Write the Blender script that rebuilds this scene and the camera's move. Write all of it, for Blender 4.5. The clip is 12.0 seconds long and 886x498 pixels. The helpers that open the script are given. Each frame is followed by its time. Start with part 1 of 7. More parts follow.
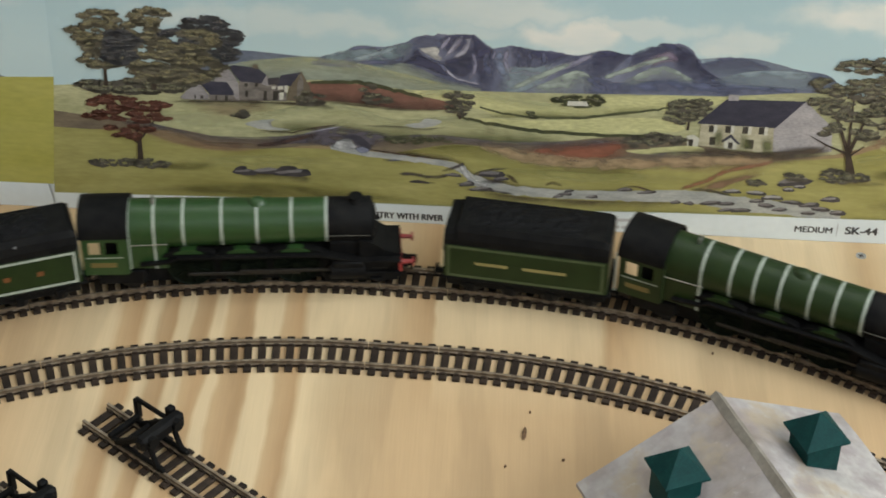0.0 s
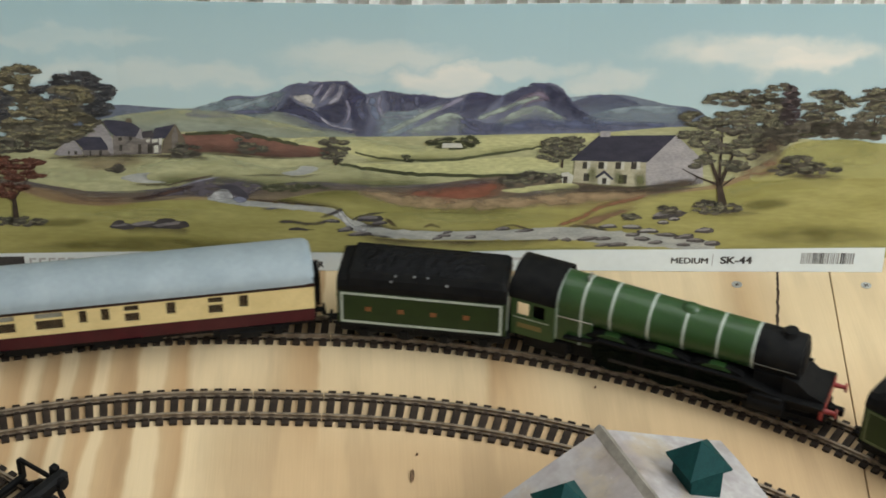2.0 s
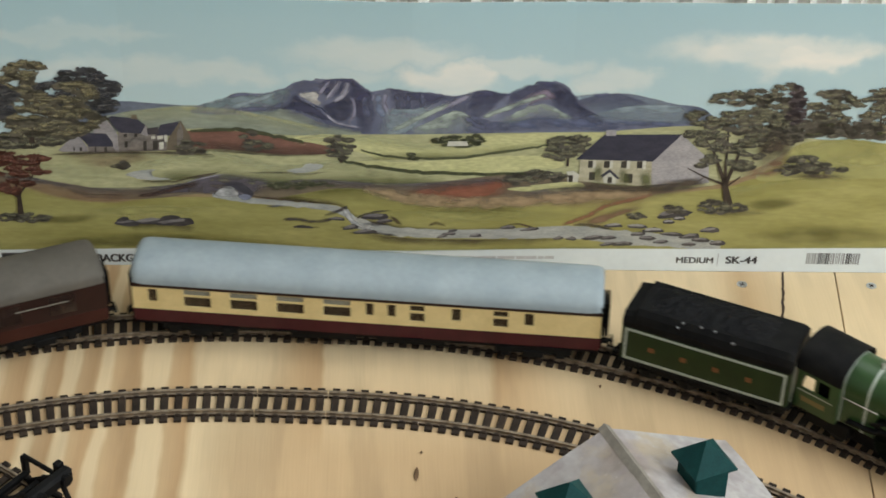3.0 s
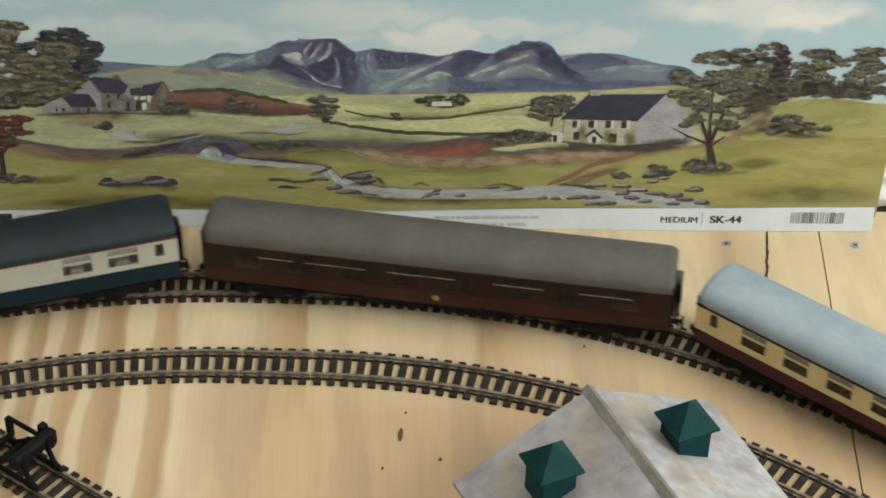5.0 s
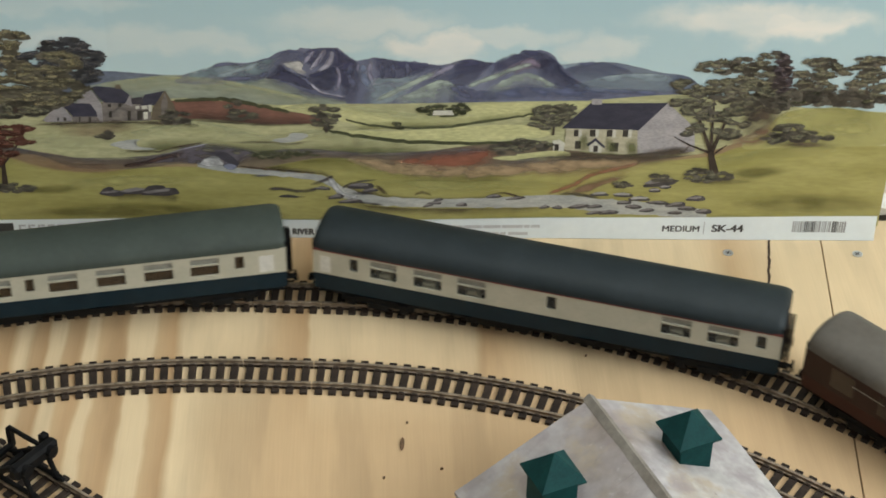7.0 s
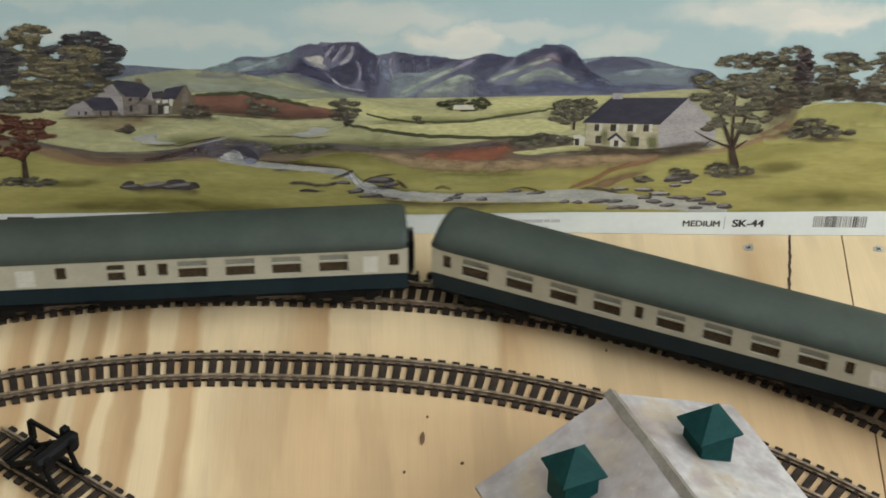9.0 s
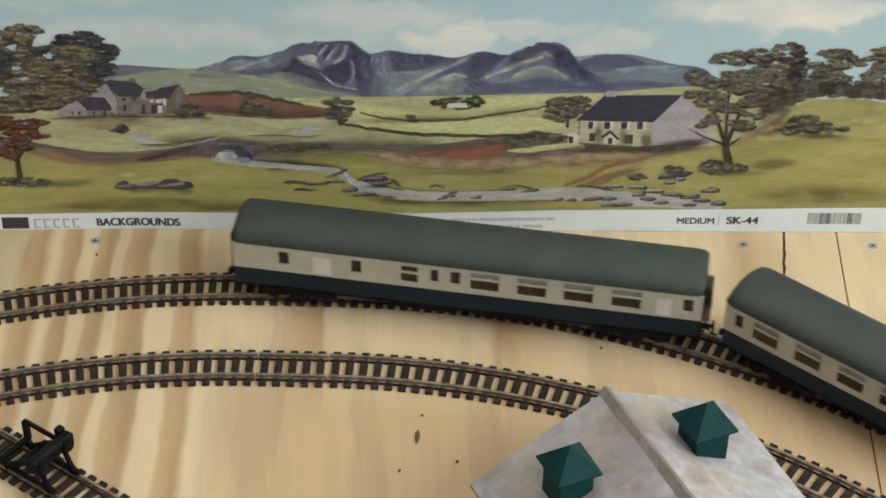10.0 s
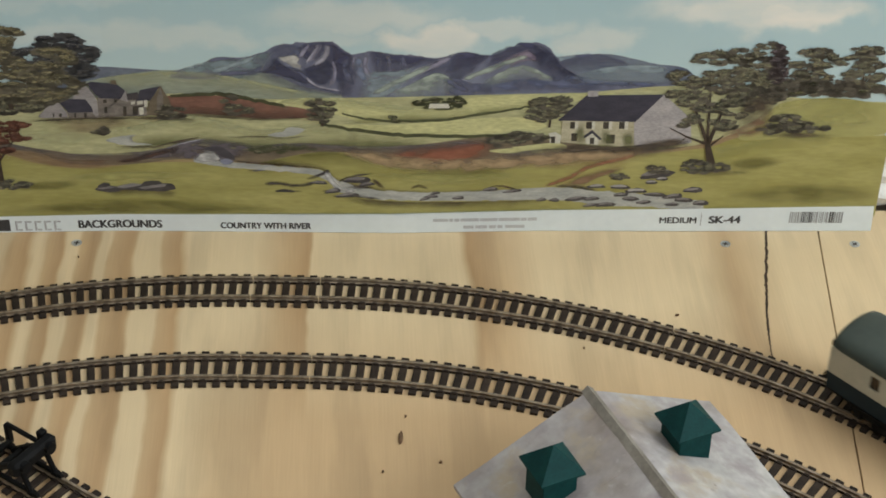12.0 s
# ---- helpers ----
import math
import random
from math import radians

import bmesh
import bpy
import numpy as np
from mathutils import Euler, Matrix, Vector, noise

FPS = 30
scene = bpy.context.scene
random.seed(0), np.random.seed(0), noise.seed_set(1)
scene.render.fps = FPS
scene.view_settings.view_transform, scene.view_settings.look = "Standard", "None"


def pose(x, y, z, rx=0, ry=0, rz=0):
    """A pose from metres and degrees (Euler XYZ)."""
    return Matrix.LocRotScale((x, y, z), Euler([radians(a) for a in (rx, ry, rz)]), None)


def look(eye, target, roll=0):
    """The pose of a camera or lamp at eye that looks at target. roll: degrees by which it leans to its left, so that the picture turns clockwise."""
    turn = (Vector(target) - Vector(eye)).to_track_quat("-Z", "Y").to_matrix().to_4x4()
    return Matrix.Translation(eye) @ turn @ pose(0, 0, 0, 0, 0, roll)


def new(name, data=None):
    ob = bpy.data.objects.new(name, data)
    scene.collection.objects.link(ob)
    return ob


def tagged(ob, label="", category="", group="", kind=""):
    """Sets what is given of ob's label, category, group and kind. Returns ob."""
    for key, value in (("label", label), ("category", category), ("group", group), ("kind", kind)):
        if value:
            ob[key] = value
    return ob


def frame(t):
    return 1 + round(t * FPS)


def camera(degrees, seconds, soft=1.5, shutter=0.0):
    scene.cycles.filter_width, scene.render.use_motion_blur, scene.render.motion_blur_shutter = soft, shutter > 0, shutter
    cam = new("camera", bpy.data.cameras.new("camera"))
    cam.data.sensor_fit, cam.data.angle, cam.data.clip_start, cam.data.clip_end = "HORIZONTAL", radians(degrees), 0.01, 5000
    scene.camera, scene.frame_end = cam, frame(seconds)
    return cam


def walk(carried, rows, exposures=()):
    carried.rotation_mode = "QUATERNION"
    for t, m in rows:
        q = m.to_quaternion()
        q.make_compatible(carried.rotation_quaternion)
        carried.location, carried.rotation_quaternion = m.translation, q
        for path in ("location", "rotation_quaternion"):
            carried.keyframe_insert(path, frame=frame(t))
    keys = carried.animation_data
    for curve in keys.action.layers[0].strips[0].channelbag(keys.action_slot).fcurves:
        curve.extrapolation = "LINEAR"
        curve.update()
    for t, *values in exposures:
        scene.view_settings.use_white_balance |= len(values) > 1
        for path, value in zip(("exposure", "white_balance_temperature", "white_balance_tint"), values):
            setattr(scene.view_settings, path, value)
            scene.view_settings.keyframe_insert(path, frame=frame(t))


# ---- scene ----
# ---- camera ----
cam = camera(27.53, 12.0, soft=1.75, shutter=0.35)
PATH = [
    (0, (0.2748, -0.8506, 0.6380), (0.2320, -0.0598, 0.0274), 0.67),
    (0.5, (0.2780, -0.8503, 0.6416), (0.2237, -0.0588, 0.0329), 0.58),
    (0.6, (0.2782, -0.8504, 0.6416), (0.2256, -0.0586, 0.0331), 0.59),
    (0.7, (0.2785, -0.8505, 0.6417), (0.2291, -0.0583, 0.0335), 0.59),
    (0.8, (0.2800, -0.8512, 0.6418), (0.2483, -0.0566, 0.0354), 0.61),
    (0.9, (0.2820, -0.8520, 0.6420), (0.2724, -0.0552, 0.0379), 0.63),
    (1, (0.2831, -0.8525, 0.6421), (0.2860, -0.0546, 0.0393), 0.64),
    (1.5, (0.2792, -0.8525, 0.6421), (0.2923, -0.0493, 0.0466), 0.86),
    (2, (0.2804, -0.8537, 0.6413), (0.2977, -0.0473, 0.0502), 0.90),
    (2.5, (0.2794, -0.8517, 0.6406), (0.2999, -0.0455, 0.0493), 1.10),
    (3, (0.2783, -0.8533, 0.6396), (0.2949, -0.0468, 0.0486), 1.15),
    (3.2, (0.2783, -0.8528, 0.6407), (0.2958, -0.0475, 0.0480), 1.21),
    (4.8, (0.2779, -0.8498, 0.6440), (0.3100, -0.0619, 0.0290), 1.70),
    (5, (0.2808, -0.8507, 0.6424), (0.3038, -0.0597, 0.0310), 1.33),
    (5.5, (0.2818, -0.8507, 0.6428), (0.3014, -0.0562, 0.0358), 1.27),
    (6, (0.2800, -0.8502, 0.6422), (0.3042, -0.0552, 0.0362), 1.35),
    (6.5, (0.2805, -0.8499, 0.6418), (0.3031, -0.0552, 0.0352), 1.18),
    (7, (0.2819, -0.8498, 0.6421), (0.3030, -0.0558, 0.0344), 1.20),
    (9, (0.2795, -0.8497, 0.6415), (0.2918, -0.0573, 0.0316), 0.90),
    (9.5, (0.2803, -0.8496, 0.6411), (0.2937, -0.0571, 0.0314), 0.67),
    (10, (0.2804, -0.8498, 0.6410), (0.2949, -0.0577, 0.0308), 0.74),
    (10.5, (0.2807, -0.8499, 0.6415), (0.2965, -0.0578, 0.0312), 0.72),
    (11, (0.2802, -0.8500, 0.6412), (0.2998, -0.0579, 0.0311), 0.60),
    (11.5, (0.2805, -0.8498, 0.6416), (0.3028, -0.0580, 0.0312), 0.77),
    (12, (0.2813, -0.8495, 0.6407), (0.3046, -0.0573, 0.0309), 0.86),
]
walk(cam, [(t, look(eye, target, roll)) for t, eye, target, roll in PATH], [(0.0, 0.0), (9.5, 0.0), (10.5, -0.1), (11.2, -0.2), (12.0, -0.27)])

# ---- light ----
world = bpy.data.worlds.new("room_world")
scene.world = world
world.use_nodes = True
world.node_tree.nodes["Background"].inputs[0].default_value = (0.75, 0.85, 1.0, 1)
world.node_tree.nodes["Background"].inputs[1].default_value = 0.3


def area_lamp(name, m, sx, sy, watts, colour):
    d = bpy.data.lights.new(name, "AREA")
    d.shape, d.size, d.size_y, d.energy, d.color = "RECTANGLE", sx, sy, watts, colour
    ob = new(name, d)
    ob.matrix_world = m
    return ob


# unseen added lamps: high behind the posters, in the right-hand wall, behind the camera
area_lamp("daylight_east", look((1.84, -1.0, 1.3), (0.4, -0.05, 0.05)), 0.9, 0.9, 30, (0.90, 0.965, 0.98))
area_lamp("daylight_south", look((0.95, -2.17, 1.5), (0.4, 0.0, 0.08)), 1.3, 1.0, 9.0, (0.92, 0.97, 1.0))
# fill lamp added behind the posters; the opening around it is assumed
area_lamp("daylight_north", look((0.55, 0.045, 0.85), (0.42, -0.35, 0.0)), 1.5, 0.6, 6.0, (0.95, 1.0, 1.0))

# ---- materials ----


def mat(name, c1, c2, scale=120.0, stretch=(1, 1, 1), rough=0.5, metal=0.0, bump=0.0, fine=0.12, island=0.0, piece=0.0, spec=0.5, mid=None, lo=0.35, hi=0.65, coat=0.0, turn=0.0):
    """Two tints mixed by broad noise, a fine grain over it, and fine relief."""
    m = bpy.data.materials.new(name)
    m.use_nodes = True
    nt = m.node_tree
    n, link = nt.nodes, nt.links.new
    bsdf = n["Principled BSDF"]
    tc, mp = n.new("ShaderNodeTexCoord"), n.new("ShaderNodeMapping")
    mp.inputs["Scale"].default_value = stretch
    mp.inputs["Rotation"].default_value = (0, 0, radians(turn))
    link(tc.outputs["Object"], mp.inputs["Vector"])
    big, small = n.new("ShaderNodeTexNoise"), n.new("ShaderNodeTexNoise")
    big.inputs["Scale"].default_value, big.inputs["Detail"].default_value = scale, 5
    small.inputs["Scale"].default_value, small.inputs["Detail"].default_value = scale * 7.3, 3
    link(mp.outputs[0], big.inputs["Vector"])
    link(mp.outputs[0], small.inputs["Vector"])
    ramp = n.new("ShaderNodeValToRGB")
    ramp.color_ramp.elements[0].position, ramp.color_ramp.elements[1].position = lo, hi
    ramp.color_ramp.elements[0].color, ramp.color_ramp.elements[1].color = (*c1, 1), (*c2, 1)
    if mid:
        e = ramp.color_ramp.elements.new((lo + hi) / 2)
        e.color = (*mid, 1)
    link(big.outputs["Fac"], ramp.inputs["Fac"])
    val = n.new("ShaderNodeMapRange")
    val.inputs["From Min"].default_value, val.inputs["From Max"].default_value = 0.3, 0.7
    val.inputs["To Min"].default_value, val.inputs["To Max"].default_value = 1 - fine, 1 + fine
    link(small.outputs["Fac"], val.inputs["Value"])
    hsv = n.new("ShaderNodeHueSaturation")
    link(ramp.outputs["Color"], hsv.inputs["Color"])
    last = val.outputs[0]
    for amount, node, out in ((island, "ShaderNodeNewGeometry", "Random Per Island"), (piece, "ShaderNodeObjectInfo", "Random")):
        if amount:
            src, mr, mul = n.new(node), n.new("ShaderNodeMapRange"), n.new("ShaderNodeMath")
            mr.inputs["To Min"].default_value, mr.inputs["To Max"].default_value = 1 - amount, 1 + amount
            link(src.outputs[out], mr.inputs["Value"])
            mul.operation = "MULTIPLY"
            link(last, mul.inputs[0])
            link(mr.outputs[0], mul.inputs[1])
            last = mul.outputs[0]
    link(last, hsv.inputs["Value"])
    link(hsv.outputs[0], bsdf.inputs["Base Color"])
    bsdf.inputs["Roughness"].default_value, bsdf.inputs["Metallic"].default_value = rough, metal
    bsdf.inputs["Specular IOR Level"].default_value = spec
    bsdf.inputs["Coat Weight"].default_value = coat
    if bump:
        b = n.new("ShaderNodeBump")
        b.inputs["Strength"].default_value, b.inputs["Distance"].default_value = bump, 0.0004
        link(small.outputs["Fac"], b.inputs["Height"])
        link(b.outputs[0], bsdf.inputs["Normal"])
    return m


def wood_mat():
    """Pine plywood: broad bands of heartwood along the grain, growth lines and fine pores."""
    m = bpy.data.materials.new("pine_plywood")
    m.use_nodes = True
    nt = m.node_tree
    n, link = nt.nodes, nt.links.new
    bsdf = n["Principled BSDF"]
    tc, mp = n.new("ShaderNodeTexCoord"), n.new("ShaderNodeMapping")
    mp.inputs["Rotation"].default_value = (0, 0, radians(-1.5))
    link(tc.outputs["Object"], mp.inputs["Vector"])

    def noise_of(scale, stretch, detail=4.0):
        s, t = n.new("ShaderNodeMapping"), n.new("ShaderNodeTexNoise")
        s.inputs["Scale"].default_value = stretch
        link(mp.outputs[0], s.inputs["Vector"])
        t.inputs["Scale"].default_value, t.inputs["Detail"].default_value = scale, detail
        link(s.outputs[0], t.inputs["Vector"])
        return t.outputs["Fac"]

    def math_of(op, a, b):
        k = n.new("ShaderNodeMath")
        k.operation = op
        for i, v in enumerate((a, b)):
            if isinstance(v, (int, float)):
                k.inputs[i].default_value = v
            else:
                link(v, k.inputs[i])
        return k.outputs[0]

    sep = n.new("ShaderNodeSeparateXYZ")
    link(mp.outputs[0], sep.inputs[0])
    wob = math_of("MULTIPLY", math_of("SUBTRACT", noise_of(11.0, (1.0, 1.0, 1), 3), 0.5), 0.013)
    wob2 = math_of("MULTIPLY", math_of("SUBTRACT", noise_of(55, (1, 0.35, 1), 3), 0.5), 0.0045)
    u = math_of("ADD", math_of("ADD", sep.outputs[0], wob), wob2)
    bands = n.new("ShaderNodeValToRGB")
    cr = bands.color_ramp
    light, tan, deep = (0.625, 0.483, 0.295, 1), (0.50, 0.345, 0.19, 1), (0.415, 0.264, 0.132, 1)
    stops = [(0.0, tan), (0.053, light), (0.055, tan), (0.067, deep), (0.069, light), (0.0745, light), (0.076, tan), (0.085, deep), (0.087, light), (0.094, light), (0.0955, tan), (0.105, deep), (0.108, light), (0.1125, light), (0.114, tan), (0.1285, deep), (0.131, light), (0.1435, light), (0.145, tan), (0.156, deep), (0.158, light), (0.196, light), (0.213, tan), (0.2272, deep), (0.2290, light), (0.316, light), (0.321, deep), (0.335, tan), (0.36, light), (0.45, light), (0.47, tan), (0.5, light)]
    cr.elements[0].position, cr.elements[0].color = stops[0]
    cr.elements[1].position, cr.elements[1].color = stops[-1][0] / 0.6, stops[-1][1]
    for p, c in stops[1:-1]:
        e = cr.elements.new(p / 0.6)
        e.color = c
    link(math_of("DIVIDE", u, 0.6), bands.inputs["Fac"])
    lines = noise_of(120, (1, 0.06, 1), 4)
    pores = noise_of(900, (1, 0.03, 1), 2)
    blot = noise_of(16, (1, 0.6, 1), 4)
    v = math_of("ADD", math_of("MULTIPLY", lines, 0.20), math_of("MULTIPLY", pores, 0.10))
    v = math_of("ADD", math_of("ADD", v, math_of("MULTIPLY", blot, 0.30)), 0.71)
    soft_streak = n.new("ShaderNodeMapRange")
    soft_streak.interpolation_type = "SMOOTHSTEP"
    soft_streak.inputs["From Min"].default_value, soft_streak.inputs["From Max"].default_value = 0.50, 0.60
    soft_streak.inputs["To Max"].default_value = 0.12
    link(noise_of(34, (1, 0.13, 1), 4), soft_streak.inputs["Value"])
    v = math_of("ADD", math_of("SUBTRACT", v, soft_streak.outputs[0]), 0.05)
    # a broad tongue of heartwood that widens towards the front
    edge = math_of("MULTIPLY", math_of("SUBTRACT", noise_of(20, (1, 0.5, 1), 3), 0.5), 0.010)
    far = n.new("ShaderNodeMapRange")
    far.inputs["From Min"].default_value, far.inputs["From Max"].default_value = -0.08, -0.17
    link(sep.outputs[1], far.inputs["Value"])
    side = n.new("ShaderNodeValToRGB")
    for e, (p, c) in zip((side.color_ramp.elements[0], side.color_ramp.elements[1], side.color_ramp.elements.new(0.5), side.color_ramp.elements.new(0.94)), ((0.0, 0.0), (1.0, 0.0), (0.35, 0.75), (0.95, 1.0))):
        e.position, e.color = p, (c, c, c, 1)
    reach = n.new("ShaderNodeMapRange")
    reach.inputs["From Min"].default_value, reach.inputs["From Max"].default_value = 0.160, 0.2262
    link(math_of("ADD", u, edge), reach.inputs["Value"])
    link(reach.outputs[0], side.inputs["Fac"])
    tongue = n.new("ShaderNodeMix")
    tongue.data_type = "RGBA"
    link(math_of("MULTIPLY", far.outputs[0], side.outputs[0]), tongue.inputs[0])
    link(bands.outputs[0], tongue.inputs[6])
    tongue.inputs[7].default_value = tan
    hsv = n.new("ShaderNodeHueSaturation")
    hsv.inputs["Saturation"].default_value = 1.0
    link(tongue.outputs[2], hsv.inputs["Color"])
    link(v, hsv.inputs["Value"])
    link(hsv.outputs[0], bsdf.inputs["Base Color"])
    bsdf.inputs["Roughness"].default_value = 0.55
    bsdf.inputs["Specular IOR Level"].default_value = 0.35
    b = n.new("ShaderNodeBump")
    b.inputs["Strength"].default_value, b.inputs["Distance"].default_value = 0.25, 0.0003
    link(pores, b.inputs["Height"])
    link(b.outputs[0], bsdf.inputs["Normal"])
    return m


def sky_mat(name, top, low, cloud, banks=()):
    """Printed sky: blue fading to pale, with soft banks of cloud (x, z, half width, half height, strength)."""
    m = bpy.data.materials.new(name)
    m.use_nodes = True
    nt = m.node_tree
    n, link = nt.nodes, nt.links.new
    bsdf = n["Principled BSDF"]
    tc, sep, ramp = n.new("ShaderNodeTexCoord"), n.new("ShaderNodeSeparateXYZ"), n.new("ShaderNodeValToRGB")
    link(tc.outputs["Object"], sep.inputs[0])
    mr = n.new("ShaderNodeMapRange")
    mr.inputs["From Min"].default_value, mr.inputs["From Max"].default_value = 0.11, 0.178
    link(sep.outputs[2], mr.inputs["Value"])
    ramp.color_ramp.elements[0].color, ramp.color_ramp.elements[1].color = (*low, 1), (*top, 1)
    link(mr.outputs[0], ramp.inputs["Fac"])

    def noise_of(scale, detail, tall):
        mp, ns = n.new("ShaderNodeMapping"), n.new("ShaderNodeTexNoise")
        mp.inputs["Scale"].default_value = (1, 1, tall)
        ns.inputs["Scale"].default_value, ns.inputs["Detail"].default_value, ns.inputs["Roughness"].default_value = scale, detail, 0.5
        link(tc.outputs["Object"], mp.inputs["Vector"])
        link(mp.outputs[0], ns.inputs["Vector"])
        return ns

    def vec(op, a, b):
        k = n.new("ShaderNodeVectorMath")
        k.operation = op
        link(a, k.inputs[0])
        k.inputs[1].default_value = b
        return k.outputs[0]

    # ragged, billowing edges
    push = vec("MULTIPLY", vec("SUBTRACT", noise_of(34, 4, 1.4).outputs["Color"], (0.5, 0.5, 0.5)), (0.07, 0, 0.03))
    at = n.new("ShaderNodeVectorMath")
    link(tc.outputs["Object"], at.inputs[0])
    link(push, at.inputs[1])
    streak = n.new("ShaderNodeMapRange")
    streak.inputs["From Min"].default_value, streak.inputs["From Max"].default_value = 0.3, 0.65
    streak.inputs["To Min"].default_value, streak.inputs["To Max"].default_value = 0.55, 1.0
    link(noise_of(20, 3, 3).outputs["Fac"], streak.inputs["Value"])
    total = None
    for x, z, w, h, strength in banks:
        g, s = n.new("ShaderNodeTexGradient"), n.new("ShaderNodeMapRange")
        g.gradient_type = "SPHERICAL"
        link(vec("MULTIPLY", vec("SUBTRACT", at.outputs[0], (x * 0.001, 0, z * 0.001)), (1000 / w, 0, 1000 / h)), g.inputs["Vector"])
        s.interpolation_type = "SMOOTHSTEP"
        s.inputs["From Max"].default_value, s.inputs["To Max"].default_value = 0.6, strength
        link(g.outputs["Fac"], s.inputs["Value"])
        if total is None:
            total = s.outputs[0]
        else:
            most = n.new("ShaderNodeMath")
            most.operation = "MAXIMUM"
            link(total, most.inputs[0])
            link(s.outputs[0], most.inputs[1])
            total = most.outputs[0]
    if total is None:
        link(ramp.outputs[0], bsdf.inputs["Base Color"])
    else:
        amount, mix = n.new("ShaderNodeMath"), n.new("ShaderNodeMix")
        amount.operation = "MULTIPLY"
        link(total, amount.inputs[0])
        link(streak.outputs[0], amount.inputs[1])
        mix.data_type = "RGBA"
        link(amount.outputs[0], mix.inputs[0])
        link(ramp.outputs[0], mix.inputs[6])
        mix.inputs[7].default_value = (*cloud, 1)
        link(mix.outputs[2], bsdf.inputs["Base Color"])
    bsdf.inputs["Roughness"].default_value, bsdf.inputs["Specular IOR Level"].default_value = 0.4, 0.4
    return m


def glass_mat(name, colour, clear):
    m = bpy.data.materials.new(name)
    m.use_nodes = True
    b = m.node_tree.nodes["Principled BSDF"]
    b.inputs["Base Color"].default_value = (*colour, 1)
    b.inputs["Transmission Weight"].default_value, b.inputs["Roughness"].default_value = clear, 0.1
    b.inputs["IOR"].default_value = 1.3
    return m


def roof_mat():
    """Weathered grey sheeting: broad brown and lilac stains, ochre blotches, fine speckle and dark spots."""
    m = mat("grey_roof_sheet", (0.23, 0.19, 0.165), (0.44, 0.425, 0.40), 19, rough=0.75, bump=0.35, fine=0.16, mid=(0.35, 0.325, 0.32), lo=0.30, hi=0.68)
    nt = m.node_tree
    n, link = nt.nodes, nt.links.new
    bsdf = n["Principled BSDF"]
    last = bsdf.inputs["Base Color"].links[0].from_socket
    tc = n.new("ShaderNodeTexCoord")
    for scale, lo, hi, amount, tint in ((34, 0.53, 0.66, 0.75, (0.36, 0.29, 0.20)), (46, 0.52, 0.66, 0.7, (0.25, 0.215, 0.215)), (120, 0.66, 0.74, 0.7, (0.13, 0.11, 0.11)), (260, 0.62, 0.75, 0.35, (0.50, 0.48, 0.44))):
        ns, mr, mix, mp = n.new("ShaderNodeTexNoise"), n.new("ShaderNodeMapRange"), n.new("ShaderNodeMix"), n.new("ShaderNodeMapping")
        mp.inputs["Location"].default_value = (scale * 0.37, scale * 0.11, scale * 0.53)
        ns.inputs["Scale"].default_value, ns.inputs["Detail"].default_value, ns.inputs["Roughness"].default_value = scale, 4, 0.6
        link(tc.outputs["Object"], mp.inputs["Vector"])
        link(mp.outputs[0], ns.inputs["Vector"])
        mr.inputs["From Min"].default_value, mr.inputs["From Max"].default_value, mr.inputs["To Max"].default_value = lo, hi, amount
        link(ns.outputs["Fac"], mr.inputs["Value"])
        mix.data_type = "RGBA"
        link(mr.outputs[0], mix.inputs[0])
        link(last, mix.inputs[6])
        mix.inputs[7].default_value = (*tint, 1)
        last = mix.outputs[2]
    link(last, bsdf.inputs["Base Color"])
    return m


PINE = wood_mat()
# brown put in the glass stands for light on the interior behind it
GLASS = glass_mat("dusty_glazing", (0.15, 0.105, 0.065), 0.6)
CLEARGLASS = glass_mat("clear_glazing", (0.72, 0.72, 0.66), 0.95)
BLACK = mat("black_plastic", (0.0045, 0.0045, 0.005), (0.009, 0.0088, 0.0085), 150, rough=0.6, bump=0.15, spec=0.1)
COALY = mat("coal", (0.003, 0.003, 0.0035), (0.010, 0.010, 0.011), 600, rough=0.6, bump=0.8, spec=0.12)
SLEEPER = mat("sleeper_plastic", (0.013, 0.0085, 0.006), (0.032, 0.021, 0.014), 300, rough=0.65, spec=0.25, bump=0.2, piece=0.25)
RAIL = mat("tarnished_rail", (0.22, 0.17, 0.12), (0.40, 0.33, 0.25), 220, rough=0.42, metal=0.75, fine=0.2)
STEEL = mat("dull_steel", (0.35, 0.34, 0.32), (0.5, 0.49, 0.46), 400, rough=0.35, metal=0.9)
ZINC = mat("zinc_screw", (0.48, 0.49, 0.48), (0.66, 0.66, 0.64), 900, rough=0.3, metal=0.9)
# steel colour darkened to carry the shade beneath the train
DARKSTEEL = mat("dark_wheel_steel", (0.010, 0.009, 0.008), (0.024, 0.021, 0.018), 400, rough=0.55, metal=0.3)
APPLE = mat("apple_green_paint", (0.017, 0.052, 0.012), (0.022, 0.062, 0.015), 60, rough=0.35, fine=0.06, spec=0.5)
BRUNSWICK = mat("dark_green_paint", (0.011, 0.025, 0.0055), (0.015, 0.032, 0.007), 60, rough=0.42, fine=0.06, spec=0.3)
LINING = mat("white_lining", (0.33, 0.37, 0.32), (0.42, 0.46, 0.40), 500, rough=0.4)
OLDLINE = mat("faded_lining", (0.05, 0.075, 0.03), (0.075, 0.10, 0.045), 500, rough=0.4)
GOLD = mat("gold_lettering", (0.24, 0.20, 0.07), (0.33, 0.28, 0.11), 900, rough=0.4)
DULLGOLD = mat("dull_gold", (0.13, 0.10, 0.03), (0.18, 0.13, 0.04), 900, rough=0.4)
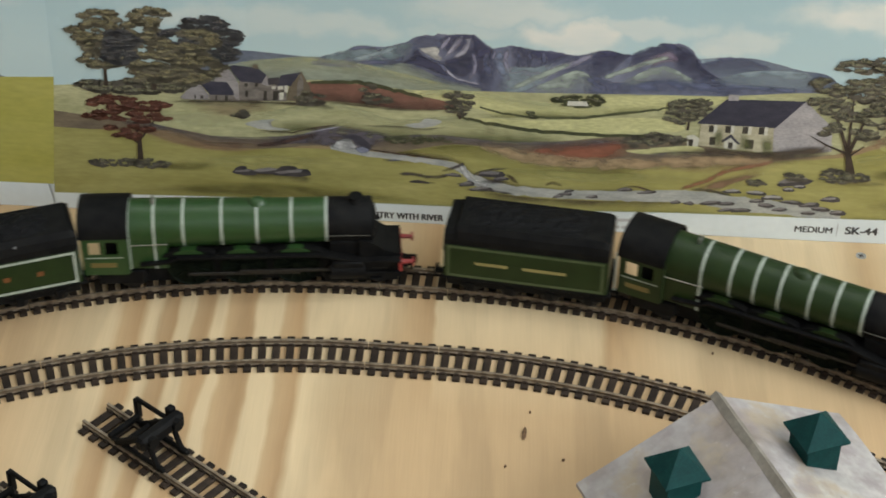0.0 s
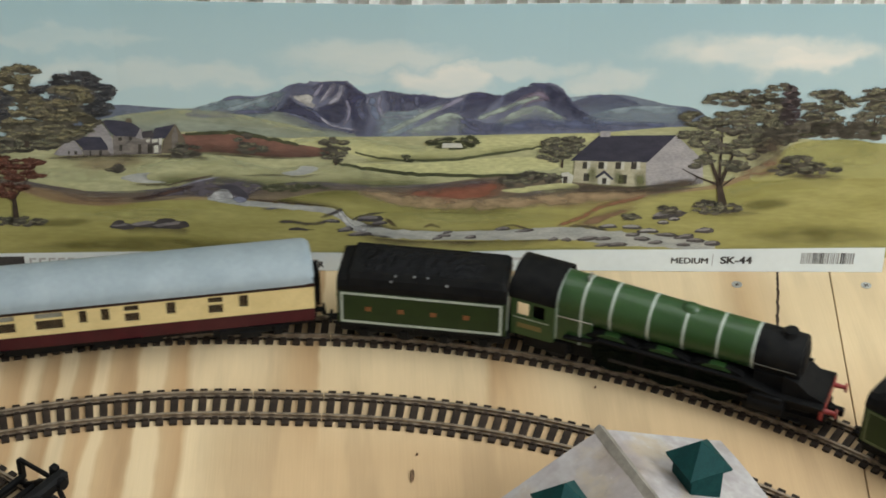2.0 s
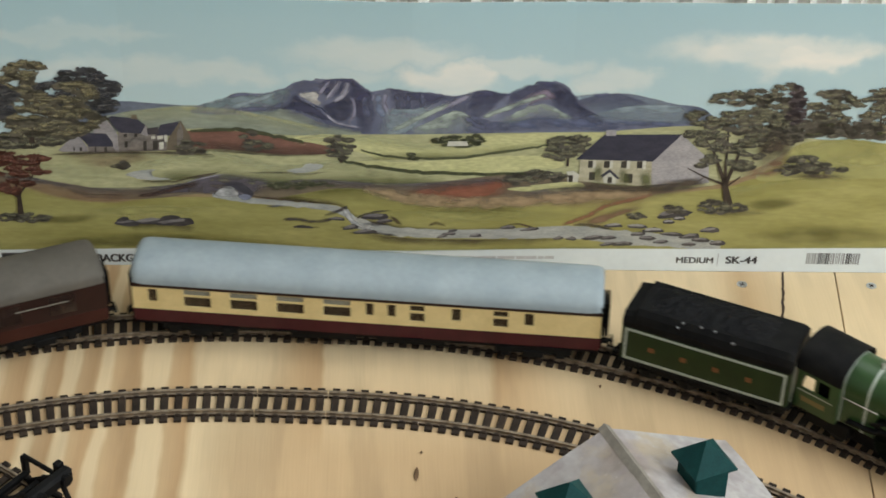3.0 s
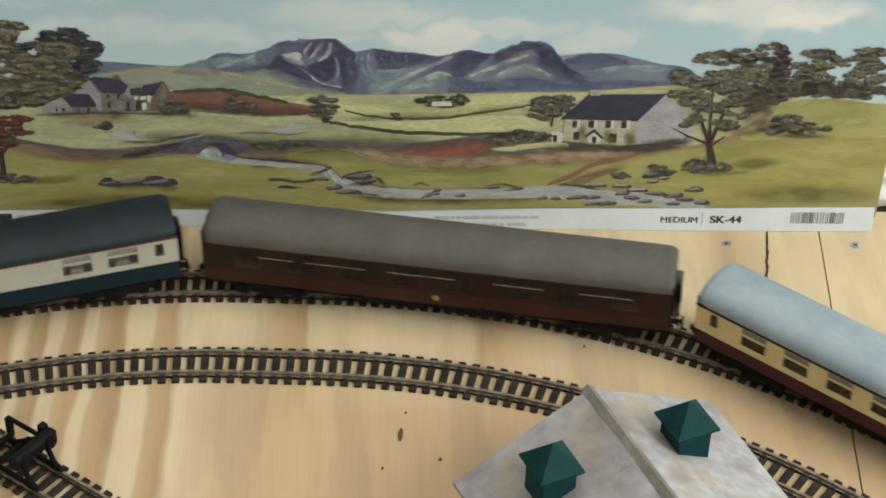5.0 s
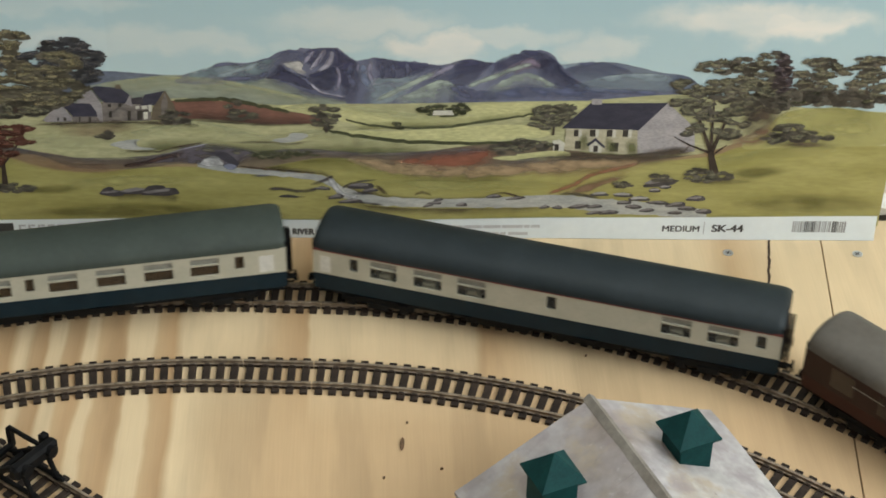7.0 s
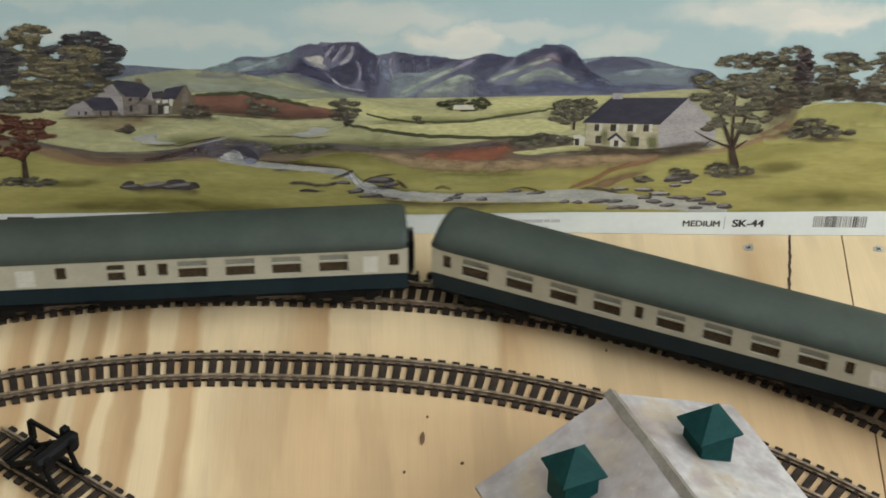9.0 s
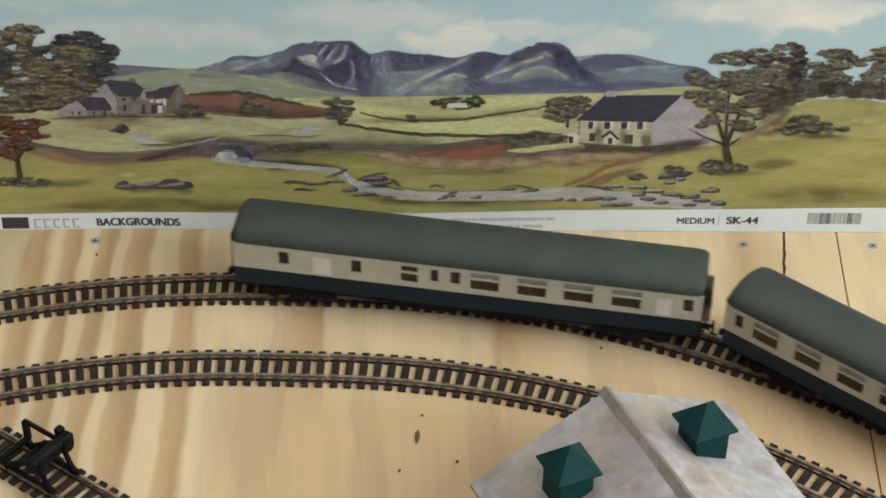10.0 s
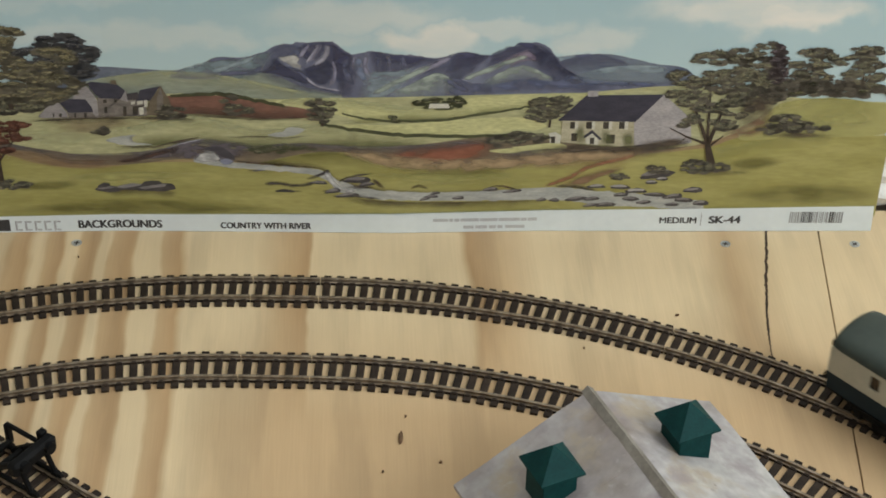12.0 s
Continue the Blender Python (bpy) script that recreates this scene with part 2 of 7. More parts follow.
REDPAINT = mat("red_buffer_paint", (0.24, 0.02, 0.022), (0.32, 0.034, 0.03), 300, rough=0.4)
STONEGREY = mat("stone_grey_paint", (0.40, 0.385, 0.305), (0.46, 0.44, 0.35), 80, rough=0.38, fine=0.04)
RAILBLUE = mat("rail_blue_paint", (0.002, 0.014, 0.024), (0.004, 0.019, 0.031), 80, rough=0.45, fine=0.06, spec=0.2)
CREAM = mat("cream_paint", (0.64, 0.50, 0.235), (0.72, 0.57, 0.28), 80, rough=0.36, fine=0.04)
CRIMSON = mat("crimson_paint", (0.045, 0.005, 0.010), (0.062, 0.008, 0.013), 80, rough=0.45, fine=0.06, spec=0.25)
MAROON = mat("maroon_paint", (0.030, 0.006, 0.0045), (0.042, 0.009, 0.0065), 80, rough=0.45, fine=0.06, spec=0.25)
UMBER = mat("dark_umber_panel", (0.017, 0.006, 0.005), (0.026, 0.009, 0.007), 80, rough=0.4, fine=0.06, spec=0.3)
ROOFGREEN = mat("grey_green_roof", (0.036, 0.046, 0.039), (0.047, 0.059, 0.049), 40, rough=0.55, fine=0.06, spec=0.25)
ROOFNAVY = mat("dark_slate_roof", (0.012, 0.018, 0.020), (0.018, 0.025, 0.028), 40, rough=0.5, fine=0.06, spec=0.25)
ROOFSILVER = mat("pale_grey_roof", (0.25, 0.30, 0.325), (0.31, 0.36, 0.385), 40, rough=0.45, fine=0.04, spec=0.35)
ROOFBROWN = mat("warm_grey_roof", (0.085, 0.076, 0.063), (0.108, 0.097, 0.081), 40, rough=0.6, fine=0.06, spec=0.25)
INTERIOR = mat("coach_interior", (0.10, 0.07, 0.04), (0.16, 0.11, 0.07), 300, rough=0.7)
FROST = mat("ventilator_glazing", (0.20, 0.20, 0.17), (0.28, 0.27, 0.23), 600, rough=0.3)
TABLEWHITE = mat("white_seat", (0.6, 0.56, 0.46), (0.7, 0.66, 0.56), 300, rough=0.6)
CONCRETE = roof_mat()
RIDGE = mat("ridge_tile_grey", (0.16, 0.14, 0.115), (0.25, 0.225, 0.19), 60, rough=0.6, bump=0.3)
BRICKRED = mat("brown_shed_wall", (0.16, 0.075, 0.045), (0.24, 0.12, 0.075), 200, rough=0.7, bump=0.3)
TEAL = mat("teal_green_vent", (0.0035, 0.033, 0.033), (0.006, 0.049, 0.047), 120, rough=0.6, fine=0.14, spec=0.12)
PAPER = mat("white_paper", (0.72, 0.785, 0.81), (0.77, 0.83, 0.85), 30, rough=0.5, fine=0.02)
INK = mat("black_ink", (0.03, 0.03, 0.035), (0.05, 0.05, 0.055), 900, rough=0.5)
GREYINK = mat("grey_ink", (0.36, 0.37, 0.39), (0.46, 0.47, 0.49), 900, rough=0.5)
WALL = mat("white_wall", (0.74, 0.72, 0.68), (0.82, 0.80, 0.76), 40, rough=0.8, bump=0.2)
FLOORM = mat("room_floor", (0.22, 0.17, 0.12), (0.30, 0.24, 0.17), 20, rough=0.7)
CEIL = mat("white_ceiling", (0.78, 0.78, 0.76), (0.82, 0.82, 0.80), 12, rough=0.9)
BARK = mat("bark_brown", (0.10, 0.055, 0.025), (0.18, 0.10, 0.05), 900, rough=0.8, bump=0.5)
CRACK = mat("dark_split", (0.025, 0.015, 0.010), (0.06, 0.035, 0.02), 500, rough=0.9)


def ink(name, c1, c2, scale=160.0, stretch=(1, 1, 2.4), fine=0.16, island=0.0, lo=0.32, hi=0.68, mid=None):
    return mat(name, c1, c2, scale, stretch, rough=0.42, fine=fine, island=island, lo=lo, hi=hi, spec=0.4, mid=mid)


# ---- mesh helpers: measures in millimetres unless said otherwise ----
K = 0.001


def link_mesh(name, bm, material, smooth=False):
    me = bpy.data.meshes.new(name)
    bmesh.ops.recalc_face_normals(bm, faces=bm.faces[:])
    bm.to_mesh(me)
    bm.free()
    for m in material if isinstance(material, (list, tuple)) else (material,):
        me.materials.append(m)
    if smooth:
        for p in me.polygons:
            p.use_smooth = True
        me.set_sharp_from_angle(angle=radians(38))
    return new(name, me)


def part(name, bm, material, parent, label="", smooth=False, at=None):
    ob = link_mesh(name, bm, material, smooth)
    ob.parent = parent
    if at is not None:
        ob.matrix_basis = at
    return tagged(ob, label) if label else ob


def share(ob, parent, m):
    """One more object on the same mesh."""
    o = new(ob.name.split(".")[0], ob.data)
    o.parent, o.matrix_basis = parent, m
    return o


def empty(name):
    ob = new(name)
    ob.empty_display_size = 0.01
    return ob


def box(bm, x0, x1, y0, y1, z0, z1, bevel=0.0, taper=0.0):
    vs = [bm.verts.new((x * K, y * K, z * K)) for z, g in ((z0, 0), (z1, taper)) for x, y in ((x0 + g, y0 + g), (x1 - g, y0 + g), (x1 - g, y1 - g), (x0 + g, y1 - g))]
    idx = ((0, 3, 2, 1), (4, 5, 6, 7), (0, 1, 5, 4), (1, 2, 6, 5), (2, 3, 7, 6), (3, 0, 4, 7))
    fs = [bm.faces.new([vs[i] for i in f]) for f in idx]
    if bevel:
        es = list({e for f in fs for e in f.edges})
        bmesh.ops.bevel(bm, geom=es, offset=bevel * K, segments=1, affect="EDGES")
    return bm


def rod(bm, a, b, r, seg=10, r2=None):
    """A round bar or cone from a to b."""
    a, b = Vector(a) * K, Vector(b) * K
    d = b - a
    q = d.to_track_quat("Z", "Y").to_matrix().to_4x4()
    m = Matrix.Translation((a + b) / 2) @ q
    bmesh.ops.create_cone(bm, cap_ends=True, segments=seg, radius1=r * K, radius2=(r if r2 is None else r2) * K, depth=d.length, matrix=m)
    return bm


def prism(bm, profile, x0, x1):
    """A closed profile of (y, z) drawn out along x."""
    a = [bm.verts.new((x0 * K, y * K, z * K)) for y, z in profile]
    b = [bm.verts.new((x1 * K, y * K, z * K)) for y, z in profile]
    n = len(a)
    for i in range(n):
        bm.faces.new((a[i], a[(i + 1) % n], b[(i + 1) % n], b[i]))
    bm.faces.new(a[::-1])
    bm.faces.new(b)
    return bm


def loft(bm, rings, caps=True):
    """Rings of 3D points, each joined to the next."""
    vs = [[bm.verts.new(Vector(p) * K) for p in r] for r in rings]
    n = len(vs[0])
    for a, b in zip(vs, vs[1:]):
        for i in range(n):
            bm.faces.new((a[i], a[(i + 1) % n], b[(i + 1) % n], b[i]))
    if caps:
        bm.faces.new(vs[0][::-1])
        bm.faces.new(vs[-1])
    return bm


def grid_panel(bm, x0, x1, z0, z1, y0, y1, holes):
    """An upright panel between y0 and y1, with square openings right through it."""
    xs = sorted({x0, x1, *[h for a, b, _, _ in holes for h in (a, b)]})
    zs = sorted({z0, z1, *[h for _, _, a, b in holes for h in (a, b)]})
    solid = {}
    for i in range(len(xs) - 1):
        for k in range(len(zs) - 1):
            cx, cz = (xs[i] + xs[i + 1]) / 2, (zs[k] + zs[k + 1]) / 2
            solid[i, k] = not any(a < cx < b and c < cz < d for a, b, c, d in holes)
    vert = {}

    def v(i, k, y):
        if (i, k, y) not in vert:
            vert[i, k, y] = bm.verts.new((xs[i] * K, y * K, zs[k] * K))
        return vert[i, k, y]

    for (i, k), s in solid.items():
        if not s:
            continue
        bm.faces.new((v(i, k, y0), v(i + 1, k, y0), v(i + 1, k + 1, y0), v(i, k + 1, y0)))
        bm.faces.new((v(i, k, y1), v(i, k + 1, y1), v(i + 1, k + 1, y1), v(i + 1, k, y1)))
        for (di, dk), (a, b) in {(-1, 0): ((i, k), (i, k + 1)), (1, 0): ((i + 1, k), (i + 1, k + 1)), (0, -1): ((i, k), (i + 1, k)), (0, 1): ((i, k + 1), (i + 1, k + 1))}.items():
            if not solid.get((i + di, k + dk), False):
                bm.faces.new((v(*a, y0), v(*b, y0), v(*b, y1), v(*a, y1)))
    return bm


def fresh():
    return bmesh.new()


# ---- the room ----
def slab(name, x0, x1, y0, y1, z0, z1, material):
    ob = link_mesh(name, box(fresh(), x0 * 1000, x1 * 1000, y0 * 1000, y1 * 1000, z0 * 1000, z1 * 1000), material)
    return tagged(ob, kind="structure")


tagged(slab("floor", -1.7, 2.0, -2.4, 0.2, -0.07, -0.0185, FLOORM), "brown floor under the baseboard")
tagged(slab("ceiling", -1.7, 2.0, -2.4, 0.2, 2.1, 2.2, CEIL), "plain white ceiling")
slab("wall_west", -1.7, -1.6, -2.4, 0.2, -0.0185, 2.1, WALL)


def pierced_wall(name, along_x, at0, at1, a0, a1, hole):
    bm = grid_panel(fresh(), a0 * 1000, a1 * 1000, -18.5, 2100, at0 * 1000, at1 * 1000, [tuple(h * 1000 for h in hole)])
    ob = link_mesh(name, bm, WALL)
    if not along_x:
        ob.matrix_world = pose(0, 0, 0, 0, 0, 90)
    return tagged(ob, "plain white wall with an opening assumed for an added lamp", kind="structure")


# openings assumed, one behind each added lamp
pierced_wall("wall_east", False, -1.95, -1.85, -2.4, 0.2, (-1.5, -0.5, 0.8, 1.8))
pierced_wall("wall_south", True, -2.3, -2.2, -1.6, 1.85, (0.3, 1.6, 1.0, 2.0))
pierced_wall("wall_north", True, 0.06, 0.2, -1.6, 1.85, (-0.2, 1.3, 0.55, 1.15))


def hung_sheet():
    """A white crumpled sheet hanging on the wall behind the posters."""
    bm = fresh()
    nx, nz = 260, 60
    vs = []
    for k in range(nz + 1):
        row = []
        for i in range(nx + 1):
            x, z = -0.62 + 1.5 * i / nx, 0.0005 + 0.42 * k / nz
            w = min(1.0, max(0.0, (x - 0.52) / 0.05))
            up = 0.0045 * math.sin(x * 560 + 2.0 * math.sin(x * 61 + z * 5)) + 0.003 * math.sin(x * 241)
            across = 0.0040 * math.sin(z * 420 + 3.0 * noise.noise((x * 25, z * 12, 0)))
            y = 0.024 + (1 - w) * up + w * across + 0.004 * noise.noise((x * 20, z * 30, 3))
            row.append(bm.verts.new((x, y, z)))
        vs.append(row)
    for a, b in zip(vs, vs[1:]):
        for i in range(nx):
            bm.faces.new((a[i], a[i + 1], b[i + 1], b[i]))
    ext = bmesh.ops.extrude_face_region(bm, geom=bm.faces[:])
    bmesh.ops.translate(bm, verts=[v for v in ext["geom"] if isinstance(v, bmesh.types.BMVert)], vec=(0, 0.0006, 0))
    ob = link_mesh("hanging_sheet", bm, SHEET, smooth=True)
    return tagged(ob, "white crumpled sheet hanging against the wall", "sheet")


SHEET = mat("white_sheet", (0.72, 0.70, 0.64), (0.84, 0.83, 0.79), 60, rough=0.6, bump=0.1)
hung_sheet()

# ---- the baseboard ----
board = tagged(empty("baseboard"), "pale pine plywood model railway baseboard with split boards", "baseboard")


def plank(x0, x1, lean):
    """One board, its long edges leaning with the grain."""
    bm = fresh()
    y0, y1 = -1.3, 0.0195
    ring = [(x0 + lean * y0, y0), (x1 + lean * y0, y0), (x1 + lean * y1, y1), (x0 + lean * y1, y1)]
    a = [bm.verts.new((x, y, -0.018)) for x, y in ring]
    b = [bm.verts.new((x, y, 0)) for x, y in ring]
    for i in range(4):
        bm.faces.new((a[i], a[(i + 1) % 4], b[(i + 1) % 4], b[i]))
    bm.faces.new(a[::-1])
    top = bm.faces.new(b)
    bmesh.ops.bevel(bm, geom=list(top.edges), offset=0.0003, segments=1, affect="EDGES")
    return part("plank", bm, PINE, board)


plank(-0.75, 0.5274, 0.078)
plank(0.5281, 1.3, 0.078)


def split(points, widths, name):
    """A ragged split in the wood, a sunken dark sliver."""
    bm = fresh()
    left, right = [], []
    n = 40
    for i in range(n + 1):
        f = i / n * (len(points) - 1)
        j = min(int(f), len(points) - 2)
        p = Vector(points[j]).lerp(Vector(points[j + 1]), f - j)
        w = (widths[j] * (1 - f + j) + widths[j + 1] * (f - j)) * (0.7 + 0.6 * random.random())
        o = random.uniform(-0.0004, 0.0004)
        left.append(bm.verts.new((p.x - w + o, p.y, 0.00025)))
        right.append(bm.verts.new((p.x + w + o, p.y, 0.00025)))
    for i in range(n):
        bm.faces.new((left[i], right[i], right[i + 1], left[i + 1]))
    ext = bmesh.ops.extrude_face_region(bm, geom=bm.faces[:])
    bmesh.ops.translate(bm, verts=[v for v in ext["geom"] if isinstance(v, bmesh.types.BMVert)], vec=(0, 0, -0.0006))
    return part(name, bm, CRACK, board, "dark ragged split in the wood")


split([(0.4972, 0.0), (0.489, -0.05), (0.484, -0.085)], (0.0006, 0.0008, 0.0005), "split")
split([(0.484, -0.085), (0.4815, -0.118)], (0.0006, 0.0002), "split")

# ---- the tracks ----
ORIGIN = pose(0.2165, -0.0568, 0, 0, 0, -1.977)
OUTER, INNER, HALF = 505.0, 438.0, 19.0
RAILTOP = 4.3


def along(s, radius):
    """Place and heading (degrees) of a track's middle, s mm past the middle of its short straight."""
    if abs(s) <= HALF:
        p, a = (s, 0.0), 0.0
    else:
        sign = 1 if s > 0 else -1
        th = (abs(s) - HALF) / radius
        p, a = (sign * (HALF + radius * math.sin(th)), radius * (math.cos(th) - 1)), -sign * math.degrees(th)
    return p[0], p[1] + (radius - OUTER), a


RAIL_PROFILE = ((-1.15, 1.7), (1.15, 1.7), (1.15, 2.0), (0.4, 2.3), (0.4, 3.4), (0.75, 3.6), (0.75, 4.2), (0.55, 4.3), (-0.55, 4.3), (-0.75, 4.2), (-0.75, 3.6), (-0.4, 3.4), (-0.4, 2.3), (-1.15, 2.0))


def sleeper_mesh():
    bm = fresh()
    box(bm, -2.05, 2.05, -13.9, 13.9, 0.05, 1.8, 0.25)
    for y in (-8.25, 8.25):
        for e in (-1, 1):
            box(bm, -1.3, 1.3, y + e * 1.9 - 0.7, y + e * 1.9 + 0.7, 1.8, 2.5)
    return bm


first_sleeper = [None]


def lay(pieces, place, sleepers_n, name, label, group):
    """A length of track: two rails, the webs beneath them and the sleepers. place(f) for f from 0 to 1."""
    root = tagged(empty(name), label, "track", group)
    n = pieces
    for y in (-8.25, 8.25):
        bm = fresh()
        rings = []
        for i in range(n + 1):
            x0, y0, a = place(i / n)
            c, s = math.cos(radians(a)), math.sin(radians(a))
            rings.append([(x0 - s * (y + py), y0 + c * (y + py), pz) for py, pz in RAIL_PROFILE])
        part("rail", loft(bm, rings), RAIL, root)
        bm = fresh()
        rings = []
        for i in range(n + 1):
            x0, y0, a = place(i / n)
            c, s = math.cos(radians(a)), math.sin(radians(a))
            rings.append([(x0 - s * (y + py), y0 + c * (y + py), pz) for py, pz in ((-1.2, 0.1), (1.2, 0.1), (1.2, 1.68), (-1.2, 1.68))])
        part("web", loft(bm, rings), SLEEPER, root)
    for i in range(sleepers_n):
        x0, y0, a = place((i + 0.5) / sleepers_n)
        m = pose(x0 * K, y0 * K, 0, 0, 0, a)
        if first_sleeper[0] is None:
            first_sleeper[0] = part("sleeper", sleeper_mesh(), SLEEPER, root, at=m)
        else:
            share(first_sleeper[0], root, m)
    root.matrix_basis = ORIGIN
    return root


def lay_loop(radius, per_piece, gauge_name):
    step = radians(22.5) * radius
    for k in range(-4, 4):
        lo = HALF + step * k if k >= 0 else -HALF + step * k
        lay(16, lambda f, lo=lo: along(lo + 0.3 + f * (step - 0.6), radius), per_piece, "curved_track", f"{gauge_name} curve of model railway track with dark sleepers", "track pieces")
    lay(2, lambda f: along(-HALF + 0.3 + f * (2 * HALF - 0.6), radius), 5, "straight_track", f"short straight of {gauge_name} model track between two curves", "track pieces")


lay_loop(OUTER, 28, "outer")
lay_loop(INNER, 23, "inner")


def siding(x, y, a, length, count, label):
    root = lay(2, lambda f: (f * length, 0, 0), count, "siding_track", label, "sidings")
    root.matrix_basis = pose(x, y, 0, 0, 0, a)
    return root


siding(0.0610, -0.1790, -36.0, 230, 31, "short dead-end siding of model track with dark sleepers")
siding(0.0100, -0.2345, -36.0, 200, 27, "second dead-end siding beside the first")


def buffer_stop(x, y, a):
    """Black rail-built buffer stop that clips on the siding's end."""
    root = tagged(empty("buffer_stop"), "black plastic rail-built buffer stop on the siding end", "buffer stop", "buffer stops")
    part("buffer_beam", box(fresh(), 29, 35.5, -14.5, 14.5, 17.0, 25.0, 1.6), BLACK, root)
    for y0 in (-8.25, 8.25):
        bm = fresh()
        rod(bm, (31, y0, 21), (8, y0, 4.6), 1.9, 8)
        part("raking_strut", bm, BLACK, root)
        bm = fresh()
        rod(bm, (31, y0, 21), (37.5, y0, 4.6), 1.5, 8)
        box(bm, 35.5, 39.5, y0 - 1.5, y0 + 1.5, 4.3, 6.6)
        part("front_strut", bm, BLACK, root)
        part("foot_rail", box(fresh(), 4, 42, y0 - 1.1, y0 + 1.1, 4.3, 6.4, 0.3), BLACK, root)
        part("buffer_pad", rod(fresh(), (34, y0, 21.4), (37.5, y0, 21.4), 3.2, 12), BLACK, root)
    part("tie_bar", box(fresh(), 15, 18, -10, 12, 8.4, 11.4, 0.4), BLACK, root)
    part("beam_block", box(fresh(), 25.5, 29.5, 9.5, 14.0, 18.5, 26.0, 0.6), BLACK, root)
    part("top_rail", box(fresh(), 2, 27, 10.5, 12.6, 15.5, 17.8, 0.4), BLACK, root)
    part("post", box(fresh(), 1, 4, 9.8, 13.2, 4.4, 17.0, 0.4), BLACK, root)
    part("tie_bar", box(fresh(), 3, 6, -10, 10, 6.0, 8.6, 0.3), BLACK, root)
    root.matrix_basis = pose(x, y, 0, 0, 0, a)
    return root


buffer_stop(0.0752, -0.1893, -36.0)
buffer_stop(0.0242, -0.2448, -36.0)


# ---- the engine shed ----
def shed():
    """Gabled shed; x runs across its width, y along its ridge away from the track."""
    root = tagged(empty("engine_shed"), "model shed with mottled grey gabled roof and two teal ventilators", "shed")
    W, HR, HE, D = 70.0, 68.0, 35.0, 165.0
    slope = (HR - HE) / W
    for sign in (-1, 1):
        prof = [(0, HR), (sign * W, HE), (sign * W, HE - 2.2), (0, HR - 2.2)]
        bm = fresh()
        loft(bm, [[(x, -2.0 - D * f, z + (0.8 * math.sin(f * 9 + x) if abs(x) > 1 else 0)) for x, z in prof] for f in (0, 0.1, 0.2, 0.3, 0.4, 0.5, 0.6, 0.7, 0.8, 0.9, 1.0)])
        bmesh.ops.subdivide_edges(bm, edges=[e for e in bm.edges if abs(e.verts[0].co.x - e.verts[1].co.x) > 0.03], cuts=7)
        for v in bm.verts:
            v.co.z += 0.0009 * noise.noise(v.co * 40)
        part("roof_slope", bm, CONCRETE, root, "weathered pale grey sheet slope", smooth=True)
        for yy in (-52.0, -104.0) if sign < 0 else ():
            bm = fresh()
            loft(bm, [[(sign * W * f, yy + d, HR - slope * W * f + h) for d, h in ((-0.7, -0.6), (0.7, -0.6), (0.4, 0.5), (-0.4, 0.5))] for f in (0.05, 0.5, 0.985)])
            part("sheet_seam", bm, CONCRETE, root)
    bm = fresh()
    prism(bm, [(-3.2, HR - 1.2), (0, HR + 1.6), (3.2, HR - 1.2), (2.6, HR - 1.9), (0, HR + 0.4), (-2.6, HR - 1.9)], 0, D + 2)
    bmesh.ops.rotate(bm, verts=bm.verts, matrix=Matrix.Rotation(radians(-90), 3, "Z"))
    part("ridge_capping", bm, RIDGE, root)
    for sign in (-1, 1):
        part("side_wall", box(fresh(), sign * (W - 5) - 2, sign * (W - 5) + 2, -D, -7, 0, HE + 0.2), BRICKRED, root)
    for yy in (-7.0, -D + 4):
        bm = fresh()
        prism(bm, [(-W + 5, 0), (W - 5, 0), (W - 5, HE - 0.2), (0, HR - 3.5), (-W + 5, HE - 0.2)], -yy - 4, -yy)
        bmesh.ops.rotate(bm, verts=bm.verts, matrix=Matrix.Rotation(radians(-90), 3, "Z"))
        part("gable_wall", bm, BRICKRED, root)
    for cx, cy, eave in ((31.5, -39.5, 67.5), (-38.0, -37.5, 65.5)):
        vent = part("ventilator", box(fresh(), -8.6, 8.6, -8.6, 8.6, HR - slope * (abs(cx) + 8.6) - 1.0, eave, 0.3), TEAL, root, "teal green square roof ventilator", at=pose(cx * K, cy * K, 0))
        bm = fresh()
        loft(bm, [[(x * 11.2, y * 11.2, eave - 0.2) for x, y in ((-1, -1), (1, -1), (1, 1), (-1, 1))], [(x * 11.2, y * 11.2, eave + 0.9) for x, y in ((-1, -1), (1, -1), (1, 1), (-1, 1))], [(x * 0.5, y * 0.5, eave + 12.5) for x, y in ((-1, -1), (1, -1), (1, 1), (-1, 1))]])
        part("ventilator_cap", bm, TEAL, vent, "pyramid cap with overhanging eaves")
    root.matrix_basis = pose(0.3692, -0.2135, 0, 0, 0, 23.6)
    return root


shed()


# ---- screws and litter on the board ----
def screw(x, y):
    root = tagged(empty("countersunk_screw"), "bright zinc countersunk screw in the board", "screw", "board screws")
    bm = fresh()
    rod(bm, (0, 0, -1.5), (0, 0, 0.25), 2.4, 18, 3.1)
    part("screw_head", bm, ZINC, root)
    for a in (0, 90):
        bm = box(fresh(), -1.7, 1.7, -0.35, 0.35, 0.26, 0.3)
        part("cross_slot", bm, CRACK, root, at=pose(0, 0, 0, 0, 0, a + x * 900))
    root.matrix_basis = pose(x, y, 0)


for sx, sy in ((0.093, -0.0105), (0.471, -0.0133), (0.547, -0.0138)):
    screw(sx, sy)


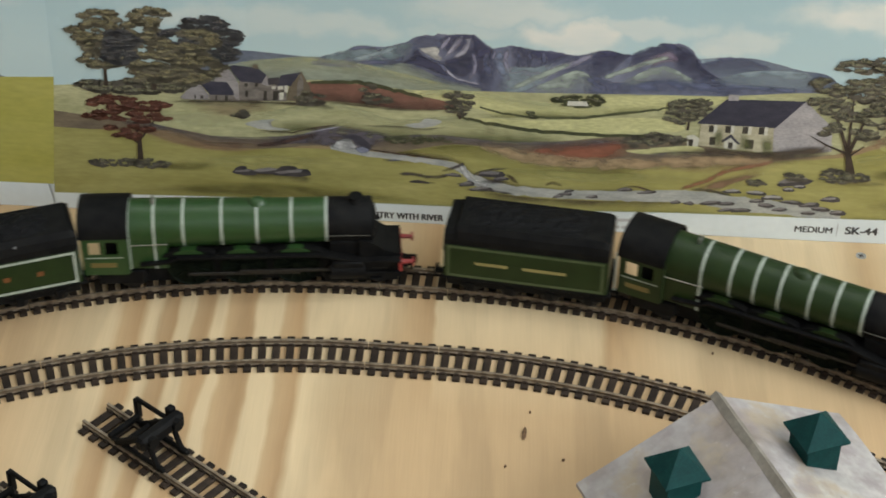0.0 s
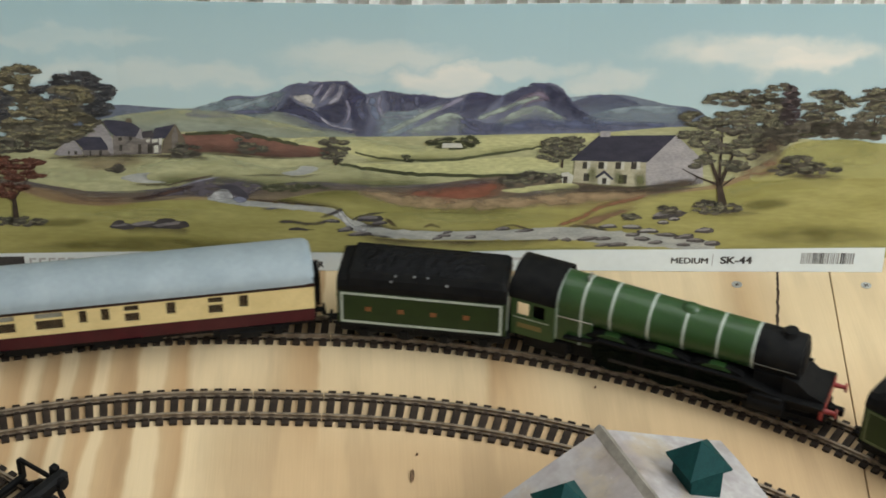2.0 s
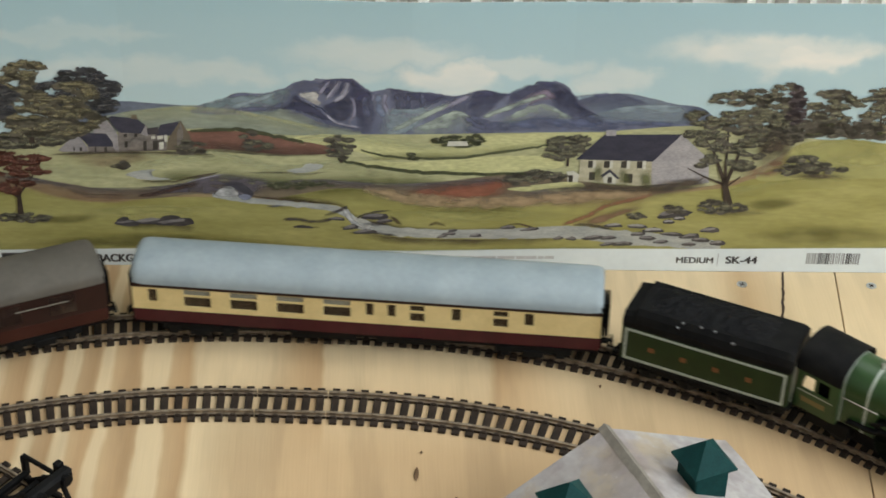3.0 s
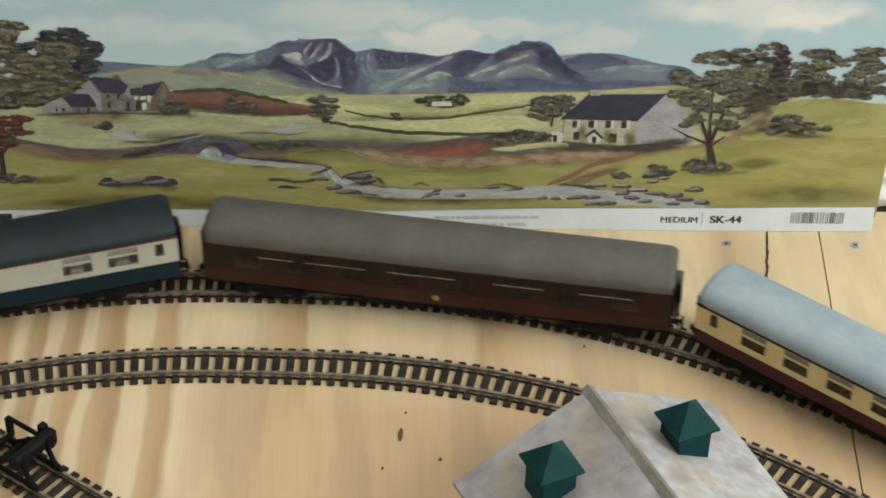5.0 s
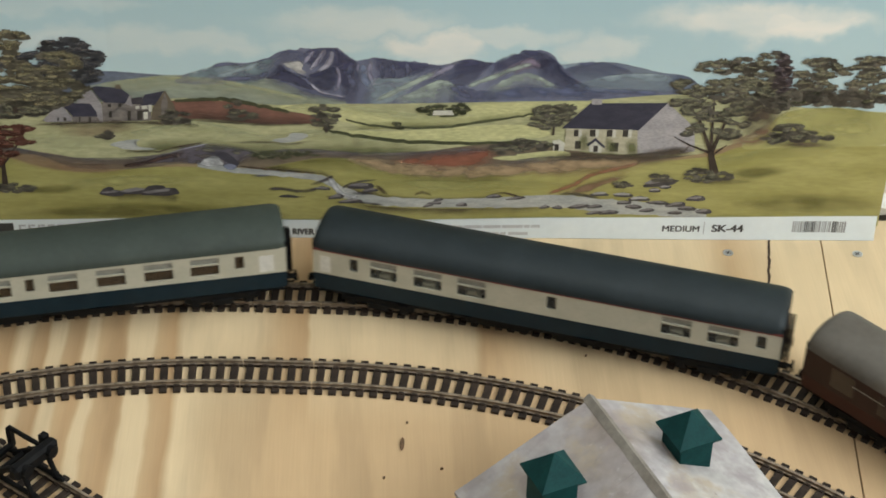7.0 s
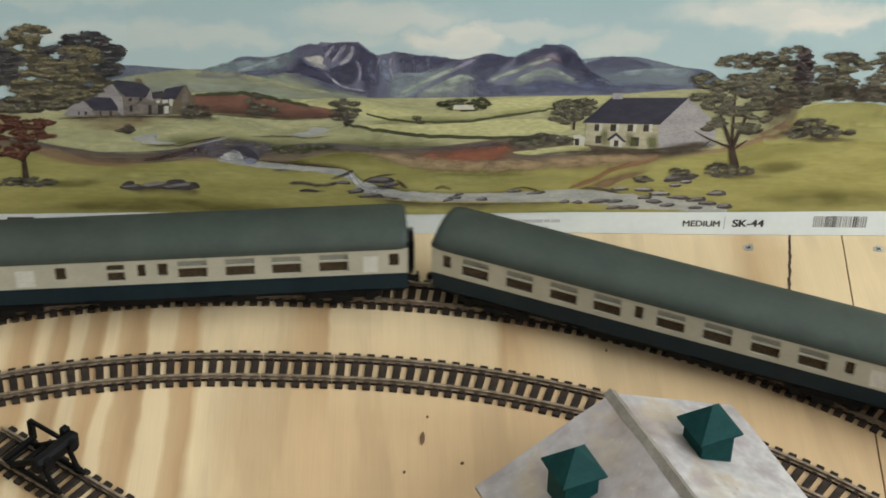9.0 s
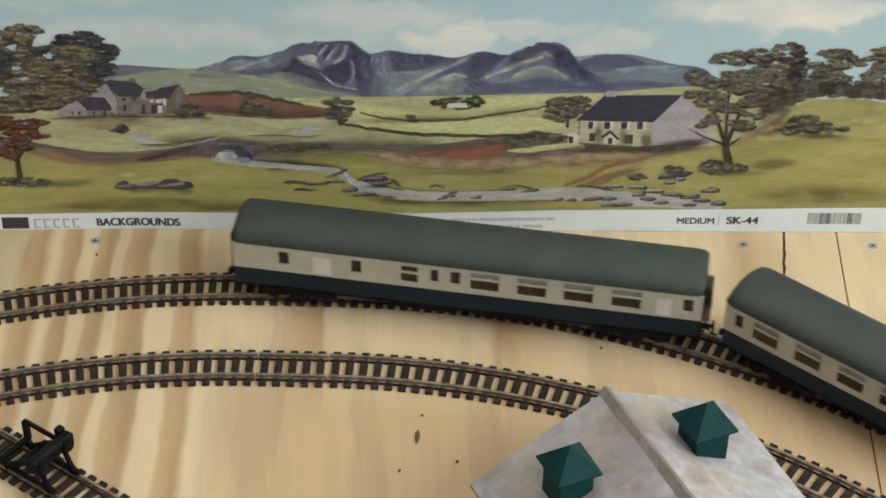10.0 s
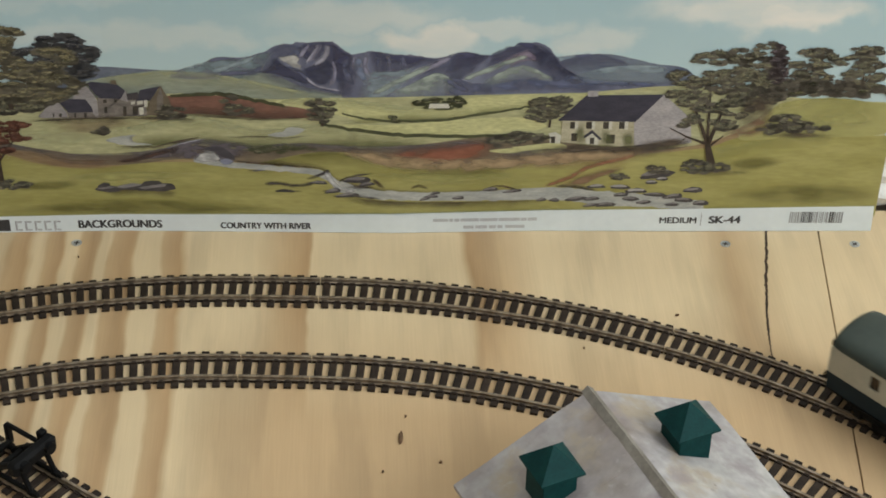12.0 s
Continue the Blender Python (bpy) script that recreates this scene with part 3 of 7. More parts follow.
def chip(x, y, a, length, width, name, label):
    bm = fresh()
    loft(bm, [[(length * (f - 0.5), width * 0.5 * w * c + 0.1 * s * f, 0.9 + 0.85 * w * s) for c, s in ((1, 0), (0.6, 0.8), (-0.5, 0.9), (-1, 0), (-0.4, -1), (0.5, -1))] for f, w in ((0, 0.25), (0.2, 0.8), (0.5, 1.0), (0.8, 0.75), (1.0, 0.2))])
    ob = link_mesh(name, bm, BARK, smooth=True)
    ob.matrix_basis = pose(x, y, 0, 0, 0, a)
    return tagged(ob, label, name.replace("_", " "), "litter")


chip(0.281, -0.176, 87, 9.5, 2.4, "bark_chip", "small brown bark chip lying on the board")
for cx, cy, ca, cl in ((0.301, -0.194, 20, 1.9), (0.272, -0.2005, 50, 1.6), (0.4345, -0.079, 10, 2.6), (0.3805, -0.1065, 70, 1.6), (0.2835, -0.1600, 80, 1.5), (0.096, -0.0245, 40, 0.9)):
    chip(cx, cy, ca, cl, 1.2, "wood_crumb", "tiny dark crumb of wood on the board")

# ---- the backdrop poster ----
poster = tagged(empty("poster"), "printed landscape backdrop poster, creased, with a white captioned margin", "poster")
FOLDS = [(-2.0, 0.2), (30, -0.2), (119, -2.0), (199, -0.5), (277, 1.0), (365, -0.8), (452, 0.1), (520, 0.0), (559, 0.2)]


def fold(x):
    return float(np.interp(x, [f[0] for f in FOLDS], [f[1] for f in FOLDS]))


level = [0]


def sheet(name, outline, material, parent=None, label="", lift=None):
    """A flat printed shape from a closed outline (x, z), laid over those before it and following the creases."""
    bm = fresh()
    shapes = outline if isinstance(outline[0][0], (tuple, list)) else [outline]
    for ring_ in shapes:
        try:
            bm.faces.new([bm.verts.new((x * K, 0, z * K)) for x, z in ring_])
        except ValueError:
            continue
    bmesh.ops.triangulate(bm, faces=bm.faces[:])
    return lay_print(name, bm, material, parent, label, lift)


def lay_print(name, bm, material, parent=None, label="", lift=None):
    """Lays a flat shape on the poster, creased where the poster is."""
    for x, _ in FOLDS[1:-1]:
        bmesh.ops.bisect_plane(bm, geom=bm.verts[:] + bm.edges[:] + bm.faces[:], dist=1e-6, plane_co=(x * K, 0, 0), plane_no=(1, 0, 0))
    level[0] += 1
    y = -0.000003 * level[0] if lift is None else lift
    for v in bm.verts:
        v.co.y = -fold(v.co.x * 1000) * 0.001 + y
    return part(name, bm, material, parent or poster, label)


def curve(points, n=10, close=False, rough=0.0, seed=0):
    """A smooth line through the points, roughened by noise."""
    p = [Vector((x, z)) for x, z in points]
    out = []
    m = len(p)
    for i in range(m if close else m - 1):
        p0, p1, p2, p3 = (p[(i + k) % m] if close else p[max(0, min(m - 1, i + k))] for k in (-1, 0, 1, 2))
        for j in range(n):
            u = j / n
            q = 0.5 * (2 * p1 + (p2 - p0) * u + (2 * p0 - 5 * p1 + 4 * p2 - p3) * u * u + (3 * p1 - p0 - 3 * p2 + p3) * u**3)
            if rough:
                q = q + Vector((noise.noise((q.x * 0.35, q.y * 0.35, seed)), noise.noise((q.x * 0.35, q.y * 0.35, seed + 9)))) * rough
            out.append((q.x, q.y))
    if not close:
        out.append(tuple(p[-1]))
    return out


def hill(name, top, floor_z, material, rough=0.3, label=""):
    line = curve(top, 8, rough=rough, seed=len(name))
    bm = fresh()
    top_row = [bm.verts.new((x * K, 0, z * K)) for x, z in line]
    low_row = [bm.verts.new((x * K, 0, floor_z * K)) for x, z in line]
    for i in range(len(line) - 1):
        bm.faces.new((low_row[i], low_row[i + 1], top_row[i + 1], top_row[i]))
    return lay_print(name, bm, material, label=label)


def patch(name, points, material, rough=0.3, label="", parent=None):
    return sheet(name, curve(points, 8, True, rough, seed=len(points)), material, label=label, parent=parent)


def glaze(name, c1, c2, strength=0.85, scale=60.0, fine=0.1, torn=40.0, least=0.45):
    """Thin printed colour that fades out towards its rim, with brushed streaks in it."""
    m = ink(name, c1, c2, scale, fine=fine)
    nt = m.node_tree
    n, link = nt.nodes, nt.links.new
    at, mix, clear = n.new("ShaderNodeAttribute"), n.new("ShaderNodeMixShader"), n.new("ShaderNodeBsdfTransparent")
    at.attribute_name = "body"
    tc, mp, ns = n.new("ShaderNodeTexCoord"), n.new("ShaderNodeMapping"), n.new("ShaderNodeTexNoise")
    mp.inputs["Scale"].default_value = (1, 1, 2.2)
    ns.inputs["Scale"].default_value, ns.inputs["Detail"].default_value, ns.inputs["Roughness"].default_value = torn, 4, 0.5
    link(tc.outputs["Object"], mp.inputs["Vector"])
    link(mp.outputs[0], ns.inputs["Vector"])
    cover, both = n.new("ShaderNodeMapRange"), n.new("ShaderNodeMath")
    cover.interpolation_type = "SMOOTHSTEP"
    cover.inputs["From Min"].default_value, cover.inputs["From Max"].default_value = 0.36, 0.64
    cover.inputs["To Min"].default_value, cover.inputs["To Max"].default_value = strength * least, strength
    link(ns.outputs["Fac"], cover.inputs["Value"])
    both.operation = "MULTIPLY"
    link(cover.outputs[0], both.inputs[0])
    link(at.outputs["Fac"], both.inputs[1])
    link(both.outputs[0], mix.inputs[0])
    link(clear.outputs[0], mix.inputs[1])
    link(n["Principled BSDF"].outputs[0], mix.inputs[2])
    link(mix.outputs[0], n["Material Output"].inputs["Surface"])
    return m


def soft(name, points, material, inset=0.45, rough=0.6):
    """A soft-edged brush stroke: full colour in the middle, none at the rim."""
    rim = curve(points, 6, True, rough, seed=len(points))
    cx, cz = sum(p[0] for p in rim) / len(rim), sum(p[1] for p in rim) / len(rim)
    bm = fresh()
    body = bm.verts.layers.float.new("body")
    rings = []
    for f in (1.0, 0.93, 0.86, 0.78, 0.7, 0.62, 0.54, 0.46, 0.38, 0.3, 0.2):
        row = []
        u = min(1.0, (1 - f) / min(0.8, inset * 1.35))
        b = u * u * (3 - 2 * u)
        for x, z in rim:
            v = bm.verts.new(((cx + (x - cx) * f) * K, 0, (cz + (z - cz) * f) * K))
            v[body] = b
            row.append(v)
        rings.append(row)
    mid = bm.verts.new((cx * K, 0, cz * K))
    mid[body] = 1.0
    n = len(rim)
    for a, b in zip(rings, rings[1:]):
        for i in range(n):
            bm.faces.new((a[i], a[(i + 1) % n], b[(i + 1) % n], b[i]))
    for i in range(n):
        bm.faces.new((rings[-1][i], rings[-1][(i + 1) % n], mid))
    return lay_print(name, bm, material)


def fade(name, points, depth, material, rough=0.5):
    """A stroke that is full along a line and fades out below it (above it, for a negative depth)."""
    line = curve(points, 8, rough=rough, seed=len(points))
    bm = fresh()
    body = bm.verts.layers.float.new("body")
    n = len(line)
    rows = []
    for f, b in ((-0.12, 0.0), (0.0, 1.0), (0.45, 0.5), (1.0, 0.0)):
        row = []
        for i, (x, z) in enumerate(line):
            end = min(1.0, i / 4, (n - 1 - i) / 4)
            v = bm.verts.new((x * K, 0, (z - depth * f * (0.4 + 0.6 * end)) * K))
            v[body] = b * end
            row.append(v)
        rows.append(row)
    for a, b in zip(rows, rows[1:]):
        for i in range(n - 1):
            bm.faces.new((a[i], a[i + 1], b[i + 1], b[i]))
    return lay_print(name, bm, material)


def strip(name, rows, material):
    """A strip between lines of (x, z, body), its colour carried by body."""
    bm = fresh()
    body = bm.verts.layers.float.new("body")
    made = []
    for row in rows:
        line = []
        for x, z, b in row:
            v = bm.verts.new((x * K, 0, z * K))
            v[body] = b
            line.append(v)
        made.append(line)
    for a, b in zip(made, made[1:]):
        for i in range(len(a) - 1):
            bm.faces.new((a[i], a[i + 1], b[i + 1], b[i]))
    return lay_print(name, bm, material)


def wash(name, top, low, material, a, b, rough=0.5):
    """Brushed colour between two lines, strength a along the first and b along the second."""
    up, dn = curve(top, 10, rough=rough, seed=1), curve(low, 10, rough=rough, seed=2)
    n = len(up)
    dn = [dn[round(i * (len(dn) - 1) / (n - 1))] for i in range(n)]
    rows = []
    for f in (-0.07, 0.0, 0.2, 0.4, 0.6, 0.8, 1.0, 1.25):
        row = []
        for i in range(n):
            end = min(1.0, i / 7, (n - 1 - i) / 7)
            wob = 0.9 * noise.noise((up[i][0] * 0.22, f * 2.5, len(name))) * min(1.0, max(0.0, f) * 4)
            amount = 0.0 if f in (-0.07, 1.25) else a + (b - a) * f
            row.append((up[i][0] + (dn[i][0] - up[i][0]) * f + wob, up[i][1] + (dn[i][1] - up[i][1]) * f + wob * 0.6, max(0.0, min(1.0, amount)) * end))
        rows.append(row)
    return strip(name, rows, material)


def stroke(name, points, width, material):
    """One brush stroke with soft sides, tapering at both ends."""
    mid = curve(points, 9, rough=0.35, seed=3)
    n = len(mid)
    rows = []
    for f, b in ((-1.0, 0.0), (-0.55, 0.7), (0.0, 1.0), (0.55, 0.7), (1.0, 0.0)):
        row = []
        for i, (x, z) in enumerate(mid):
            (xa, za), (xb, zb) = mid[max(0, i - 1)], mid[min(n - 1, i + 1)]
            d = math.hypot(xb - xa, zb - za) or 1.0
            end = min(1.0, (i + 0.5) / 5, (n - 0.5 - i) / 5)
            w = width * 0.5 * (0.35 + 0.65 * end) * (1 + 0.35 * noise.noise((x * 0.3, z * 0.3, f)))
            row.append((x - (zb - za) / d * w * f, z + (xb - xa) / d * w * f, b * min(1.0, end * 1.3)))
        rows.append(row)
    return strip(name, rows, material)


def ribbon(name, points, widths, material, rough=0.3):
    mid = curve(points, 8)
    up, dn = [], []
    for i, (x, z) in enumerate(mid):
        w = np.interp(i / (len(mid) - 1), np.linspace(0, 1, len(widths)), widths)
        d = rough * noise.noise((x * 0.3, z * 0.3, 4))
        up.append((x, z + w / 2 + d))
        dn.append((x, z - w / 2 + d))
    return sheet(name, up + dn[::-1], material)


def blob(cx, cz, rx, rz, n=11, wild=0.35):
    a0 = random.random() * 6
    return [(cx + rx * math.cos(a0 + math.tau * i / n) * (1 + random.uniform(-wild, wild)), cz + rz * math.sin(a0 + math.tau * i / n) * (1 + random.uniform(-wild, wild))) for i in range(n)]


def soft_dabs(name, dabs, material, parent):
    """Many small soft-edged dabs (x, z, rx, rz) of one colour."""
    bm = fresh()
    body = bm.verts.layers.float.new("body")
    for cx, cz, rx, rz in dabs:
        rows = []
        a0 = random.random() * 6
        wild = [random.uniform(0.78, 1.2) for _ in range(9)]
        for f, b in ((1.0, 0.0), (0.62, 0.75)):
            row = []
            for i in range(9):
                v = bm.verts.new(((cx + rx * f * wild[i] * math.cos(a0 + math.tau * i / 9)) * K, 0, (cz + rz * f * wild[i] * math.sin(a0 + math.tau * i / 9)) * K))
                v[body] = b
                row.append(v)
            rows.append(row)
        mid = bm.verts.new((cx * K, 0, cz * K))
        mid[body] = 1.0
        for i in range(9):
            bm.faces.new((rows[0][i], rows[0][(i + 1) % 9], rows[1][(i + 1) % 9], rows[1][i]))
            bm.faces.new((rows[1][i], rows[1][(i + 1) % 9], mid))
    return lay_print(name, bm, material, parent)


def printed_tree(name, crowns, trunk, dark, light, count, size, seed, share_light=0.55):
    """Crowns (x, z, rx, rz) of rounded clumps, dark below and lit on top, and trunk lines (x0, z0, x1, z1, width)."""
    random.seed(seed)
    limbs = []
    for x0, z0, x1, z1, w in trunk:
        d = Vector((x1 - x0, z1 - z0)).normalized()
        nx, nz = -d.y * w / 2, d.x * w / 2
        limbs.append([(x0 - nx, z0 - nz), (x0 + nx, z0 + nz), (x1 + nx * 0.5, z1 + nz * 0.5), (x1 - nx * 0.5, z1 - nz * 0.5)])
    back, front, seen = [], [], []
    for cx, cz, rx, rz in crowns:
        r = size * 1.3
        for _ in range(max(4, int(count * rx * rz / 26))):
            a, q = random.random() * math.tau, math.sqrt(random.random())
            x, z = cx + rx * q * math.cos(a), cz + rz * q * math.sin(a)
            w = r * random.uniform(0.55, 1.0)
            if q < 0.8 and any(abs(x - u) < w * 1.05 and abs(z - v) < w * 0.62 for u, v in seen):
                continue
            seen.append((x, z))
            back.append(blob(x, z, w * 1.3, w * 0.62, 13, 0.22))
            for k in range(5):
                t = random.uniform(-0.5, math.pi + 0.5)
                back.append(blob(x + w * 1.35 * math.cos(t), z + w * 0.66 * math.sin(t), w * 0.24, w * 0.18, 7, 0.3))
            if random.random() < share_light + 0.2:
                front.append((x - w * 0.12, z + w * 0.24, w * 0.95, w * 0.36))
                for k in range(4):
                    t, d = random.uniform(0.0, 1.0) * math.pi, w * random.uniform(0.24, 0.42)
                    front.append((x + w * 0.95 * math.cos(t), z + w * (0.16 + 0.34 * math.sin(t)), d * 1.2, d * 0.7))
    if limbs:
        ob = sheet(name, limbs, TRUNKINK)
        sheet("printed_crown", back, dark, ob)
    else:
        ob = sheet(name, back, dark)
    if front:
        soft_dabs("printed_leaves", front, light, ob)
    return ob


SKY = sky_mat("printed_sky", (0.395, 0.575, 0.635), (0.53, 0.675, 0.70), (0.90, 0.87, 0.80), [(109, 132, 81, 13, 0.38), (165, 131, 53, 11, 0.42), (256, 146, 68, 12, 0.5), (237, 133, 37, 8, 0.34), (299, 130, 40, 13, 0.95), (384, 129, 34, 12, 0.6), (475, 148, 81, 15, 0.85), (497, 145, 46, 10, 1), (337, 137, 43, 8, 0.5), (84, 155, 74, 8, 0.3)])
TRUNKINK = ink("trunk_ink", (0.035, 0.026, 0.02), (0.07, 0.05, 0.04))
FARHILL = ink("far_hill_ink", (0.12, 0.14, 0.20), (0.19, 0.22, 0.27), 40)
MOUNT = ink("mountain_ink", (0.125, 0.135, 0.20), (0.21, 0.225, 0.30), 26, (1, 1, 0.7), lo=0.38, hi=0.66, mid=(0.165, 0.175, 0.25))
PALEHILL = ink("pale_hill_ink", (0.235, 0.265, 0.22), (0.325, 0.355, 0.285), 24, (1, 1, 3))
FIELD = ink("yellow_field_ink", (0.52, 0.51, 0.25), (0.64, 0.615, 0.32), 30, (1, 1, 4))
FIELD2 = ink("green_field_ink", (0.40, 0.39, 0.21), (0.53, 0.515, 0.30), 26, (1, 1, 4))
REDFIELD = ink("ploughed_field_ink", (0.17, 0.085, 0.065), (0.25, 0.125, 0.095), 40, (1, 1, 4))
DARKARCH = ink("dark_arch_ink", (0.045, 0.042, 0.055), (0.075, 0.07, 0.085), 120)
PURPLE = ink("purple_bank_ink", (0.13, 0.10, 0.08), (0.25, 0.20, 0.13), 34, (1, 1, 5))
PATHINK = ink("earth_track_ink", (0.30, 0.20, 0.12), (0.37, 0.28, 0.15), 34, (1, 1, 5))
GRASS = ink("meadow_ink", (0.31, 0.285, 0.09), (0.43, 0.395, 0.15), 16, (1, 1, 4.5), fine=0.1)
GRASS2 = ink("right_hill_ink", (0.33, 0.315, 0.12), (0.45, 0.425, 0.175), 14, (1, 1, 3), fine=0.06)
WATER = ink("river_ink", (0.32, 0.33, 0.32), (0.52, 0.52, 0.48), 60, (1, 1, 4))
SLATE = ink("slate_ink", (0.040, 0.040, 0.062), (0.062, 0.06, 0.085), 120)
HOUSEWALL = ink("house_wall_ink", (0.42, 0.38, 0.26), (0.56, 0.52, 0.38), 120)
GABLE = ink("gable_ink", (0.36, 0.335, 0.345), (0.46, 0.43, 0.43), 70)
DOORINK = ink("dark_opening_ink", (0.04, 0.035, 0.03), (0.07, 0.06, 0.05), 200)
LEAFDARK = ink("dark_leaf_ink", (0.075, 0.068, 0.056), (0.135, 0.12, 0.095), 220, island=0.35)
LEAFBLUE = ink("blue_leaf_ink", (0.045, 0.048, 0.06), (0.085, 0.085, 0.085), 220, island=0.3)
LEAFMID = ink("olive_leaf_ink", (0.085, 0.077, 0.058), (0.15, 0.135, 0.098), 220, island=0.3)
REDLEAF = ink("russet_leaf_ink", (0.075, 0.032, 0.025), (0.14, 0.055, 0.035), 220, island=0.35)
CYPRESS = ink("cypress_ink", (0.05, 0.04, 0.045), (0.09, 0.07, 0.07), 300)
HEDGE = ink("hedge_ink", (0.045, 0.05, 0.03), (0.09, 0.095, 0.045), 260, island=0.3)
YELLOWGRASS = ink("next_meadow_ink", (0.40, 0.375, 0.085), (0.48, 0.45, 0.13), 14, (1, 1, 3), fine=0.08)
SKY2 = sky_mat("printed_sky_next", (0.42, 0.61, 0.68), (0.58, 0.72, 0.74), (0.86, 0.83, 0.77), [(-60, 150, 70, 14, 0.5)])

G_LEAF = glaze("lit_leaf_glaze", (0.27, 0.255, 0.165), (0.37, 0.35, 0.23), 0.92, 200, 0.1, 160)
G_SUNLEAF = glaze("sunlit_leaf_glaze", (0.31, 0.275, 0.165), (0.41, 0.365, 0.22), 0.95, 200, 0.1, 160)
G_RUSSET = glaze("lit_russet_glaze", (0.24, 0.10, 0.075), (0.32, 0.155, 0.11), 0.85, 200, 0.1, 160)
G_BLUELEAF = glaze("blue_leaf_glaze", (0.13, 0.13, 0.145), (0.19, 0.185, 0.185), 0.7, 200, 0.1, 160)
G_ROSE = glaze("rose_glaze", (0.22, 0.17, 0.20), (0.30, 0.24, 0.25), 0.7)
G_SHADE = glaze("meadow_shade_glaze", (0.17, 0.155, 0.045), (0.23, 0.21, 0.07), 0.7, 30)
G_GLOW = glaze("meadow_light_glaze", (0.44, 0.42, 0.15), (0.52, 0.49, 0.20), 0.7, 30)
G_BROWN = glaze("brown_shadow_glaze", (0.075, 0.058, 0.045), (0.12, 0.09, 0.065), 0.85, 60)
G_PURPLE = glaze("purple_shadow_glaze", (0.13, 0.115, 0.125), (0.19, 0.165, 0.16), 0.85, 60)
G_OLIVE = glaze("olive_shadow_glaze", (0.13, 0.14, 0.055), (0.19, 0.20, 0.09), 0.75, 60)
G_PALE = glaze("pale_field_glaze", (0.50, 0.51, 0.29), (0.60, 0.60, 0.37), 0.7, 40)
G_RED = glaze("red_soil_glaze", (0.29, 0.10, 0.065), (0.36, 0.15, 0.095), 0.95, 40)
G_EARTH = glaze("earth_glaze", (0.25, 0.145, 0.095), (0.32, 0.20, 0.13), 0.8, 40)
P_NAVY = glaze("navy_gully_glaze", (0.054, 0.057, 0.102), (0.066, 0.070, 0.125), 1.0, 90, 0.14, 90, 0.5)
P_DARK = glaze("dark_crag_glaze", (0.072, 0.074, 0.132), (0.088, 0.090, 0.161), 1.0, 90, 0.14, 90, 0.5)
P_SLATE = glaze("slate_slope_glaze", (0.129, 0.138, 0.213), (0.158, 0.169, 0.260), 1.0, 90, 0.14, 90, 0.5)
P_INDIGO = glaze("indigo_foot_glaze", (0.123, 0.138, 0.221), (0.150, 0.169, 0.270), 1.0, 90, 0.14, 90, 0.5)
P_BLUE = glaze("blue_haze_glaze", (0.198, 0.231, 0.327), (0.242, 0.283, 0.400), 1.0, 90, 0.14, 90, 0.5)
P_TEAL = glaze("teal_slope_glaze", (0.214, 0.272, 0.296), (0.262, 0.333, 0.361), 1.0, 90, 0.14, 90, 0.5)
P_MIST = glaze("pale_mist_glaze", (0.326, 0.394, 0.432), (0.398, 0.481, 0.528), 1.0, 90, 0.14, 90, 0.5)
P_LILAC = glaze("lilac_rock_glaze", (0.305, 0.291, 0.383), (0.373, 0.356, 0.469), 1.0, 90, 0.14, 90, 0.5)
P_PALE = glaze("pale_rock_glaze", (0.440, 0.424, 0.498), (0.538, 0.518, 0.609), 1.0, 90, 0.14, 90, 0.5)
P_SCREE = glaze("cream_scree_glaze", (0.546, 0.529, 0.498), (0.667, 0.646, 0.609), 1.0, 90, 0.14, 90, 0.5)
P_GREEN = glaze("lit_green_slope_glaze", (0.398, 0.455, 0.395), (0.486, 0.556, 0.483), 1.0, 90, 0.14, 90, 0.5)
P_ROSE = glaze("rose_peak_glaze", (0.240, 0.195, 0.257), (0.293, 0.238, 0.314), 1.0, 90, 0.14, 90, 0.5)
P_BRIDGE = glaze("purple_stone_glaze", (0.123, 0.108, 0.126), (0.150, 0.132, 0.154), 1.0, 90, 0.14, 90, 0.5)
P_UMBER = glaze("umber_line_glaze", (0.091, 0.053, 0.042), (0.111, 0.065, 0.051), 1.0, 90, 0.14, 90, 0.5)
P_WATER = glaze("pale_water_glaze", (0.546, 0.543, 0.541), (0.667, 0.663, 0.661), 1.0, 90, 0.14, 90, 0.5)
P_STEEL = glaze("steel_reflection_glaze", (0.214, 0.227, 0.306), (0.262, 0.278, 0.374), 1.0, 90, 0.14, 90, 0.5)
P_RUST = glaze("rust_earth_glaze", (0.315, 0.144, 0.087), (0.385, 0.177, 0.106), 1.0, 90, 0.14, 90, 0.5)
P_TAN = glaze("tan_earth_glaze", (0.415, 0.301, 0.181), (0.508, 0.368, 0.221), 1.0, 90, 0.14, 90, 0.5)
P_STONE = glaze("dark_stone_glaze", (0.072, 0.061, 0.064), (0.088, 0.075, 0.078), 1.0, 90, 0.14, 90, 0.5)
backing = sheet("paper", [(-1.5, 0.3), (559, 0.3), (557.5, 179), (280, 177.3), (-1.5, 178)], PAPER, lift=0.0)
sheet("printed_sky", [(-1.5, 18.5), (557.8, 18.0), (557.3, 178.8), (280, 177.1), (-1.5, 177.8)], SKY)
hill("printed_far_hill", [(91.5, 109.2), (112.3, 112.3), (132.7, 111.5), (154.6, 110), (179.7, 108.5)], 60, FARHILL)
hill("printed_far_hill", [(365.4, 115.4), (380.9, 120), (394.9, 121.2), (409.2, 118.5), (422, 115), (440, 111.5), (452, 96)], 60, FARHILL)
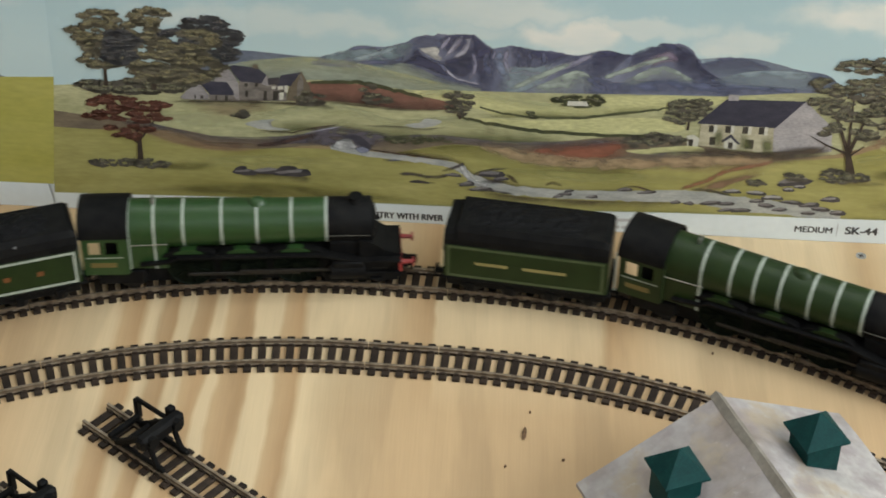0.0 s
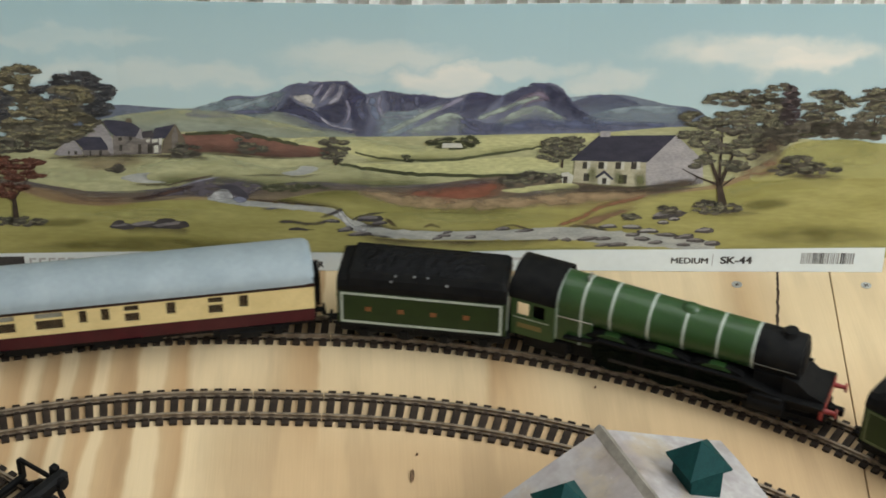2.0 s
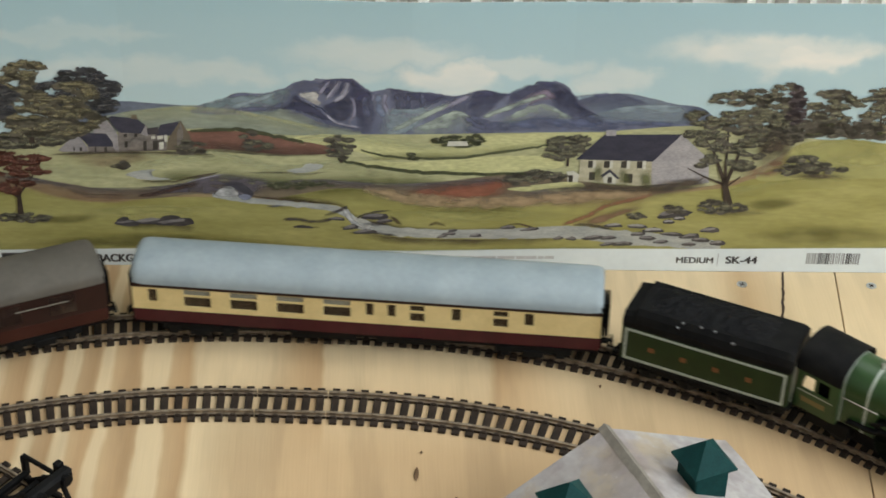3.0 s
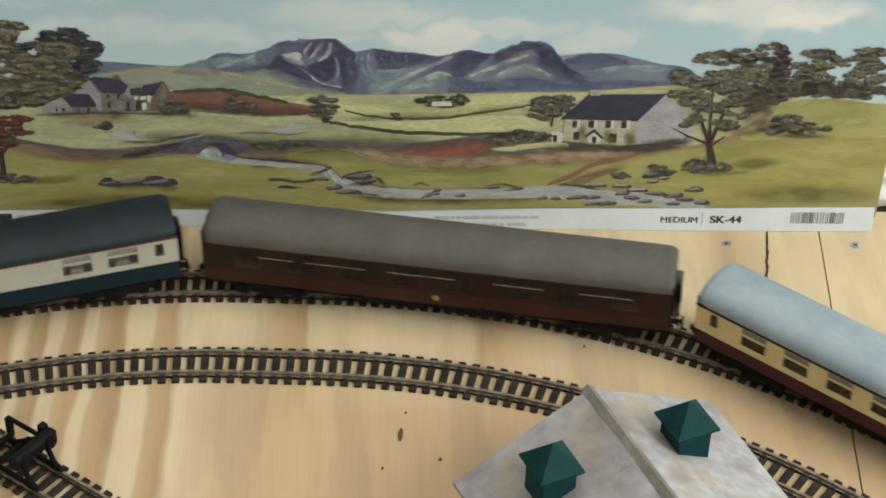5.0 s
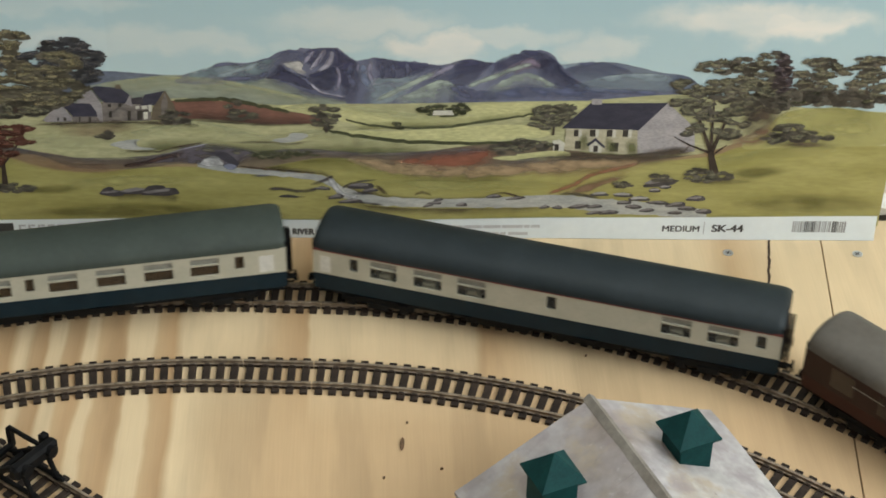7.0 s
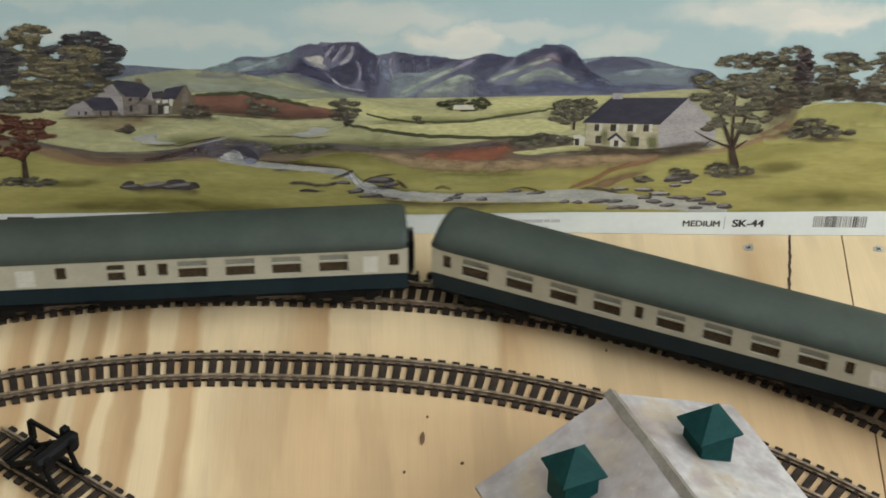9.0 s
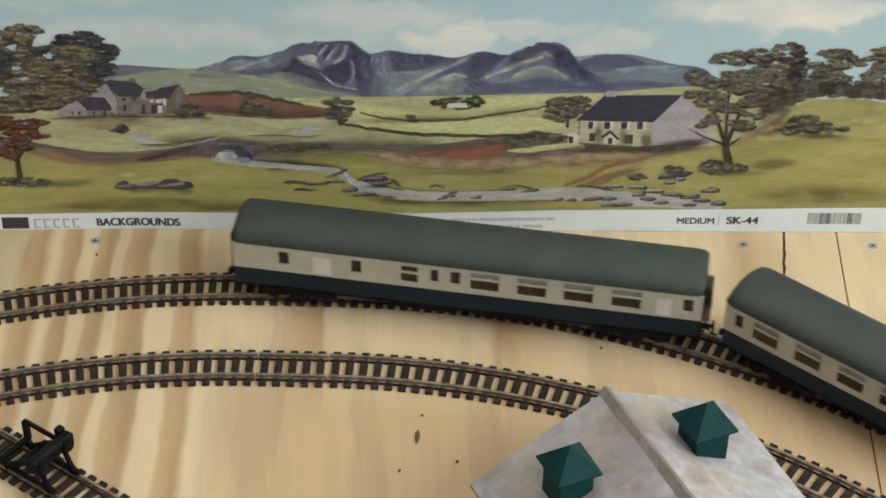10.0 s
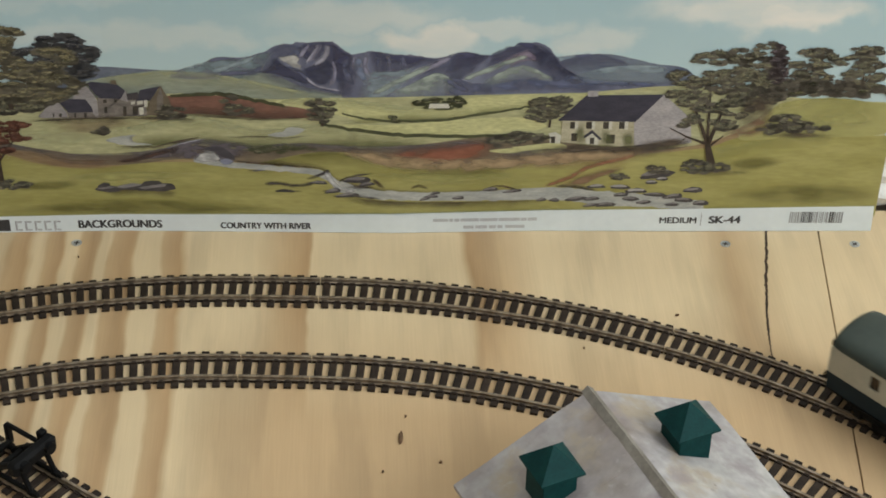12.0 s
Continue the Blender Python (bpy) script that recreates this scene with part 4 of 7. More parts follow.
hill("printed_pale_hill", [(97, 100.8), (122.8, 106.1), (151.5, 110.4), (179.8, 109.2), (207.9, 104.6)], 60, PALEHILL)
hill("printed_mountain", [(154.6, 109.2), (169, 113.1), (181.8, 117.7), (192.9, 118.8), (204, 121.5), (213.6, 126.9), (221.4, 127.7), (226.2, 129.2), (235.5, 127.7), (243.3, 130), (249.4, 125.4), (255, 121.5), (265, 123.9), (277.5, 121.5), (290.1, 120.8), (302.6, 118.8), (312, 120.8), (318.2, 122.3), (330.8, 120.4), (340.1, 124.6), (344.7, 126.2), (354, 128.5), (361.3, 126.2), (366.8, 120), (371.7, 114.2), (384.7, 105.4), (400.6, 103.4), (422.8, 102.3), (443.5, 100.8)], 70, MOUNT, 0.9)
hill("printed_foothill", [(148, 106.1), (170, 104.6), (192.2, 106.9), (208.1, 109.2), (226.7, 100.8), (248.8, 95.4)], 60, PALEHILL)
wash("printed_slope", [(154.5, 109), (171.9, 115), (182, 118.3), (193.8, 117.7), (203.2, 120.7), (212.5, 122.9)], [(154.3, 106.4), (171.5, 107.3), (186.9, 105.3), (199.5, 108.3), (204.3, 111.3), (209.8, 117.1)], P_TEAL, 0.95, 0.6)
stroke("printed_slope_shade", [(173, 107.3), (187.1, 108.6), (199.6, 109.8), (206.6, 113.5)], 4.3, P_SLATE)
stroke("printed_slope_shade", [(175.1, 116.1), (183.3, 118), (193.1, 117.4)], 3.0, P_SLATE)
stroke("printed_slope_light", [(203.1, 120), (193.7, 115.5), (184.2, 111.8), (176.3, 109.6)], 3.9, P_MIST)
wash("printed_spur", [(213.9, 117.2), (219.9, 112.9), (227.6, 110.4), (232.1, 103.8), (241.4, 99.1), (250.8, 97)], [(202.7, 108.3), (214.9, 103.3), (224.2, 99.7), (233.6, 97.2), (242.9, 95.4), (250.8, 94.7)], P_SLATE, 0.95, 0.5)
wash("printed_dome", [(210, 121.5), (214.2, 125.8), (218.8, 127.7), (223.8, 127.3), (227.4, 125.9)], [(213.3, 118.6), (217, 119.7), (221.7, 120.5), (224.8, 120.5), (227.9, 120.6)], P_SLATE, 0.95, 0.8)
soft("printed_crag", [(202.7, 109.1), (207.2, 113.5), (210.8, 119), (213, 119.7), (215.7, 115.7), (221.5, 112.5), (228.2, 110), (231.2, 104.9), (233.7, 101.6), (227.4, 102.7), (219.7, 105.6), (211.4, 108.8)], P_NAVY, 0.22, 0.5)
soft("printed_scree", [(213.6, 119.3), (218.6, 120.5), (223.9, 121.2), (226.3, 118.4), (225, 115.8), (227.7, 113.3), (225.5, 111.5), (220.3, 114)], P_SCREE, 0.22, 0.5)
wash("printed_summit", [(225.6, 125.6), (231.2, 128.5), (238, 129.3), (242.9, 128.9), (246.5, 126.1), (251.1, 122.2), (255.1, 120.4)], [(227.2, 118.7), (231, 119.5), (235.9, 120.3), (240.2, 118.9), (243.9, 114.5), (247.8, 107.6), (250.9, 102.1)], P_DARK, 0.9, 0.7)
stroke("printed_scree_streak", [(231.8, 127.8), (228.6, 123.1), (226, 118.7)], 3.0, P_LILAC)
stroke("printed_scree_streak", [(237.9, 128.2), (234.7, 122.4), (229.6, 115.9)], 3.4, P_LILAC)
stroke("printed_scree_streak", [(241.3, 127.5), (241.2, 123.2), (238.4, 118.1), (233.3, 113.7)], 3.9, P_PALE)
stroke("printed_scree_streak", [(236.7, 126.7), (232.9, 121), (229, 115.1)], 1.4, P_PALE)
soft("printed_bowl", [(226.7, 111.5), (231.5, 114.4), (237.7, 116.7), (243, 117.4), (244.8, 112.4), (244, 105.8), (240.5, 101.7), (234.3, 102), (230, 105.6)], P_NAVY, 0.22, 0.5)
wash("printed_flank", [(243.2, 127.9), (246.5, 125), (251.1, 121.5), (256.4, 119.7)], [(245.6, 102.1), (248.7, 99.9), (253, 99.9), (257.4, 101.5)], P_DARK, 0.9, 0.4)
stroke("printed_ridge_light", [(243.3, 118.2), (245.4, 112.4), (245, 106.5), (241.8, 100.6)], 2.6, P_LILAC)
stroke("printed_ridge_light", [(228.5, 107.8), (233.7, 102), (240.5, 99.5), (248.6, 98)], 1.7, P_PALE)
stroke("printed_ridge_shade", [(220.2, 112.5), (225.8, 110), (230, 104.5)], 3.0, P_SLATE)
stroke("printed_gully", [(252.6, 119), (251.3, 111), (254.9, 102.2)], 5.6, P_SLATE)
stroke("printed_gully", [(259.1, 120.1), (258.2, 113.2), (262.5, 103.7)], 6.0, P_BLUE)
stroke("printed_gully", [(256.4, 120.4), (254.7, 113.2)], 1.7, P_LILAC)
stroke("printed_gully", [(262.9, 121.6), (261.9, 114), (265, 105.2)], 3.0, P_LILAC)
wash("printed_crag_face", [(264.1, 123), (271.2, 122.7), (280.5, 121.4), (289.8, 119.7), (300.7, 118.7)], [(265.6, 109.6), (271.2, 108.9), (279, 109.4), (285.2, 112), (291.4, 115)], P_DARK, 1, 0.5)
stroke("printed_crag_streak", [(268.7, 120.9), (269.4, 116.2), (269, 110.4)], 3.4, P_SLATE)
stroke("printed_crag_streak", [(274.6, 121), (275.3, 116.3), (275, 110.4)], 3.4, P_SLATE)
stroke("printed_crag_streak", [(282.4, 121), (283, 116.3), (282.7, 110.5)], 3.4, P_SLATE)
wash("printed_mist", [(261.2, 109.6), (271.2, 110.4), (280.6, 110.8), (289.9, 114.6)], [(257.4, 96.3), (268.1, 94.9), (278.1, 99.4), (288.4, 107.6)], P_MIST, 0.7, 0.75)
wash("printed_far_flank", [(296, 117.5), (305.3, 119.8), (311.5, 121.7), (317, 122.4), (323.9, 121), (331.6, 120.4)], [(286.8, 109.1), (296.1, 111.3), (305.5, 110), (311.9, 105.6), (318, 109.3), (324.8, 112.3)], P_SLATE, 0.9, 0.6)
wash("printed_far_flank", [(310.2, 120.9), (317, 122.1), (323.9, 120.7), (330.7, 120)], [(307.3, 112.9), (311.9, 105.6), (319.9, 109.7), (324.7, 115.2)], P_DARK, 0.95, 0.2)
stroke("printed_spur_light", [(291.5, 109.5), (300.7, 115), (309.9, 119.8)], 3.9, P_LILAC)
stroke("printed_spur_light", [(265.6, 96), (276.9, 102.7), (288.4, 109.1), (298, 114.3)], 4.3, P_GREEN)
wash("printed_foot_shade", [(303.1, 107.7), (311.9, 105.6), (321.3, 102.7), (332.3, 102.1)], [(305.8, 94.4), (312.2, 93.8), (321.6, 94.6), (332.6, 95.4)], P_SLATE, 1, 0.8)
wash("printed_peak", [(330.7, 120.7), (334.6, 122.9), (340.7, 125.9), (342.9, 125.9), (346.8, 128.1), (353, 127.8), (357.8, 124.2), (362.7, 119.6)], [(328.2, 110.9), (335, 113.1), (341.1, 116.5), (345.7, 119.1), (350.3, 119.8), (355, 118.4), (359.9, 114.8)], P_DARK, 0.95, 0.5)
stroke("printed_peak_blush", [(338, 116.1), (345, 119.1), (351.8, 120.9), (356.3, 116.6)], 6.0, P_ROSE)
wash("printed_peak_flank", [(354.5, 128.1), (360.6, 124.6), (365.8, 119.2), (369.5, 114.5), (375.1, 109.8), (385.2, 104.8)], [(352.8, 119.1), (357.1, 113.3), (361.7, 109), (367.6, 105), (374.7, 101.7), (384.2, 100.3)], P_NAVY, 0.9, 0.35)
stroke("printed_indigo_base", [(323.9, 99.8), (346.5, 101.1), (368.4, 101.7), (393.7, 99.7)], 9.5, P_INDIGO)
stroke("printed_indigo_base", [(373.1, 106.9), (387.1, 103.7), (402.9, 102.3), (426.6, 101.4)], 4.7, P_INDIGO)
stroke("printed_lit_arc", [(316.2, 105.3), (324.3, 109), (333.5, 113.1), (342.6, 116.9), (351.2, 119.8)], 3.9, P_GREEN)
stroke("printed_arc_shade", [(341, 112.8), (346.4, 116.5), (355, 118.1)], 1.7, P_ROSE)
wash("printed_lit_dome", [(326, 102.8), (336.7, 109.5), (342.8, 112.5), (349, 113.6), (353.7, 112.6), (358.6, 109.7), (366.3, 105.4)], [(329.3, 98.4), (338.6, 102.2), (344.8, 104.4), (351, 104.9), (355.7, 104.2), (360.5, 103.1), (367.2, 101.3)], P_GREEN, 0.9, 0)
wash("printed_lit_cone", [(275.9, 96.4), (286.9, 102.5), (296.2, 107.3), (300.8, 109.2), (305.5, 108.5), (311.2, 104.9)], [(277.5, 90.5), (288.6, 91.7), (296.4, 92.9), (302.7, 95.9), (307.3, 97.8), (312.7, 98.2)], P_GREEN, 1, 0.1)
stroke("printed_cone_shade", [(305, 106.3), (311.3, 101.9), (319.6, 97.5)], 4.7, P_SLATE)
wash("printed_far_hill", [(364.9, 118.5), (373.6, 119.7), (382.8, 120.8), (390.6, 120.9), (398.5, 118.8), (408.1, 114.9)], [(369.4, 111.3), (377.3, 110.2), (386.6, 111.4), (392.7, 112.6), (402.1, 113), (409.9, 112.7)], P_SLATE, 0.9, 0.2)
wash("printed_far_hill", [(376, 106.2), (389.7, 111.1), (398.9, 113), (411.3, 113.8), (422.3, 113.5), (430.3, 111.4)], [(379.3, 103.3), (390.2, 104.1), (401.2, 104.2), (413.7, 104.3), (423.1, 104.4), (431, 104.4)], P_MIST, 0.85, 0.3)
hill("printed_field", [(-1.4, 85.4), (89.6, 90.7), (137.6, 93.8), (163.1, 95.4), (210.5, 92.3), (255.1, 93.8), (299.5, 94.6), (344, 95.4), (382, 96.1), (438.8, 100.8), (502.9, 93.1), (556.7, 90)], 20, FIELD2)
patch("printed_yellow_field", [(210.4, 89.2), (226.5, 93.1), (255, 92.3), (286.8, 87.7), (321.9, 86.1), (353.7, 87.7), (337.9, 83), (293.2, 79.2), (261.1, 76.9), (248.4, 81.5)], FIELD)
patch("printed_yellow_field", [(312.3, 92.3), (344, 94.6), (382, 95.4), (401, 96.1), (382.2, 90.7), (357, 85.4), (321.9, 86.1)], FIELD)
patch("printed_yellow_field", [(245.1, 75.3), (280.4, 76.1), (318.8, 79.2), (354, 79.2), (360.6, 71.5), (312.5, 68.4), (267.5, 70)], FIELD)
patch("printed_ploughed_field", [(147, 92.3), (166.2, 94.6), (191.5, 93.1), (210.4, 89.2), (229.4, 85.4), (233.1, 80.7), (203.6, 79.2), (178.1, 81.5), (152.7, 83)], REDFIELD)
patch("printed_green_field", [(119.6, 70), (139.3, 75.3), (162.1, 80.7), (177.9, 77.7), (203.2, 71.5), (235.5, 76.1), (267.4, 69.2), (312.5, 66.9), (338.3, 66.1), (280.3, 59.9), (202.7, 59.2), (150.9, 59.2)], FIELD2)
fade("printed_hill_shade", [(113.2, 104.6), (135.5, 107.7), (154.6, 109.2), (179.7, 107.7), (207.8, 101.5), (236.1, 95.4)], 9, G_PALE)
fade("printed_field_shade", [(152.6, 81.5), (178, 80), (203.6, 78.4), (232.4, 80)], -7, G_BROWN)
fade("printed_field_light", [(119.6, 70), (139.3, 75.3), (162.1, 80.3), (177.9, 77.7), (203.2, 71.5), (235.5, 75.7), (267.4, 69.2)], 7, G_PALE)
fade("printed_field_light", [(210.4, 89.2), (226.4, 92.7), (255, 91.9), (286.8, 87.3), (321.9, 86.1)], 6, G_PALE)
fade("printed_field_shade", [(248.3, 76.1), (274, 77.7), (299.6, 78.4), (331.5, 82.3), (353.7, 86.9)], -5, G_OLIVE)
fade("printed_field_shade", [(128.3, 59.2), (160.8, 62.3), (202.7, 59.2), (248, 60.7), (299.6, 62.3)], -8, G_OLIVE)
soft("printed_field_shade", [(81.8, 77.7), (107.5, 78.4), (139.3, 76.1), (119.5, 69.2), (87.2, 67.6)], G_EARTH, 0.6)
soft("printed_field_light", [(61.4, 67.6), (87.7, 73), (109.7, 67.6), (99.2, 59.2), (73.5, 60.7)], G_PALE, 0.6)
ribbon("printed_hedgerow", [(235.5, 76.9), (254.6, 72.3), (280.3, 69.2), (312.5, 67.6), (354.3, 68.4)], (1.8, 2.6, 2.0), HEDGE, 1.3)
ribbon("printed_hedgerow", [(248.5, 83), (267.6, 79.2), (299.6, 78.4), (331.5, 83), (356.9, 87.7), (375.8, 93.1)], (1.2, 1.6, 1.0), HEDGE, 1.0)
ribbon("printed_hedgerow", [(153.4, 93.8), (178.9, 95.4), (197.8, 92.3), (216.7, 87.7)], (1.6, 2.8, 1.6), HEDGE, 1.4)
hill("printed_bank", [(-1.4, 70), (73.4, 59.2), (101.9, 53.8), (134.4, 54.6), (160.7, 60.7), (196.1, 57.6), (235, 60.7), (273.8, 59.9), (328.6, 66.9), (364.1, 64.6), (409.6, 57.6), (457.8, 62.3), (504.9, 73.8)], 20, PURPLE)
soft("printed_red_soil", [(267.3, 55.3), (293.2, 61.5), (325.4, 65.3), (338.4, 62.3), (332.1, 52.2), (306.2, 46.9), (280.2, 47.6)], G_RED, 0.35)
hill("printed_earth_track", [(-1.4, 55.3), (66.7, 57.6), (91.7, 48.4), (124, 46.9), (160.1, 51.5), (202.2, 49.2), (247.8, 53.8), (299.7, 48.4), (345.1, 50.7), (393.6, 54.6), (441.9, 59.2), (473.2, 70)], 20, PATHINK)
patch("printed_wall_foot", [(332, 57.6), (354.6, 59.9), (373.9, 61.5), (372.5, 56.9), (345, 55.3)], FIELD)
hill("printed_meadow", [(-1.4, 57.6), (53.5, 55.3), (72.2, 49.2), (101, 44.5), (137.2, 48.4), (163.2, 49.2), (189.1, 46.9), (234.9, 56.9), (267.2, 53.8), (306.2, 46.9), (345.2, 47.6), (384.1, 50.7), (416.3, 54.6), (454.8, 59.2), (473.6, 66.1), (505.6, 67.6), (531.4, 67.6), (559.7, 67.6)], 10.5, GRASS)
patch("printed_right_hill", [(474, 65), (483.9, 76.1), (492.3, 87.7), (503, 91.5), (525.2, 92.7), (544.6, 90), (558.3, 86.9), (558.4, 70), (530, 66.5), (500, 66)], GRASS2)
soft("printed_meadow_shadow", [(35.4, 15.3), (115.5, 23.8), (187.7, 20.7), (220.4, 14.5), (114.4, 11.4)], G_SHADE)
soft("printed_meadow_shadow", [(463, 46.1), (474.8, 52.2), (494.1, 53.8), (504.4, 48.4), (479.1, 41.5)], G_SHADE, 0.6)
soft("printed_meadow_shadow", [(54.1, 33), (77.5, 37.6), (100.1, 35.3), (89.8, 29.9), (63.5, 29.1)], G_SHADE, 0.6)
soft("printed_meadow_shadow", [(463.9, 27.6), (509.1, 35.3), (562, 31.5), (563.7, 18.4), (491.2, 17.6)], G_SHADE, 0.7)
soft("printed_meadow_light", [(77.7, 39.2), (123.8, 43.8), (169.3, 43), (149.2, 34.5), (90.1, 33)], G_GLOW, 0.7)
soft("printed_meadow_light", [(254.1, 43), (299.7, 44.5), (358.4, 43), (381.4, 36.8), (319.4, 32.2), (273.6, 36.1)], G_GLOW, 0.7)
soft("printed_meadow_light", [(497.7, 81.5), (522.3, 90), (553.4, 86.1), (555.3, 71.5), (518, 71.5)], G_GLOW, 0.7)
soft("printed_earth_blush", [(40.8, 57.6), (73.1, 56.9), (104.7, 49.2), (137.3, 49.9), (117.2, 43), (71.9, 46.1)], G_EARTH, 0.6)
soft("printed_earth_blush", [(319.2, 48.4), (364.5, 53.8), (409.8, 55.3), (435.5, 57.6), (410.3, 46.1), (358.4, 43)], G_EARTH, 0.6)
soft("printed_earth_patch", [(368.6, 30.7), (387.8, 41.5), (407, 47.6), (413, 45.3), (396.4, 37.6), (383.1, 29.9)], G_EARTH, 0.5)
soft("printed_red_bank", [(461.3, 66.9), (477.7, 76.9), (491.3, 87.7), (490.2, 73.8), (481.9, 66.1)], G_EARTH, 0.4)
patch("printed_stream", [(115.1, 63.4), (120.8, 66.1), (131.6, 67.3), (128.1, 64.6), (131.8, 62.3), (140.7, 61.1), (126.8, 60.3)], WATER)
patch("printed_stream", [(206.3, 68.4), (214.8, 70.7), (218.1, 73.4), (227, 72.6), (223.7, 69.2), (214.6, 66.9)], WATER)
fade("printed_stream_bank", [(118.7, 59.9), (131.6, 59.6), (147.8, 59.9)], 2.0, G_BROWN)
fade("printed_stream_bank", [(183.7, 66.9), (203.1, 67.6), (215.9, 66.5), (228.8, 68.4)], 1.6, G_BROWN)
fade("printed_bank_shade", [(35.7, 67.6), (60.8, 62.3), (89.1, 55.3), (118.2, 54.6), (144.4, 57.6), (160.8, 61.5)], 5, G_PURPLE)
fade("printed_bank_shade", [(193, 59.2), (222.2, 62.3), (260.9, 60.7), (299.6, 62.3), (331.8, 65.3)], 6, G_PURPLE)
fade("printed_bank_shade", [(332.1, 53.8), (364.3, 57.6), (403.2, 57.6), (441.8, 59.9)], 6, G_PURPLE)
fade("printed_meadow_edge", [(192.3, 46.1), (215.3, 52.2), (238.1, 56.1), (267.2, 53), (306.2, 46.5), (345.2, 46.9)], 9, G_SHADE)
fade("printed_river_bank", [(182.7, 49.2), (208.6, 47.6), (234.6, 45.3), (247.4, 36.1), (273.5, 29.1), (312.9, 27.6), (345.7, 28.4)], -3, G_BROWN)
fade("printed_river_bank", [(247.1, 25.3), (280, 22.2), (319.5, 21.4), (365.6, 22.2)], 5, G_BROWN)
fade("printed_hill_edge", [(454.9, 57.6), (474, 61.5), (483.5, 63.8), (505.8, 66.1), (528.3, 66.1)], 8, G_GLOW)
fade("printed_hill_edge", [(492.3, 87.7), (503.1, 91.1), (525.2, 92.3), (544.6, 89.6)], 10, G_GLOW)
ribbon("printed_river", [(163.3, 50.7), (182.6, 47.6), (202.1, 46.1), (228, 43.8), (239.3, 39.9), (246, 33), (266.9, 27.6), (306.3, 25.7), (339.2, 26.1), (372, 26.8), (398.5, 23.8), (428.2, 21.4), (458.1, 18.4)], (3.0, 4.0, 3.5, 4.0, 6.0, 8.0, 6.5, 6.0, 7.5, 9.0, 10.0, 9.0, 6.0), WATER, 1.2)
soft("printed_bridge", [(119.5, 48.5), (136.3, 56), (152.8, 63.2), (169, 66.4), (181.7, 65.3), (195.9, 62.4), (202.2, 59.3), (194.6, 55), (188.7, 51.8), (180.8, 49.4), (168, 49.6), (152, 51.5), (135.8, 50.6)], P_BRIDGE, 0.22, 0.5)
stroke("printed_bridge_foot", [(120.2, 48.9), (132.7, 51.3), (145.9, 55.7), (156.4, 58.9)], 3.4, P_UMBER)
stroke("printed_bridge_line", [(140.3, 58.8), (152.8, 62.8), (169.6, 66.8)], 1.2, P_UMBER)
stroke("printed_parapet", [(146, 57.7), (159.2, 62.4), (172.1, 65.6)], 1.0, P_PALE)
sheet("printed_arch", curve([(169.8, 58.3), (175, 60.2), (180.1, 59.5), (183.8, 56.8), (186.8, 52.5), (186.1, 50.6), (181, 52.1), (174.8, 56.7)], 5, True), DARKARCH)
soft("printed_arch_water", [(163.5, 50.8), (166.3, 54.3), (170, 57.1), (174.2, 57.5), (177.3, 54.8), (179, 51.3), (177, 49.3), (167.9, 49.3)], P_WATER, 0.22, 0.5)
stroke("printed_arch_stone", [(168.4, 56.7), (172.2, 55.6), (175.4, 56)], 1.0, P_UMBER)
soft("printed_reflection", [(177.7, 51.3), (182.9, 52.1), (186.7, 49.8), (182.7, 47.4), (178.2, 48.6)], P_STEEL, 0.22, 0.5)


ROCKLIT = ink("lit_rock_ink", (0.19, 0.175, 0.18), (0.33, 0.305, 0.30), 160, island=0.4)


ROCKDARK = ink("dark_rock_ink", (0.05, 0.045, 0.05), (0.095, 0.085, 0.085), 160, island=0.3)
ROCKPALE = ink("pale_rock_ink", (0.36, 0.34, 0.34), (0.48, 0.46, 0.45), 160, island=0.2)


def rocks(stones, seed):
    """Each stone (x, z, half width, half height, paleness): a dark ragged body and a lit, slanting top."""
    random.seed(seed)
    for x, z, w, h, pale in stones:
        body = [(-1.05, -0.3), (-0.8, -0.75), (0.3, -0.85), (0.95, -0.6), (1.12, -0.05), (0.8, 0.5), (0.1, 0.78), (-0.6, 0.35)]
        cap = [(-0.92, -0.15), (-0.55, 0.32), (0.1, 0.7), (0.72, 0.45), (0.62, 0.02), (0.05, -0.12), (-0.45, -0.32)]
        k = random.uniform(-0.25, 0.3)
        shaped = [[(x + w * (u + random.uniform(-0.14, 0.14)), z + h * (v + k * u + random.uniform(-0.14, 0.14))) for u, v in ring_] for ring_ in (body, cap)]
        ob = sheet("printed_rock", shaped[0], ROCKDARK)
        top = shaped[1]
        if pale >= 0.15:
            sheet("printed_rock_top", top, ROCKPALE if pale > 0.75 else ROCKLIT, ob)



fade("printed_rock_shade", [(109.4, 29.1), (125.9, 29.9), (142.2, 29.1), (152.6, 27.6)], 5, G_BROWN)
stroke("printed_river_edge", [(184.8, 50.6), (200.2, 48.7), (219.5, 46.9), (234.3, 45.9)], 1.4, P_UMBER)
stroke("printed_river_edge", [(193.5, 43.6), (204.8, 44)], 1.7, P_SLATE)
stroke("printed_river_edge", [(202.8, 34.5), (211, 34.9), (222.3, 33.4), (233.8, 36.3)], 3.0, P_STONE)
stroke("printed_river_edge", [(215, 29), (224.8, 29.4)], 1.7, P_STONE)
stroke("printed_river_edge", [(227.3, 37.9), (236.2, 41.5), (240.8, 44.7)], 3.0, P_STONE)
stroke("printed_river_edge", [(245.2, 35.6), (251.7, 39.7), (266, 42.6)], 1.7, P_STONE)
stroke("printed_river_edge", [(250, 32.5), (266, 32.6)], 3.4, P_STONE)
stroke("printed_river_edge", [(236, 29.9), (246.7, 29.6)], 3.0, P_STONE)
